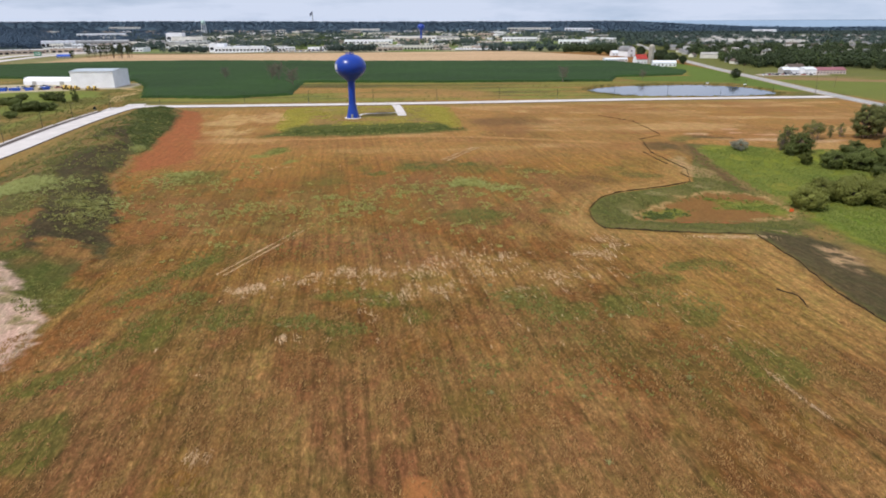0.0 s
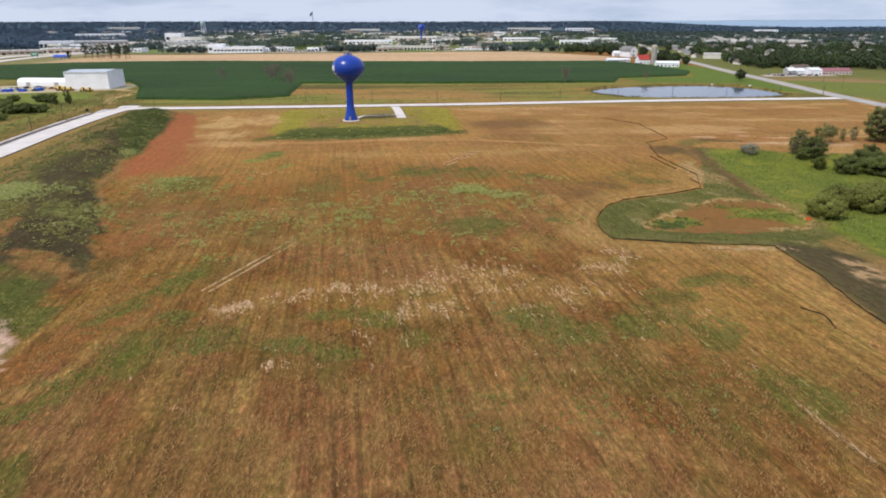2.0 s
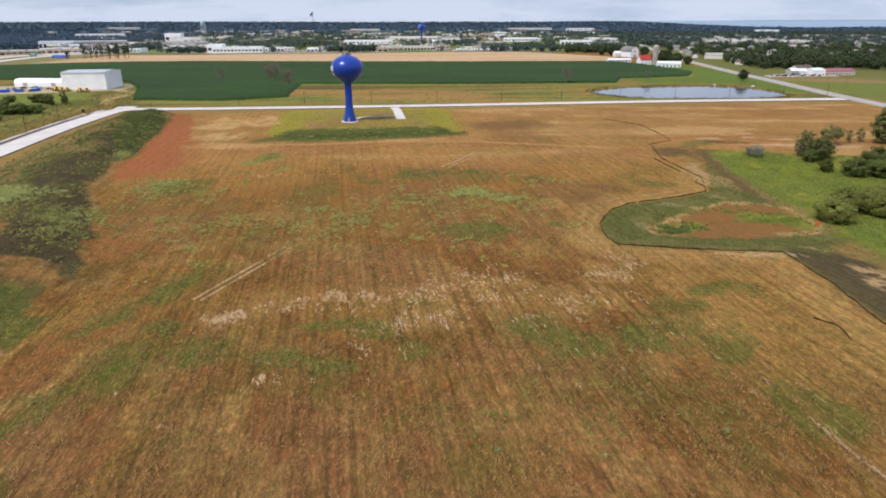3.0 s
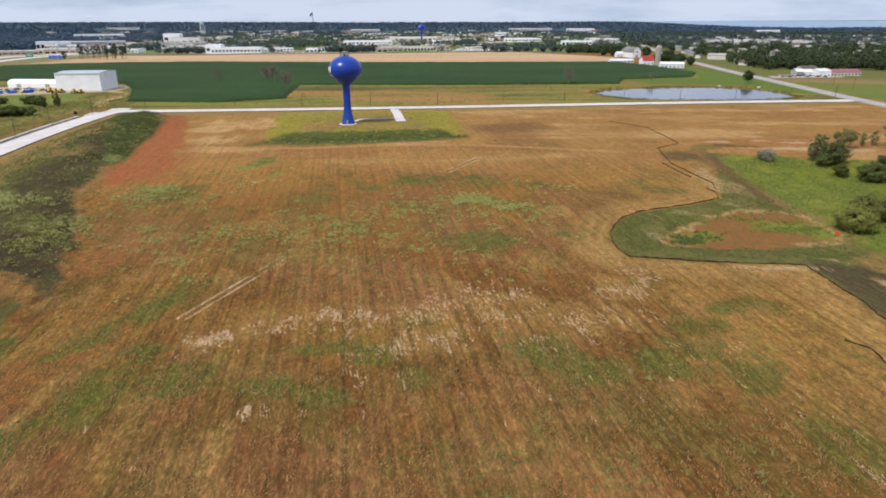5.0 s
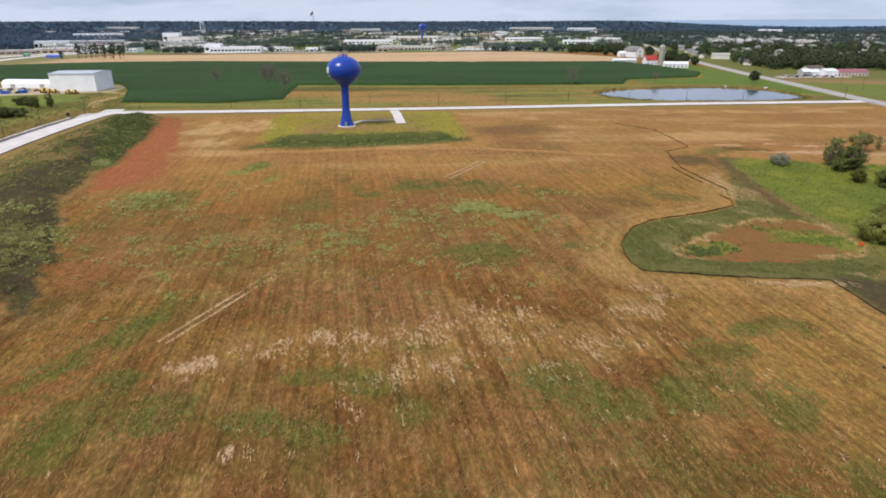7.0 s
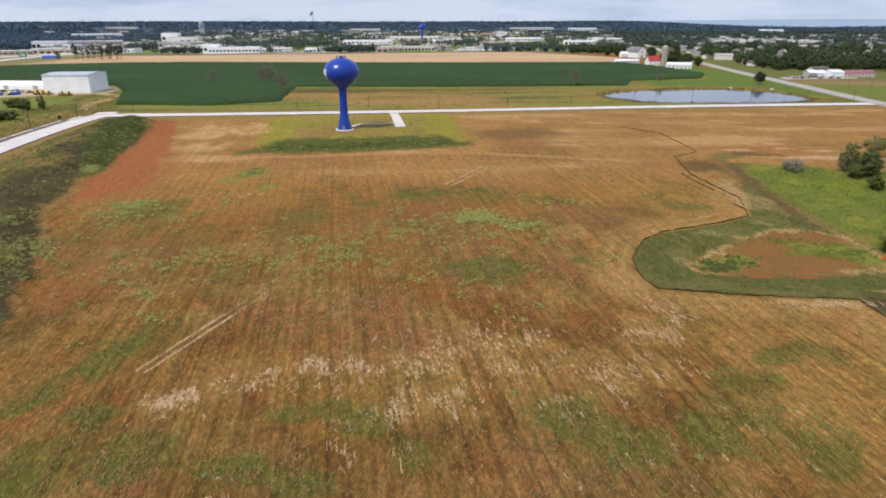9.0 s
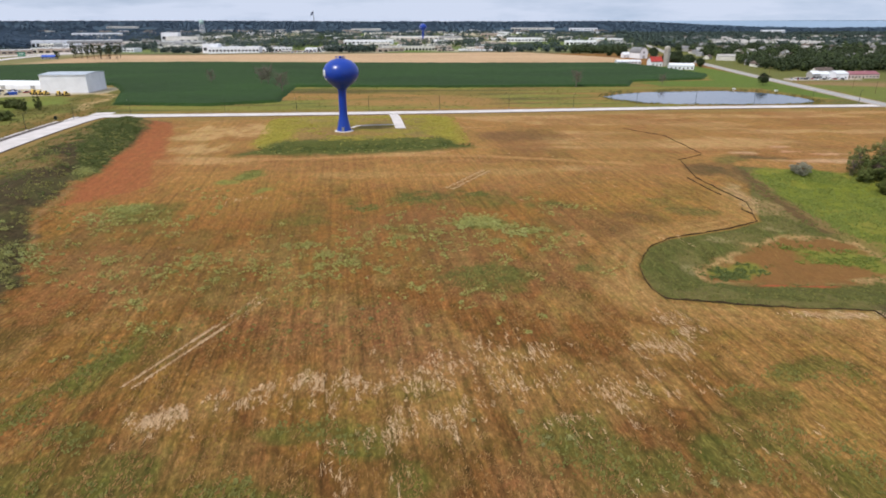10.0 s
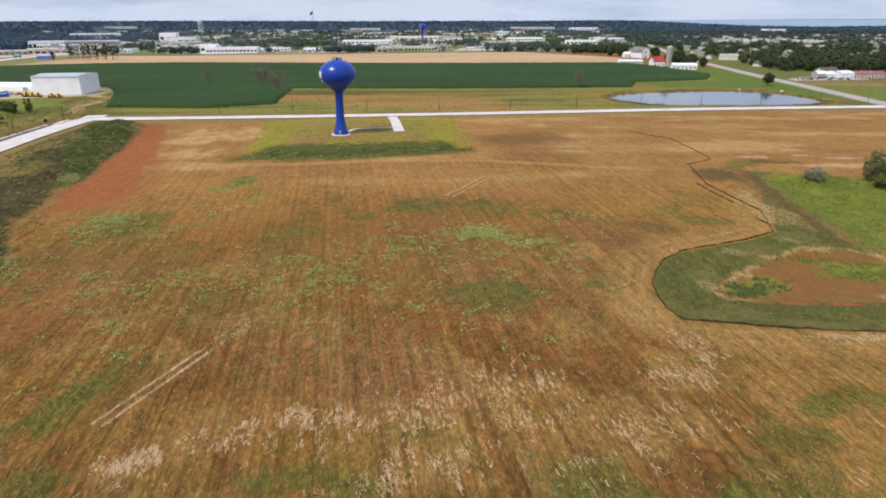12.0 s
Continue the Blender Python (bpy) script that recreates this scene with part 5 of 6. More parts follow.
def house(w, d, h, rise, wall, roof, label, category="house", name="house", group="houses"):
    t = holder(name, 0, 0, 0, 0, label, category, group)
    bm = bmesh.new()
    gable_walls(bm, w, d, h, h + rise)
    part("wall", bm, wall, t)
    bm = bmesh.new()
    gable(bm, w, d, h, h + rise)
    part("roof", bm, roof, t)
    n = max(2, int(w / 4))
    for i in range(n):
        x = -w / 2 + w * (i + 0.5) / n
        if i == n // 2:
            part("door", bm_box(x - 0.6, -d / 2 - 0.06, 0, x + 0.6, -d / 2 + 0.05, 2.1), DOOR_DARK, t)
        else:
            pane = part("window", bm_box(x - 0.8, -d / 2 - 0.06, 0.9, x + 0.8, -d / 2 + 0.05, 2.4), GLASS_DARK, t)
            part("sill", bm_box(x - 0.9, -d / 2 - 0.2, 0.78, x + 0.9, -d / 2 + 0.02, 0.9), LETTER_WHITE, pane, "white window sill")
    part("chimney", bm_box(w * 0.2, 0.6, h + rise * 0.4, w * 0.2 + 0.9, 1.5, h + rise + 1.0), WALL_TAN, t)
    return t


def hall(w, d, h, wall, roof, label, bays=6, doors=2, group="town buildings", glass=True):
    """A flat-roofed shop or works hall with a parapet, windows and loading doors on its front."""
    t = holder("commercial_building", 0, 0, 0, 0, label, "building", group)
    bm = bmesh.new()
    box(bm, -w / 2, -d / 2, -1.0, w / 2, d / 2, h)
    part("wall", bm, wall, t)
    part("roof", bm_box(-w / 2 + 0.4, -d / 2 + 0.4, h + 0.004, w / 2 - 0.4, d / 2 - 0.4, h + 0.3), roof, t)
    bm = bmesh.new()
    for a in ((-w / 2, -d / 2, w / 2, -d / 2 + 0.4), (-w / 2, d / 2 - 0.4, w / 2, d / 2), (-w / 2, -d / 2 + 0.4, -w / 2 + 0.4, d / 2 - 0.4), (w / 2 - 0.4, -d / 2 + 0.4, w / 2, d / 2 - 0.4)):
        box(bm, a[0], a[1], h + 0.004, a[2], a[3], h + 0.9)
    part("parapet", bm, wall, t)
    for i in range(bays):
        x = -w / 2 + w * (i + 0.5) / bays
        bw = w / bays * 0.32
        if i < doors:
            part("loading_door", bm_box(x - bw, -d / 2 - 0.12, 0, x + bw, -d / 2 + 0.1, h * 0.55), DOOR_DARK, t)
        elif glass:
            part("window", bm_box(x - bw, -d / 2 - 0.12, h * 0.3, x + bw, -d / 2 + 0.1, h * 0.62), GLASS_DARK, t)
    for i in range(2):
        part("roof_unit", bm_box(-w * 0.2 + i * w * 0.35, -1.5, h + 0.3, -w * 0.2 + i * w * 0.35 + 3, 1.5, h + 1.8, bevel=0.1), STEEL_GREY, t)
    return t


# storage hall west of the road
t = holder("storage_hall", -287.6, 546.0, gz(-290, 550), 4, "large white metal storage hall beside the corn", "warehouse")
part("wall", bm_box(-17, -16, -0.6, 17, 16, 13.6), WALL_WHITE, t)
bm = bmesh.new()
gable(bm, 34, 32, 13.65, 14.6, 0.25, 0.2)
part("roof", bm, ROOF_BLUISH, t)
for s in (-1, 1):
    bm = bmesh.new()
    v = [bm.verts.new(p) for p in ((s * 16.9, -15.9, 13.6), (s * 16.9, 15.9, 13.6), (s * 16.9, 0, 14.6))]
    bm.faces.new(v if s > 0 else v[::-1])
    part("gable_end", bm, WALL_WHITE, t)
part("plinth", bm_box(-17.1, -16.12, -0.5, 17.12, 16.1, 0.5), CONCRETE, t)
for s in (-1, 1):
    part("eaves_gutter", bm_box(-17.2, s * 16.3 - 0.15, 13.2, 17.2, s * 16.3 + 0.15, 13.4), WALL_WHITE, t)

t = holder("storage_shed", -340, 570, gz(-333, 566), -6, "long low white shed with a rounded roof", "shed")
bm = bmesh.new()
prof = [(-7, -0.5), (-7, 3.2), (-6.2, 4.6), (-4.4, 5.6), (-2, 6.1), (0, 6.2), (2, 6.1), (4.4, 5.6), (6.2, 4.6), (7, 3.2), (7, -0.5)]
ends = [[bm.verts.new((x, y, z)) for y, z in prof] for x in (-26, 24)]
for i in range(len(prof) - 1):
    bm.faces.new((ends[0][i], ends[1][i], ends[1][i + 1], ends[0][i + 1]))
bm.faces.new(ends[0])
bm.faces.new(ends[1][::-1])
part("shell", bm, WALL_WHITE, t)
for i in range(2):
    part("door", bm_box(-18 + i * 26, -7.1, 0, -14 + i * 26, -6.95, 3.0), WALL_GREY, t, "grey shed door")


# ---- vehicles ----
def car(paint, label, length=4.6):
    t = holder("car", 0, 0, 0, 0, label, "car", "parked cars")
    L, w = length / 2, 0.9
    bm = bmesh.new()
    box(bm, -L, -w, 0.35, L, w, 0.95, 0.18)
    part("body", bm, paint, t)
    bm = bmesh.new()
    vs = box(bm, -L * 0.6, -w * 0.92, 0.9, L * 0.45, w * 0.92, 1.5, 0.0)
    for v in vs:
        if v.co.z > 1.2:
            v.co.x *= 0.72
            v.co.y *= 0.84
    part("cabin", bm, GLASS_DARK, t)
    for x in (-L * 0.62, L * 0.62):
        for y in (-w, w):
            bm = bmesh.new()
            tube(bm, [(x, y - 0.1, 0.33), (x, y + 0.1, 0.33)], [0.33, 0.33], 12)
            wheel = part("wheel", bm, RUBBER, t)
            bm = bmesh.new()
            tube(bm, [(x, y - 0.12, 0.33), (x, y + 0.12, 0.33)], [0.19, 0.19], 8)
            part("rim", bm, SILVER, wheel, "silver wheel rim")
    return t


def tractor(label):
    t = holder("tractor", 0, 0, 0, 0, label, "tractor", "yellow machines in the yard")
    part("hood", bm_box(0.3, -0.55, 0.8, 2.3, 0.55, 1.8, bevel=0.12), YELLOW, t)
    part("cab", bm_box(-1.2, -0.75, 0.9, 0.3, 0.75, 2.9, bevel=0.1), YELLOW, t)
    part("window", bm_box(-1.0, -0.8, 1.8, 0.35, 0.8, 2.6), GLASS_DARK, t)
    for x, y, r in ((-0.8, -1, 0.85), (-0.8, 1, 0.85), (1.8, -0.8, 0.5), (1.8, 0.8, 0.5)):
        bm = bmesh.new()
        tube(bm, [(x, y - 0.22, r), (x, y + 0.22, r)], [r, r], 14)
        wheel = part("wheel", bm, RUBBER, t)
        bm = bmesh.new()
        tube(bm, [(x, y - 0.24, r), (x, y + 0.24, r)], [r * 0.5, r * 0.5], 10)
        part("rim", bm, YELLOW, wheel, "yellow wheel rim")
    return t


def truck(paint, label):
    t = holder("truck", 0, 0, 0, 0, label, "truck", "parked trucks")
    part("trailer", bm_box(-7, -1.3, 1.1, 5.5, 1.3, 4.0, bevel=0.08), paint, t)
    part("cab", bm_box(5.8, -1.2, 0.7, 8.2, 1.2, 3.4, bevel=0.2), paint, t)
    part("windscreen", bm_box(8.0, -1.0, 2.0, 8.25, 1.0, 3.0), GLASS_DARK, t)
    for x in (-6, -4.8, 4.2, 7.2):
        for y in (-1.1, 1.1):
            bm = bmesh.new()
            tube(bm, [(x, y - 0.15, 0.5), (x, y + 0.15, 0.5)], [0.5, 0.5], 10)
            part("wheel", bm, RUBBER, t)
    return t


def put(t, x, y, rz=0.0, s=1.0):
    t.matrix_basis = pose(x, y, gz(x, y) + 0.02, 0, 0, rz) @ Matrix.Diagonal((s, s, s, 1))
    return t


tr = put(tractor("yellow farm machine parked before the white hall"), -305, 522, 75, 1.35)
for x, y, a in [(-300, 520.5, 80), (-294.5, 519, 70), (-283, 516, 85), (-277, 514.5, 75)]:
    more(tr, x, y, a, 1.2)
cars = {}
for key, paint in (("white", WALL_WHITE), ("blue", BLUE_PAINT), ("red", RED_PAINT), ("silver", SILVER), ("black", BLACK_PAINT)):
    cars[key] = car(paint, "%s car parked on the pale yard" % key)
spot = {"white": (-352, 535, 60), "blue": (-341, 528, 20), "red": (-318, 534, 30), "silver": (-327, 538, 100), "black": (-346, 545, 80)}
for key, (x, y, a) in spot.items():
    put(cars[key], x, y, a, 1.15)
rng = np.random.RandomState(12)
keys = list(cars)
for i in range(16):
    more(cars[keys[[0, 1, 4, 3, 1][i % 5]]], -322 - rng.uniform(0, 90), 516 + rng.uniform(0, 34) - 0.0, rng.uniform(0, 180), 1.15)


# tarpaulin-covered stacks in the yard
def stack(label):
    t = holder("covered_stack", 0, 0, 0, 0, label, "covered stack", "covered stacks in the yard")
    bm = bmesh.new()
    vs = box(bm, -2.4, -1.6, -0.1, 2.4, 1.6, 2.0)
    bmesh.ops.subdivide_edges(bm, edges=bm.edges[:], cuts=3, use_grid_fill=True)
    for v in bm.verts:
        v.co += 0.22 * Vector((noise.noise(v.co * 0.9), noise.noise(v.co * 0.9 + Vector((7, 0, 0))), noise.noise(v.co * 0.8 + Vector((0, 9, 0))) if v.co.z > 0.3 else 0))
    part("tarpaulin", bm, BLUE_PAINT, t)
    part("pallet", bm_box(-2.3, -1.5, 0, 2.3, 1.5, 0.18), STAKE, t)
    return t


st0 = put(stack("stack under a bright blue tarpaulin in the yard"), -333, 519, 10)
for x, y, a, s in [(-342, 517, 30, 1.1), (-347, 520, 80, 1.0), (-352, 515, 10, 1.2), (-322, 523, 60, 1.1), (-366, 524, 20, 1.3), (-371, 520, 0, 1.2)]:
    more(st0, x, y, a, s)

# ---- farm ----
barn = holder("barn", 279, 968, gz(279, 968), 20, "white barn with a rounded gambrel roof", "barn")
bm = bmesh.new()
prof = [(-6.5, -0.5), (-6.5, 7), (-6.2, 9.5), (-4.6, 12.4), (-2.2, 14.2), (0, 14.8), (2.2, 14.2), (4.6, 12.4), (6.2, 9.5), (6.5, 7), (6.5, -0.5)]
e2 = [[bm.verts.new((y, x, z)) for y, z in prof] for x in (-10, 14)]
bm.faces.new(e2[0][::-1])
bm.faces.new(e2[1])
for i in (0, len(prof) - 2):
    bm.faces.new((e2[0][i], e2[0][i + 1], e2[1][i + 1], e2[1][i]))
part("wall", bm, WALL_WHITE, barn)
bm = bmesh.new()
e2 = [[bm.verts.new((y * 1.03, x, z + 0.1)) for y, z in prof[1:-1]] for x in (-10.5, 14.5)]
for i in range(len(prof) - 3):
    bm.faces.new((e2[0][i], e2[0][i + 1], e2[1][i + 1], e2[1][i]))
part("roof", bm, ROOF_GREY, barn)
part("door", bm_box(-2, -10.15, 0, 2, -9.95, 4), WALL_GREY, barn)
part("window", bm_box(-1, -10.15, 7, 1, -9.95, 9), GLASS_DARK, barn)
put(house(14, 12, 5.5, 5, WALL_WHITE, ROOF_RED, "white farm barn with a bright red roof", "barn", "barn", "farm buildings"), 251, 812, 8)
silo = holder("silo", 263, 808, gz(263, 808), 0, "tall grey concrete silo with a domed cap", "silo")
bm = bmesh.new()
lathe(bm, [(3.4, -0.5), (3.4, 19.5)], 24)
part("shaft", bm, SILO_GREY, silo)
bm = bmesh.new()
lathe(bm, [(3.55, 19.4), (3.5, 20.2), (2.9, 21.6), (1.7, 22.6), (0, 23)], 24)
part("cap", bm, SILO_GREY, silo)
for i in range(7):
    bm = bmesh.new()
    lathe(bm, [(3.42, 2.5 + i * 2.5), (3.5, 2.55 + i * 2.5), (3.5, 2.75 + i * 2.5), (3.42, 2.8 + i * 2.5)], 24)
    part("hoop", bm, STEEL_GREY, silo)
put(house(26, 11, 4.2, 2.2, WALL_WHITE, ROOF_WHITE, "long low white machine shed with open doors", "shed", "machine_shed", "farm buildings"), 264, 762, -8)
put(house(30, 10, 3.0, 1.8, WALL_WHITE, ROOF_WHITE, "low white feed shed at the stubble edge", "shed", "feed_shed", "farm buildings"), 230, 850, 5)
put(house(14, 9, 4.5, 3, WALL_WHITE, ROOF_WHITE, "white farmhouse with a pale roof", "house", "farmhouse", "farm buildings"), 266, 985, 10)

# ---- garden centre by the highway ----
shop = house(42, 15, 4.2, 2.8, WALL_PINK, ROOF_MAUVE, "long pinkish building with a faded maroon roof", "building", "roadside_shop", "roadside buildings")
put(shop, 397, 662, 6, 0.86)
put(house(14, 18, 6, 2.4, WALL_WHITE, ROOF_WHITE, "white gabled hall with dark open doors", "building", "roadside_hall", "roadside buildings"), 371, 651, 4, 0.84)
put(house(26, 12, 6, 4, WALL_CREAM, ROOF_BROWN, "cream house with a brown shingle roof", "house", "house", "roadside buildings"), 378, 688, 12, 0.75)
put(house(10, 8, 4, 2.4, WALL_WHITE, ROOF_WHITE, "small white shed on the gravel yard", "shed", "yard_shed", "roadside buildings"), 356, 650, 0)
put(house(8, 8, 4.5, 2.4, WALL_GREY, ROOF_WHITE, "small grey shed on the gravel yard", "shed", "yard_shed", "roadside buildings"), 347, 648, 10)
yard = array_mesh("gravel_yard", [(312, 622, 1.05), (350, 630, 1.05), (390, 638, 1.05), (392, 652, 1.05), (340, 664, 1.05), (314, 640, 1.05)], [(0, 1, 2, 3, 4, 5)], GRAVEL)
for v in yard.data.vertices:
    v.co.z = gz(v.co.x, v.co.y) + 0.08
tagged(yard, "pale gravel yard with parked cars", "yard", kind="structure")
for i in range(22):
    more(cars[keys[[0, 3, 0, 2, 0, 3, 4][i % 7]]], 318 + i * 2.6 + rng.uniform(-1, 1), 633 + i * 0.35 + rng.uniform(-3, 6), rng.uniform(60, 120), 1.1)
for x, y, h in [(322, 520, 9), (309, 655, 10), (330, 560, 9)]:
    t = holder("utility_pole", x, y, gz(x, y), 0, "wooden utility pole by the highway", "utility pole", "utility poles")
    bm = bmesh.new()
    tube(bm, [(0, 0, -0.4), (0, 0, h)], [0.17, 0.12], 8)
    part("pole", bm, STAKE, t)
    part("crossarm", bm_box(-1.2, -0.07, h - 0.9, 1.2, 0.07, h - 0.7), STAKE, t)
for x, y in [(229, 548), (256, 536)]:
    t = holder("pump_shed", x, y, gz(x, y), 0, "small white pump housing on the pond bank", "pump housing", "pump housings")
    part("body", bm_box(-1.0, -0.7, -0.3, 1.0, 0.7, 0.9, bevel=0.12), WALL_WHITE, t)
    part("lid", bm_box(-1.1, -0.8, 0.9, 1.1, 0.8, 1.05), ROOF_WHITE, t)

# signs by the ramp
t = holder("road_sign", -607, 985, gz(-607, 985), 10, "large green highway sign on two posts", "road sign")
part("panel", bm_box(-5, -0.15, 4, 5, 0.15, 10), SIGN_GREEN, t)
for x in (-3.5, 3.5):
    bm = bmesh.new()
    tube(bm, [(x, 0.3, -0.5), (x, 0.3, 10)], [0.2, 0.2], 8)
    part("post", bm, STEEL_GREY, t)
for z in (5.6, 7.6):
    part("writing", bm_box(-3.5, -0.2, z, 3.5, -0.151, z + 0.8), LETTER_WHITE, t, "white bar of writing")
put(house(18, 10, 3, 2.2, WALL_GREY, BLUE_PAINT, "low shed with a blue roof by the stubble", "shed", "blue_shed", "farm buildings"), -574, 995, 10)
pole_tree = place(make_tree("tree", 12, 3.4, "single slim dark tree by the stubble field", "tree", LEAF_DARK, 41, 0.2, 40, 30, 1.0), -556, 985)

# ---- town ----
for w, d, h, wall, roof, label, bays, doors, x, y, a in [
    (66, 40, 11, WALL_WHITE, ROOF_WHITE, "large white warehouse at the town edge", 8, 3, -848, 1462, 25),
    (110, 60, 10, WALL_GREY, ROOF_WHITE, "wide grey store with a pale roof", 12, 2, -775, 1510, 25),
    (70, 40, 6, WALL_TAN, ROOF_WHITE, "low tan store with a white roof", 8, 2, -722, 1130, 30),
    (60, 40, 6, WALL_GREY, ROOF_GREY, "low grey store beside the ramp", 7, 2, -800, 1090, 30),
    (80, 34, 6, WALL_CREAM, ROOF_WHITE, "low cream store beside the ramp", 8, 3, -690, 1215, 30),
    (84, 26, 9, WALL_WHITE, ROOF_WHITE, "long white showroom with dark windows", 14, 0, -350, 1150, 4),
    (26, 22, 14, WALL_WHITE, ROOF_WHITE, "tall white showroom entrance block", 3, 0, -392, 1158, 4),
    (110, 30, 8, WALL_WHITE, ROOF_WHITE, "long white store with a curved pale roof", 12, 2, -166, 1525, 0),
    (96, 26, 6, WALL_CREAM, ROOF_GREY, "long cream motel with dark doorways", 16, 16, -62, 1236, 3),
    (60, 24, 6, WALL_TAN, ROOF_WHITE, "low tan shop row behind the stubble", 8, 4, -190, 1205, 3),
    (180, 60, 8, WALL_CREAM, ROOF_WHITE, "vast cream distribution hall", 14, 6, -50, 1830, 2),
    (60, 40, 9, WALL_GREY, ROOF_GREY, "grey works hall with flat roof", 6, 2, 20, 1770, 0),
    (86, 30, 8, WALL_WHITE, ROOF_WHITE, "long white school building on a lawn", 10, 0, 204, 1680, -2),
    (66, 26, 8, WALL_WHITE, ROOF_WHITE, "white hall on a lawn", 8, 1, 300, 1470, -4),
    (40, 20, 6, WALL_CREAM, ROOF_WHITE, "low cream clinic beyond the lawn", 5, 0, 372, 1440, -4),
    (70, 50, 16, WALL_CREAM, ROOF_GREY, "tall cream factory block", 5, 2, -595, 1560, 10),
    (90, 40, 9, WALL_GREY, ROOF_WHITE, "grey factory hall with a white roof", 8, 3, -560, 1460, 10),
    (40, 40, 22, WALL_WHITE, ROOF_WHITE, "tall white factory tower", 3, 0, -690, 1720, 10),
    (150, 50, 9, WALL_WHITE, ROOF_WHITE, "far white hall in the woods", 10, 2, -1180, 2300, 20),
    (200, 60, 7, WALL_CREAM, ROOF_WHITE, "far long pale mill building", 12, 3, 420, 3120, -5),
    (120, 50, 9, WALL_WHITE, ROOF_WHITE, "far pale hall beyond the trees", 8, 2, 620, 2950, -8),
    (130, 60, 7, WALL_CREAM, ROOF_WHITE, "far pale halls along the wooded skyline", 10, 3, -340, 3000, 5),
    (130, 60, 7, WALL_CREAM, ROOF_WHITE, "far pale works on the skyline", 10, 3, -1500, 3150, 15),
    (90, 60, 8, WALL_WHITE, ROOF_WHITE, "far white hall on the skyline", 8, 3, 1360, 2760, -25),
]:
    put(hall(w, d, h, wall, roof, label, bays, doors), x, y, a)

rng = np.random.RandomState(77)
protos = [hall(w, d, h, wl_, rf, lb, 5, 2) for w, d, h, wl_, rf, lb in [
    (36, 22, 6, WALL_WHITE, ROOF_WHITE, "small white shop building in the town"), (44, 26, 7, WALL_CREAM, ROOF_WHITE, "small cream shop building in the town"),
    (30, 24, 6, WALL_GREY, ROOF_WHITE, "small grey workshop in the town"), (52, 24, 6, WALL_TAN, ROOF_WHITE, "low tan shop building in the town")]]
spots_ = []
while len(spots_) < 310:
    y = 1180 + 1700 * rng.rand() ** 1.35
    x = rng.uniform(-0.62, 0.27) * y
    if (130 < x < 300 and 1150 < y < 1640) or any(math.hypot(x - a, y - b) < 30 for a, b in spots_):
        continue
    spots_.append((x, y))
for i, (x, y) in enumerate(spots_):
    a, s = rng.uniform(-25, 25), rng.uniform(0.5, 1.1)
    put(protos[i], x, y, a, s) if i < 4 else more(protos[i % 4], x, y, a, s)
homes = [house(15, 10, 4.6, 3.6, WALL_WHITE, ROOF_PALE, "white house with a grey gable roof among trees"), house(17, 10, 4.4, 3.4, WALL_CREAM, ROOF_BROWN, "cream house with a brown gable roof among trees"),
         house(14, 9, 5.2, 3.4, WALL_GREY, ROOF_GREY, "grey house with a gable roof among trees"), house(30, 12, 7.5, 3.2, WALL_CREAM, ROOF_PALE, "two-storey cream row house among trees")]
spots_ = []
while len(spots_) < 215:
    y = 720 + 1300 * rng.rand() ** 1.3
    x = rng.uniform(0.30, 0.80) * y + 40
    if x < 350 + 0.13 * (y - 800) or y < 800 or any(math.hypot(x - a, y - b) < 24 for a, b in spots_):
        continue
    spots_.append((x, y))
for i, (x, y) in enumerate(spots_):
    a, s = rng.uniform(0, 180), rng.uniform(0.62, 0.9) if y < 1150 else rng.uniform(0.8, 1.1)
    put(homes[i], x, y, a, s) if i < 4 else more(homes[i % 3], x, y, a, s)
HOMES = list(spots_)
for i in range(14):
    more(homes[3], 570 + i * 14 + rng.uniform(-4, 4), 1370 + (i % 3) * 60 - i * 3, rng.uniform(-10, 20), 1.1)
tk = put(truck(WALL_WHITE, "white truck parked in a row by the stubble"), 30, 1180, 80)
for i in range(16):
    more(tk, 34 + i * 4.6, 1178 + rng.uniform(-8, 8), 80 + rng.uniform(-6, 6))
for i in range(70):
    more(cars[keys[[0, 3, 0, 4, 2, 1, 3][i % 7]]], -305 + (i % 24) * 4.2 + rng.uniform(-0.5, 0.5), 1150 + (i // 24) * 14 + rng.uniform(-1, 1), 90, 1.0)
# pale tank tower and tall flagpole far off
t = holder("tank_tower", -929, 2600, gz(-929, 2600), 0, "pale green legged water tank on the skyline", "water tower", "water towers")
bm = bmesh.new()
lathe(bm, [(0, 32), (7, 34), (9, 38), (9, 46), (7, 49), (0, 51)], 20)
part("tank", bm, worn("pale_green_paint", (0.45, 0.60, 0.58), 0.6), t)
for k in range(6):
    bm = bmesh.new()
    c, s = math.cos(k * 1.047), math.sin(k * 1.047)
    tube(bm, [(10 * c, 10 * s, -1), (8 * c, 8 * s, 40)], [0.7, 0.6], 6)
    part("leg", bm, ROOF_WHITE, t)
t = holder("flagpole", -853, 4450, gz(-853, 4450), 0, "very tall flagpole with a large flag on the skyline", "flagpole")
FLAG_H = 74
bm = bmesh.new()
tube(bm, [(0, 0, -1), (0, 0, FLAG_H)], [2.2, 1.3], 10)
part("pole", bm, STEEL_GREY, t)
bm = bmesh.new()
rows = [[bm.verts.new((-i * 2.4, 2.5 * math.sin(i * 0.8), FLAG_H - 1 - j * 6 - i * 1.9)) for i in range(9)] for j in range(4)]
for a, b in zip(rows, rows[1:]):
    for i in range(8):
        bm.faces.new((a[i], a[i + 1], b[i + 1], b[i]))
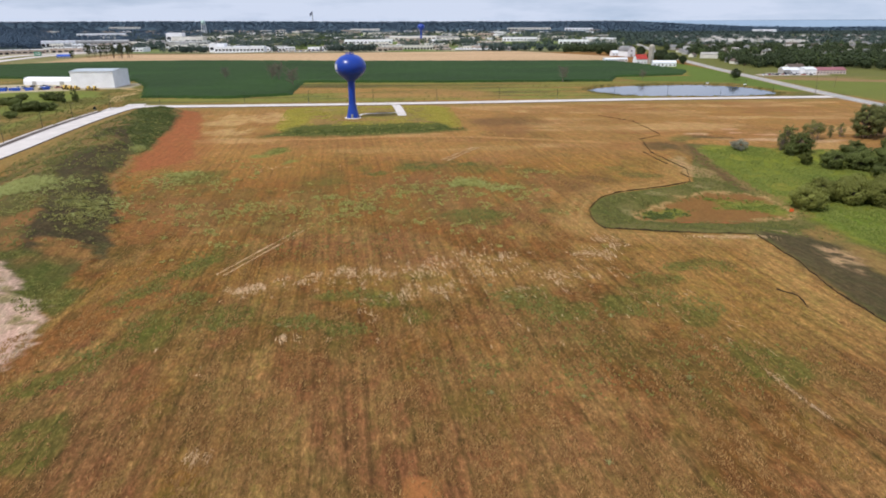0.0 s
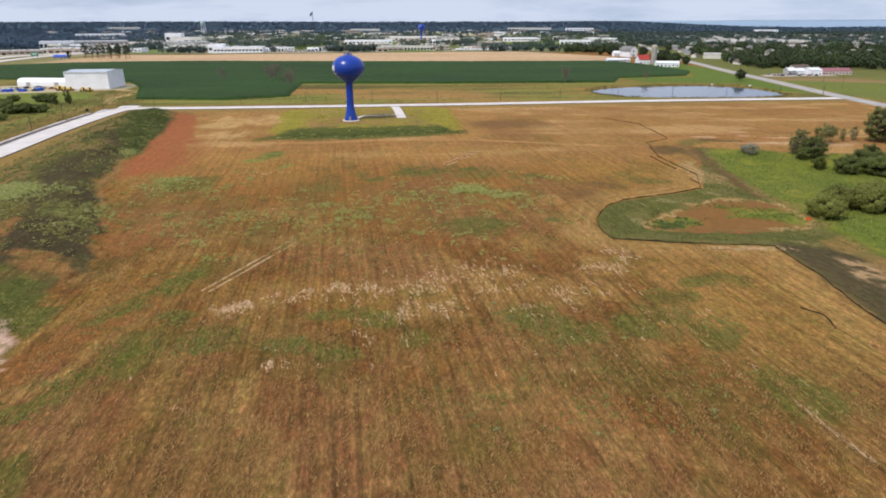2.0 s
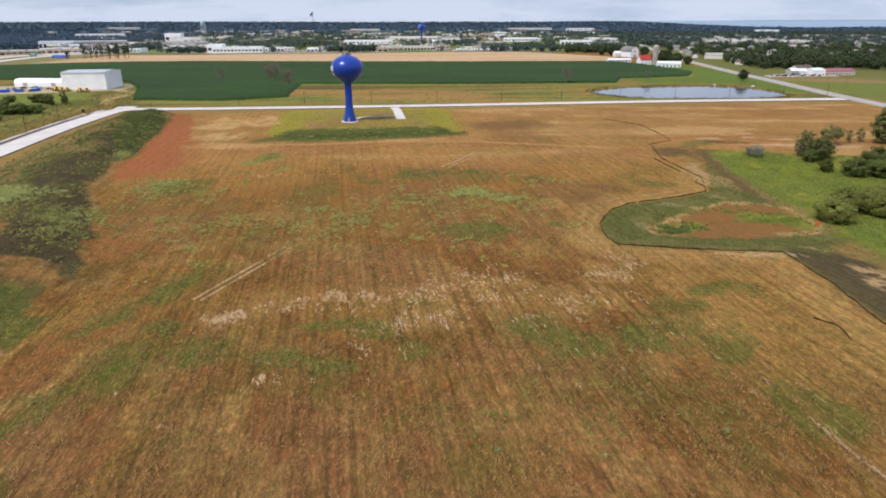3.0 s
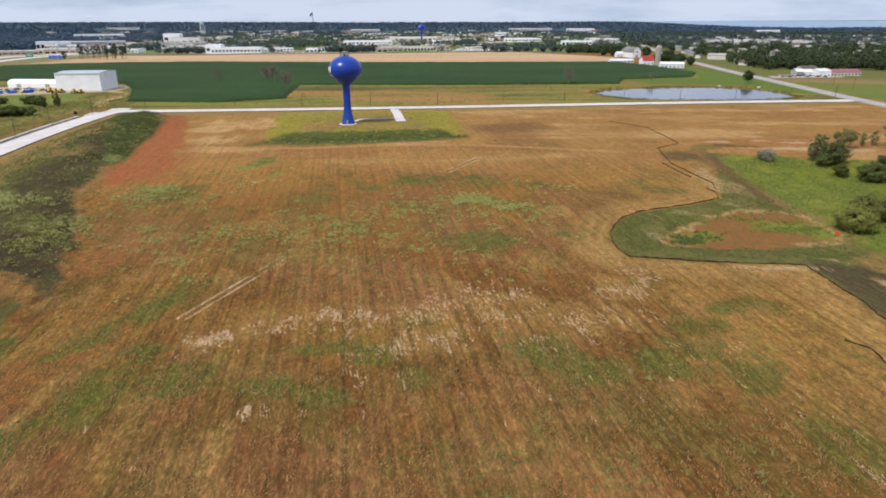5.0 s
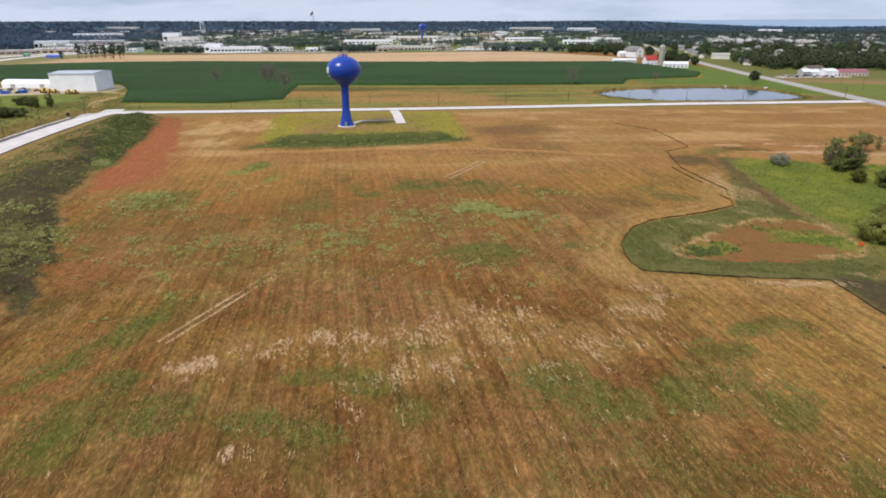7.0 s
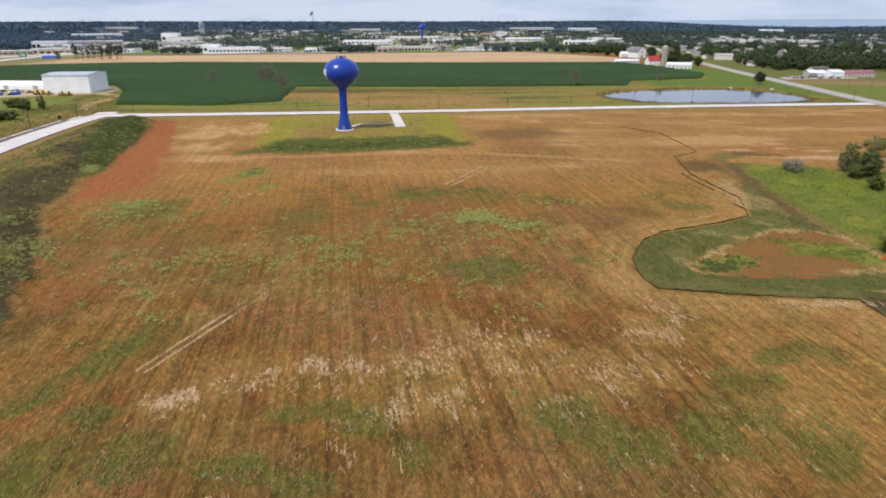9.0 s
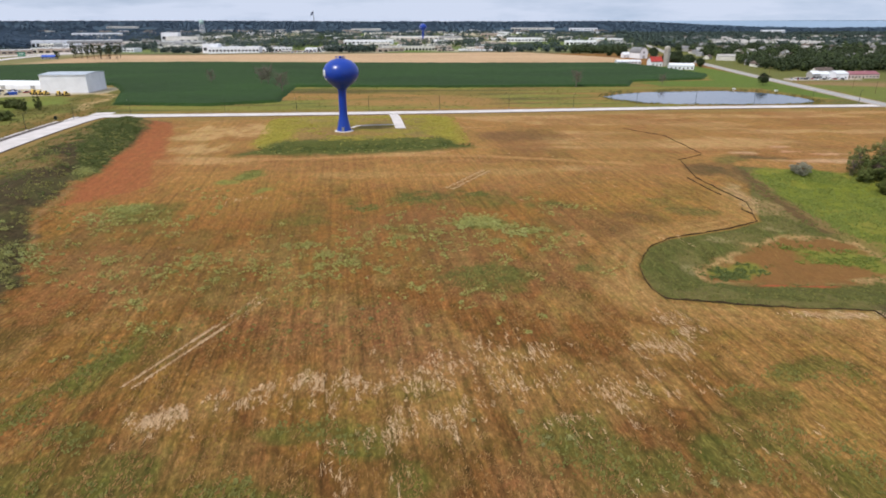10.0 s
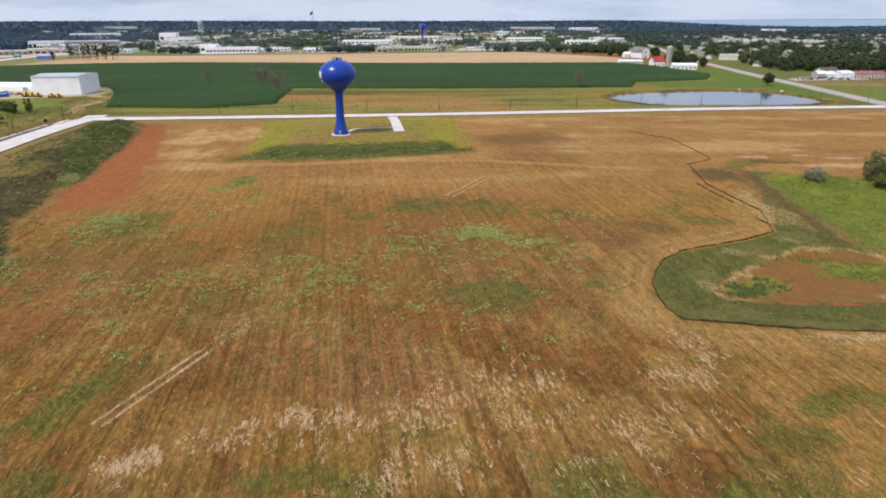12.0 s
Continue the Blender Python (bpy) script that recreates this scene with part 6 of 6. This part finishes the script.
bmesh.ops.solidify(bm, geom=bm.faces[:], thickness=0.3)
part("flag", bm, worn("flag_cloth", (0.22, 0.24, 0.32), 0.8), t)


# ---- woods ----
def woods(name, spots_xyhr, per, size, material, label, seed, rise=0.7, spread=1.7):
    rng = np.random.RandomState(seed)
    P = np.array(spots_xyhr)
    n = len(P)
    z = height(P[:, 0], P[:, 1])
    d = rng.normal(size=(n, per, 3))
    d /= np.linalg.norm(d, axis=2)[..., None]
    k = rng.uniform(0.55, 1.05, (n, per, 1))
    c = d * k * np.stack([P[:, 3], P[:, 3], P[:, 2] * 0.46], 1)[:, None, :]
    c[..., 2] += (z + P[:, 2] * 0.52)[:, None]
    c[..., :2] += P[:, None, :2]
    v, f = leaf_quads(c.reshape(-1, 3), size, rng, rise, d.reshape(-1, 3) * spread)
    return tagged(array_mesh(name, v, f, material), label, "woods", kind="stuff")


FRONTS = [(-848, 1462, 80), (-775, 1510, 130), (-722, 1130, 80), (-690, 1215, 90), (-350, 1150, 100), (-166, 1525, 130), (-62, 1236, 110), (-50, 1830, 200), (204, 1680, 100), (300, 1470, 80), (-595, 1560, 90), (-560, 1460, 100), (-1180, 2300, 170), (420, 3120, 300), (620, 2950, 140), (-340, 3000, 240), (-1500, 3150, 260), (1360, 2760, 140)]


def blocked(x, y):
    """Whether a tree here would stand before one of the large halls or houses."""
    if x > 0.28 * y and any(-10 < hy - y < 70 and abs(x * hy / y - hx) < 8 for hx, hy in HOMES if hy > 880):
        return True
    return any(-260 < y - by < 40 and abs(x * by / y - bx) < w * 0.55 for bx, by, w in FRONTS)


def scatter(rng, n, fx, fy, ok):
    out = []
    while len(out) < n:
        x, y = fx(rng), fy(rng)
        x = x * y
        if ok(x, y) and not blocked(x, y):
            h = rng.uniform(8, 15) if y < 2400 else rng.uniform(7, 9.5)
            out.append((x, y, h, h * rng.uniform(0.34, 0.5)))
    return out


def clear_right(x, y):
    return x > 365 + 0.12 * (y - 800) and not (x < 480 and y < 735) and not (x > 480 and y < 640 + 0.05 * x)


rng = np.random.RandomState(5)
woods("town_trees", scatter(rng, 1200, lambda r: r.uniform(0.34, 0.85), lambda r: r.uniform(665, 1250), clear_right), 90, 2.4, LEAF_DARK, "broadleaf trees between the houses", 51)
woods("woodland", scatter(rng, 4200, lambda r: r.uniform(0.26, 0.85), lambda r: r.uniform(1200, 2600), lambda x, y: x > 440 and fbm(np.array([x]), np.array([y]), 160, 140)[0] > 0.40), 34, 4.2, LEAF_FAR_HAZE, "dark woods around the far houses with painted haze", 52, 1.0, 1.2)
woods("woodland", scatter(rng, 3400, lambda r: r.uniform(-0.85, -0.36), lambda r: r.uniform(1250, 3000), lambda x, y: x < -720 - 0.12 * (y - 1500) and fbm(np.array([x]), np.array([y]), 200, 150)[0] > 0.42), 30, 4.6, LEAF_HAZE, "dark woods west of the town with painted haze", 53, 1.5, 0.8)
woods("town_trees", scatter(rng, 2900, lambda r: r.uniform(-0.5, 0.3), lambda r: 1140 + 1700 * r.rand() ** 1.3, lambda x, y: fbm(np.array([x]), np.array([y]), 70, 160)[0] > 0.51), 40, 2.8, LEAF_FAR_HAZE, "trees between the town buildings", 54)
woods("town_trees", scatter(rng, 130, lambda r: r.uniform(0.19, 0.27), lambda r: r.uniform(1090, 1200), lambda x, y: True), 70, 2.8, LEAF_DARK, "dark hedgerow trees behind the stubble", 55)
woods("woodland", scatter(rng, 8000, lambda r: r.uniform(-0.8, 0.8), lambda r: 2500 + 2250 * r.rand() ** 0.8, lambda x, y: not (x > 0.27 * y and math.hypot(x, y) > shore_range(x / y) - 40) and math.hypot(x, y) < 4900), 18, 6.5, LEAF_HAZE, "unbroken dark woods along the horizon with painted haze", 56, 1.8, 0.6)
woods("town_trees", scatter(rng, 430, lambda r: r.uniform(0.30, 0.80), lambda r: r.uniform(690, 1500), clear_right), 70, 2.2, LEAF_TOWN, "light green trees between the houses", 57)
woods("town_trees", scatter(rng, 300, lambda r: r.uniform(-0.4, 0.3), lambda r: r.uniform(1180, 1900), lambda x, y: True), 40, 2.6, LEAF_TOWN, "light green trees between the town buildings", 58)
farmtrees = make_tree("tree", 13, 6, "leafy farmyard tree behind the barns", "tree", LEAF_DARK, 61, 0.1, 90, 34, 1.2)
place(farmtrees, 283, 800)
for x, y, a, s in [(292, 812, 50, 1.0), (284, 830, 90, 1.1), (275, 845, 130, 0.9), (298, 795, 200, 0.8), (268, 870, 20, 0.9), (290, 860, 60, 1.1), (262, 1010, 20, 1.1), (250, 1020, 80, 1.0), (292, 1005, 140, 1.2), (304, 985, 200, 1.1), (310, 900, 240, 1.0)]:
    more(farmtrees, x, y, a, s)


# ---- field cover ----
def weed_patch(name, rng, zones, size, per, material, label, small=0.35, big=0.95, cut=0.44, grain=5):
    """Round-topped leafy plants, crowded together where the soil suits them; zones are (x, y, rx, ry, plants)."""
    P = []
    for x, y, rx, ry, n in zones:
        for _ in range(max(1, n // 4)):
            q = np.array([x + rng.normal() * rx * 0.5, y + rng.normal() * ry * 0.5])
            P.append(q + rng.normal(size=(rng.randint(1, 8), 2)) * np.array([big * 0.85, big * 0.7]))
    P = np.concatenate(P)
    P = P[(fbm(P[:, 0], P[:, 1], grain, 230) > cut + 0.06 * rng.normal(size=len(P))) & (area_dist(P[:, 0], P[:, 1], RED_SOIL) < -0.5)]
    m = len(P)
    r = small + (big - small) * rng.rand(m) ** 2.0
    d = rng.normal(size=(m, per, 3))
    d[..., 2] = np.abs(d[..., 2]) + 0.15
    d /= np.linalg.norm(d, axis=2)[..., None]
    wide = rng.uniform(0.75, 1.3, (m, 1, 2))
    c = d * rng.uniform(0.55, 1.05, (m, per, 1)) * r[:, None, None]
    c[..., :2] *= wide
    c[..., 2] *= 0.85
    c[..., :2] += P[:, None, :]
    c[..., 2] += height(P[:, 0], P[:, 1])[:, None]
    v, f = leaf_quads(c.reshape(-1, 3), size, rng, 0.35, d.reshape(-1, 3) * 1.3, 0.6)
    tagged(array_mesh(name, v, f, material), label, "weeds", kind="stuff")


rng = np.random.RandomState(9)
weed_patch("field_weeds", rng, [(11, 211, 8, 8, 130), (10, 212, 18, 16, 90), (22, 203, 11, 12, 90), (-2, 204, 18, 18, 130), (-20, 194, 22, 20, 190), (-36, 184, 24, 20, 200), (-32, 170, 20, 14, 90), (-55, 178, 20, 18, 130), (-66, 170, 16, 14, 100), (-80, 180, 14, 18, 110), (-97, 222, 8, 9, 140), (-86, 214, 18, 18, 190), (4, 186, 18, 16, 70), (30, 194, 12, 14, 50), (-70, 240, 16, 24, 50), (-10, 165, 44, 18, 60), (34, 228, 16, 10, 50), (-60, 150, 18, 16, 50), (20, 150, 50, 24, 30)], 0.27, 46, WEED_LEAF, "pale green weeds scattered through the hay stubble", 0.34, 1.55, 0.40)
weed_patch("bank_weeds", rng, [(-98, 168, 10, 12, 140), (-104, 182, 12, 14, 260), (-110, 190, 14, 20, 160), (-96, 155, 14, 20, 90), (-118, 225, 14, 30, 90), (-136, 275, 20, 30, 180), (-128, 245, 14, 26, 80), (-150, 255, 14, 30, 200), (-120, 170, 14, 16, 140)], 0.30, 30, WEED_LEAF, "pale weeds on the dark spoil bank", 0.35, 1.9, 0.40, 4)
weed_patch("bank_weeds", rng, [(-134, 190, 14, 9, 480), (-138, 198, 18, 9, 480), (-130, 269, 4, 5, 60), (-104, 180, 10, 12, 90)], 0.32, 36, PALE_WEED, "dense bright pale weeds on the spoil bank", 0.4, 1.7, 0.36, 4)
weed_patch("field_weeds", rng, [(11, 211.5, 7, 7, 130), (-98, 221, 6, 7, 80), (20, 203, 6, 6, 40)], 0.28, 40, PALE_WEED, "bright pale weed patches in the hay stubble", 0.4, 1.5, 0.38)
weed_patch("bank_weeds", rng, [(-133, 282, 6, 16, 200), (-139, 300, 8, 18, 240), (-144, 325, 8, 22, 260), (-152, 350, 8, 16, 240), (-152, 325, 8, 20, 180), (-160, 350, 9, 16, 240), (-165, 368, 9, 10, 180)], 0.34, 40, RANK_WEED, "lush green weeds on the top of the spoil bank", 0.4, 1.3, 0.30)
weed_patch("bank_weeds", rng, [(-129, 268, 4, 6, 90), (-136, 288, 6, 16, 60), (-144, 320, 7, 18, 70), (-152, 330, 8, 20, 60)], 0.30, 40, WEED_LEAF, "pale flowering weeds among the lush bank growth", 0.35, 0.9, 0.40)
weed_patch("wetland_weeds", rng, [(67, 179.5, 6, 3, 120), (72, 182, 6, 3, 80), (62, 176, 4, 3, 40)], 0.26, 34, RANK_WEED, "dark green weeds on the bare wetland earth", 0.3, 0.8, 0.30)
weed_patch("wetland_weeds", rng, [(97, 189, 9, 5, 160), (104, 190, 7, 7, 120), (90, 196, 10, 3, 60)], 0.26, 30, MEADOW_GRASS, "fresh green growth at the meadow end of the wetland", 0.3, 0.8, 0.30)
weed_patch("bank_weeds", rng, [(-156, 285, 12, 36, 200), (-148, 250, 14, 30, 160), (-165, 325, 8, 30, 120), (-140, 225, 14, 20, 120)], 0.30, 26, RANK_WEED, "dull green weeds along the crest of the spoil bank", 0.3, 1.2, 0.40, 6)
weed_patch("mound_weeds", rng, [(-66, 310, 16, 8, 60), (-40, 312, 20, 8, 80), (-12, 317, 18, 8, 80)], 0.26, 24, WEED_LEAF, "pale flowering weeds on the mound's front bank", 0.25, 0.7, 0.40)
weed_patch("mound_weeds", rng, [(-66, 311, 14, 8, 220), (-46, 313, 16, 8, 240), (-26, 316, 16, 8, 240), (-8, 319, 12, 8, 180), (3, 322, 9, 6, 110)], 0.30, 30, RANK_WEED, "rank dark weeds on the mound's front bank", 0.3, 0.9, 0.40)


def blades(x, y, rng, length, width, tilt, turn):
    """Flat blades lying on the ground, most of them along the rows."""
    m = len(x)
    z = height(x, y) + rng.uniform(0.05, 0.11, m)
    a = math.radians(99) + rng.normal(size=m) * turn
    L, w = length * rng.uniform(0.5, 1.5, m) * 0.5, width * rng.uniform(0.5, 1.5, m) * 0.5
    c, s = np.cos(a), np.sin(a)
    t0, t1 = rng.normal(size=m) * tilt, rng.normal(size=m) * tilt
    pts = []
    for u, v in ((-1, -0.5), (0.1, -1), (1, 0.2), (-0.2, 1)):
        pts.append(np.stack([x + c * L * u - s * w * v, y + s * L * u + c * w * v, z + L * u * t0 + w * v * t1], 1))
    return np.stack(pts, 1).reshape(-1, 3)


def tufts(x, y, rng, per, tall, wide, spread):
    """Tufts: a few blades fanning out of each root, bent so sunlit faces meet the camera."""
    m = len(x)
    z = height(x, y)
    s = rng.uniform(0.55, 1.5, m)
    pts = []
    for _ in range(per):
        a, lean = math.radians(68) + rng.normal(size=m) * 0.8, rng.uniform(0.8, 2.0, m)
        bx, by = x + rng.normal(size=m) * spread * s, y + rng.normal(size=m) * spread * s
        h, w = tall * s * rng.uniform(0.6, 1.3, m), wide * s * rng.uniform(0.6, 1.4, m)
        tx, ty = bx + np.cos(a) * lean * h, by + np.sin(a) * lean * h
        f = rng.uniform(-0.7, 0.7, m)
        wx, wy = np.cos(f) * w, np.sin(f) * w
        pts.append(np.stack([np.stack([bx - wx, by - wy, z], 1), np.stack([bx + wx, by + wy, z], 1), np.stack([tx + wx * 0.6, ty + wy * 0.6, z + h * 0.9], 1), np.stack([tx - wx * 0.5, ty - wy * 0.5, z + h], 1)], 1))
    return np.stack(pts, 1).reshape(-1, 3)


def dry_grass(rng, n):
    """Stubble tufts over the near part of the field, thick along the swaths."""
    y = 54 + 190 * rng.rand(n) ** 1.25
    x = rng.uniform(-0.86, 0.80, n) * (y + 8)
    ok = (area_dist(x, y, WETLAND) < -1) & (fbm(x + 0.157 * y, y * 0.12, 1.5, 200) > rng.uniform(0.40, 0.68, n)) & (line_dist(x, y, BERM) > 26) & (x < 86)
    v = tufts(x[ok], y[ok], rng, 3, 0.20, 0.050, 0.20)
    return tagged(array_mesh("dry_grass", v, np.arange(len(v)).reshape(-1, 4), DRY_GRASS), "short dry brown grass of the mown field", "grass", kind="stuff")


def meadow_grass(name, rng, n, x0, x1, y0, y1, keep, tall, material, label):
    """Tufts of living grass where keep(x, y) allows."""
    x, y = rng.uniform(x0, x1, n), rng.uniform(y0, y1, n)
    ok = keep(x, y) & (fbm(x, y, 4, 240) > rng.uniform(0.3, 0.7, n))
    v = tufts(x[ok], y[ok], rng, 3, tall, 0.11, 0.16)
    return tagged(array_mesh(name, v, np.arange(len(v)).reshape(-1, 4), material), label, "grass", kind="stuff")


def thistle(x, y, rng):
    t = holder("thistle", x, y, gz(x, y), 0, "small round grey-green thistle in the hay stubble", "thistle", "thistles in the field")
    pts = rng.normal(size=(150, 3)) * np.array([0.28, 0.28, 0.16]) + np.array([0, 0, 0.34])
    pts[:, 2] = np.maximum(pts[:, 2], 0.04)
    v, f = leaf_quads(pts, 0.2, rng, 0.6, pts / 0.4)
    array_mesh("leaf_tuft", v, f, THISTLE_LEAF, t)
    bm = bmesh.new()
    tube(bm, [(0, 0, -0.1), (0.02, 0, 0.5)], [0.03, 0.02], 6)
    part("stem", bm, STAKE, t)
    return t


def straw(rng):
    """Pale straw left in a band, in wheel marks and in scattered heaps."""
    X, Y = [], []

    def on_line(pts, n):
        p = np.array(pts, float)
        k = rng.uniform(0, len(p) - 1.001, n)
        i = k.astype(int)
        return p[i] + (p[i + 1] - p[i]) * (k - i)[:, None]

    def marks(pts, n, spread):
        q = on_line(pts, n) + rng.normal(size=(n, 2)) * spread
        X.append(q[:, 0])
        Y.append(q[:, 1])

    def streaks(q, length, per=9):
        """Little rows of straw, each along the mowing."""
        n = len(q)
        keep = fbm(q[:, 0], q[:, 1], 3.5, 215) > rng.uniform(0.42, 0.60, n)
        q = q[keep]
        L = length * rng.uniform(0.3, 1.4, len(q))[:, None]
        v = rng.uniform(-0.5, 0.5, (len(q), per)) * L
        u = rng.normal(size=(len(q), per)) * rng.uniform(0.05, 0.28, (len(q), 1))
        X.append((q[:, :1] - 0.157 * v + u).ravel())
        Y.append((q[:, 1:] + 0.99 * v).ravel())

    streaks(on_line([(-44, 119), (-40, 120.5), (-36, 123), (-32, 125), (-27, 128), (-22, 130), (-15, 129.5), (-8, 130)], 330) + rng.normal(size=(330, 2)) * 1.6, 1.8)
    streaks(on_line([(-42, 119.5), (-38, 121.5), (-34, 124)], 130) + rng.normal(size=(130, 2)) * 0.9, 1.2)
    streaks(on_line([(-8, 130), (-2, 133), (4, 139), (11, 143)], 95) + rng.normal(size=(95, 2)) * 2.2, 2.2)
    for off in (-0.9, 0.9):
        marks([(-49.2 + off * 0.9, 128.5 - off * 0.45), (-44 + off * 0.9, 142.5 - off * 0.45), (-41.5 + off * 0.9, 149 - off * 0.45)], 560, 0.15)
        marks([(-41.5 + off * 0.9, 149 - off * 0.45), (-37 + off * 0.9, 162 - off * 0.45)], 80, 0.28)
        marks([(2 + off * 1.2, 248.5 - off * 0.5), (16 + off * 1.2, 273.5 - off * 0.5)], 620, 0.40)
    marks([(56, 74), (54.5, 80), (53, 88)], 160, 0.22)
    for x, y, rx, ry, n in ((-8, 127, 14, 10, 105), (-16, 128, 10, 9, 65), (14, 143, 4, 6, 70), (15, 136, 6, 8, 90), (3, 137, 8, 8, 40), (-5, 112, 5, 8, 62), (-14, 118, 12, 5, 60), (0, 119, 4, 5, 60), (-15, 108, 6, 3, 20), (43, 148, 4, 6, 140), (41, 142, 4, 5, 70), (35.5, 141, 3, 2, 40), (26, 127, 8, 7, 110), (23, 122, 8, 6, 60), (34, 128, 10, 8, 50), (-7, 118, 4, 8, 60), (8, 128, 8, 8, 50),
                            (-32, 66, 1.6, 1.3, 26), (-28, 98, 1.2, 2.0, 26), (-36, 64, 1.2, 0.8, 12), (79, 153.2, 11, 0.8, 130), (-26, 99, 2, 1, 8), (52, 96, 14, 10, 16), (0, 95, 50, 22, 24), (45, 108, 18, 12, 34), (-20, 180, 40, 30, 20),
                            (60, 255, 30, 25, 50), (95, 232, 3, 7, 30), (125, 302, 5, 1.2, 40), (10, 302, 60, 14, 60), (-60, 238, 16, 1.5, 24), (-66, 232, 2, 6, 10), (58, 197, 9, 4, 12)):
        streaks(np.stack([x + rng.normal(size=n) * rx * 0.5, y + rng.normal(size=n) * ry * 0.5], 1), 2.6)
    x, y = np.concatenate(X), np.concatenate(Y)
    v = blades(x, y, rng, 1.0, 0.062, 0.05, 0.45)
    return tagged(array_mesh("straw", v, np.arange(len(v)).reshape(-1, 4), STRAW), "pale straw scattered in bands over the field", "straw", kind="stuff")


dry_grass(rng, 105000)
MEADOW_EDGE = [(111, 271), (111, 238), (110, 216), (113, 205), (112, 182), (114, 157), (125, 130), (190, 130), (215, 260), (142, 268)]
meadow_grass("meadow_grass", rng, 52000, 108, 216, 130, 274, lambda x, y: area_dist(x, y, MEADOW_EDGE) > 0, 0.34, MEADOW_GRASS, "lush yellow-green grass of the meadow")
HOLLOWS = [(17, 113, 8, 7), (25, 108, 9, 6), (48, 126, 6, 4), (56, 132, 6, 3), (64, 133, 5, 5), (53, 111, 4, 7), (46, 117, 5, 4), (40, 110, 5, 5), (11, 173, 9, 7), (-54, 106, 6, 5), (-42, 105, 6, 4), (-26, 105, 5, 4), (-18, 102, 6, 3), (-13, 115, 4, 4), (-20, 119, 6, 3), (-51, 116, 6, 4), (-57, 136, 4, 10), (-61, 90, 6, 8), (-62, 120, 6, 12), (-80, 116, 6, 9), (-30, 150, 30, 14), (30, 90, 40, 14)]
HOLLOWS = [(-90, 222, 10, 9), (-71, 267, 6, 9), (12, 210, 9, 6), (-8, 234, 10, 7), (-24, 226, 5, 5), (6, 175, 5, 4), (15, 173, 5, 5)] + HOLLOWS
meadow_grass("field_grass", rng, 140000, -108, 76, 62, 275, lambda x, y: spots(x, y, HOLLOWS[:-2]) + 0.35 * spots(x, y, HOLLOWS[-2:]) > rng.uniform(0.15, 1.2, len(x)), 0.17, GREEN_GRASS, "low green grass in the hollows of the field")
meadow_grass("mound_grass", rng, 22000, -100, 24, 300, 408, lambda x, y: (area_dist(x, y, MOUND) > -15) & (y > 322 + 0.1 * (x + 80)) & (area_dist(x, y, MOUND) < 9 + 8 * np.sin(x * 0.21 + y * 0.13)) & (line_dist(x, y, [(-28.9, 416.5), (-21.2, 360)]) > 3.6) & (line_dist(x, y, [(-46, 361.5), (-45, 368), (-25.5, 372.5)]) > 1.8) & (np.hypot(x + 48.6, y - 353) > 7) & (line_dist(x, y, ROAD) > 9), 0.30, MOUND_GRASS, "long yellow-green grass on the tower mound")
meadow_grass("bank_grass", rng, 12000, -180, -78, 118, 375, lambda x, y: (line_dist(x, y, BERM) < 27) & (x < np.interp(y, [120, 133, 165, 188, 205, 217, 233, 253, 290, 366], [-94, -96, -106, -117, -128, -134, -138, -143, -148, -160])), 0.40, BOG_GRASS, "dry olive grass over the spoil bank")
meadow_grass("verge_grass", rng, 11000, -330, -206, 300, 520, lambda x, y: (line_dist(x, y, ROAD) > 10) & (area_dist(x, y, [(-480, 425), (-480, 560), (-350, 575), (-262, 575), (-258, 530), (-266, 500), (-258, 470), (-262, 440)]) < -3), 0.55, BOG_GRASS, "rough olive grass west of the road")
meadow_grass("verge_grass", rng, 3000, -150, 290, 430, 575, lambda x, y: (line_dist(x, y, ROAD) > 12) & (line_dist(x, y, HIGHWAY) > 10) & (area_dist(x, y, CORN_AREA) < -2) & (area_dist(x, y, POND) < -3), 0.6, BOG_GRASS, "rough olive grass between road and corn")
meadow_grass("reeds", rng, 16000, 98, 276, 448, 562, lambda x, y: (area_dist(x, y, POND) < 0.6) & (area_dist(x, y, POND) > -5 - 4 * np.sin(x * 0.11)) & (line_dist(x, y, ROAD) > 11), 0.8, BOG_GRASS, "rough reeds along the edge of the pond")
meadow_grass("bog_grass", rng, 13000, 44, 112, 96, 262, lambda x, y: (area_dist(x, y, WETLAND) > 0.5) & (area_dist(x, y, INNER) < 1) & (area_dist(x, y, MEADOW_EDGE) < 0) & (y > 158), 0.24, BOG_GRASS, "dull olive grass inside the silt fence")
straw(rng)
first = thistle(40, 85, rng)
for i, (x, y) in enumerate([(22, 80), (22, 65), (8, 81), (33, 107), (-22, 149), (-3, 149), (4, 120), (14, 116), (-14, 152), (-16, 156), (11, 122), (17, 116), (13, 114.5), (-30, 104)]):
    more(first, x, y, i * 70, 0.75 + 0.06 * (i % 6))
cabinet = holder("utility_cabinet", -217, 398, gz(-217, 398), 20, "small dark green utility cabinet beside the road", "utility cabinet")
CABINET_GREEN = worn("dark_green_steel", (0.018, 0.026, 0.022), 0.6, 0.2)
part("plinth", bm_box(-0.8, -0.6, -0.2, 0.8, 0.6, 0.12), CONCRETE, cabinet)
part("body", bm_box(-0.7, -0.5, 0.12, 0.7, 0.5, 1.9, bevel=0.04), CABINET_GREEN, cabinet)
part("lid", bm_box(-0.76, -0.56, 1.9, 0.76, 0.56, 2.0, bevel=0.02), CABINET_GREEN, cabinet)
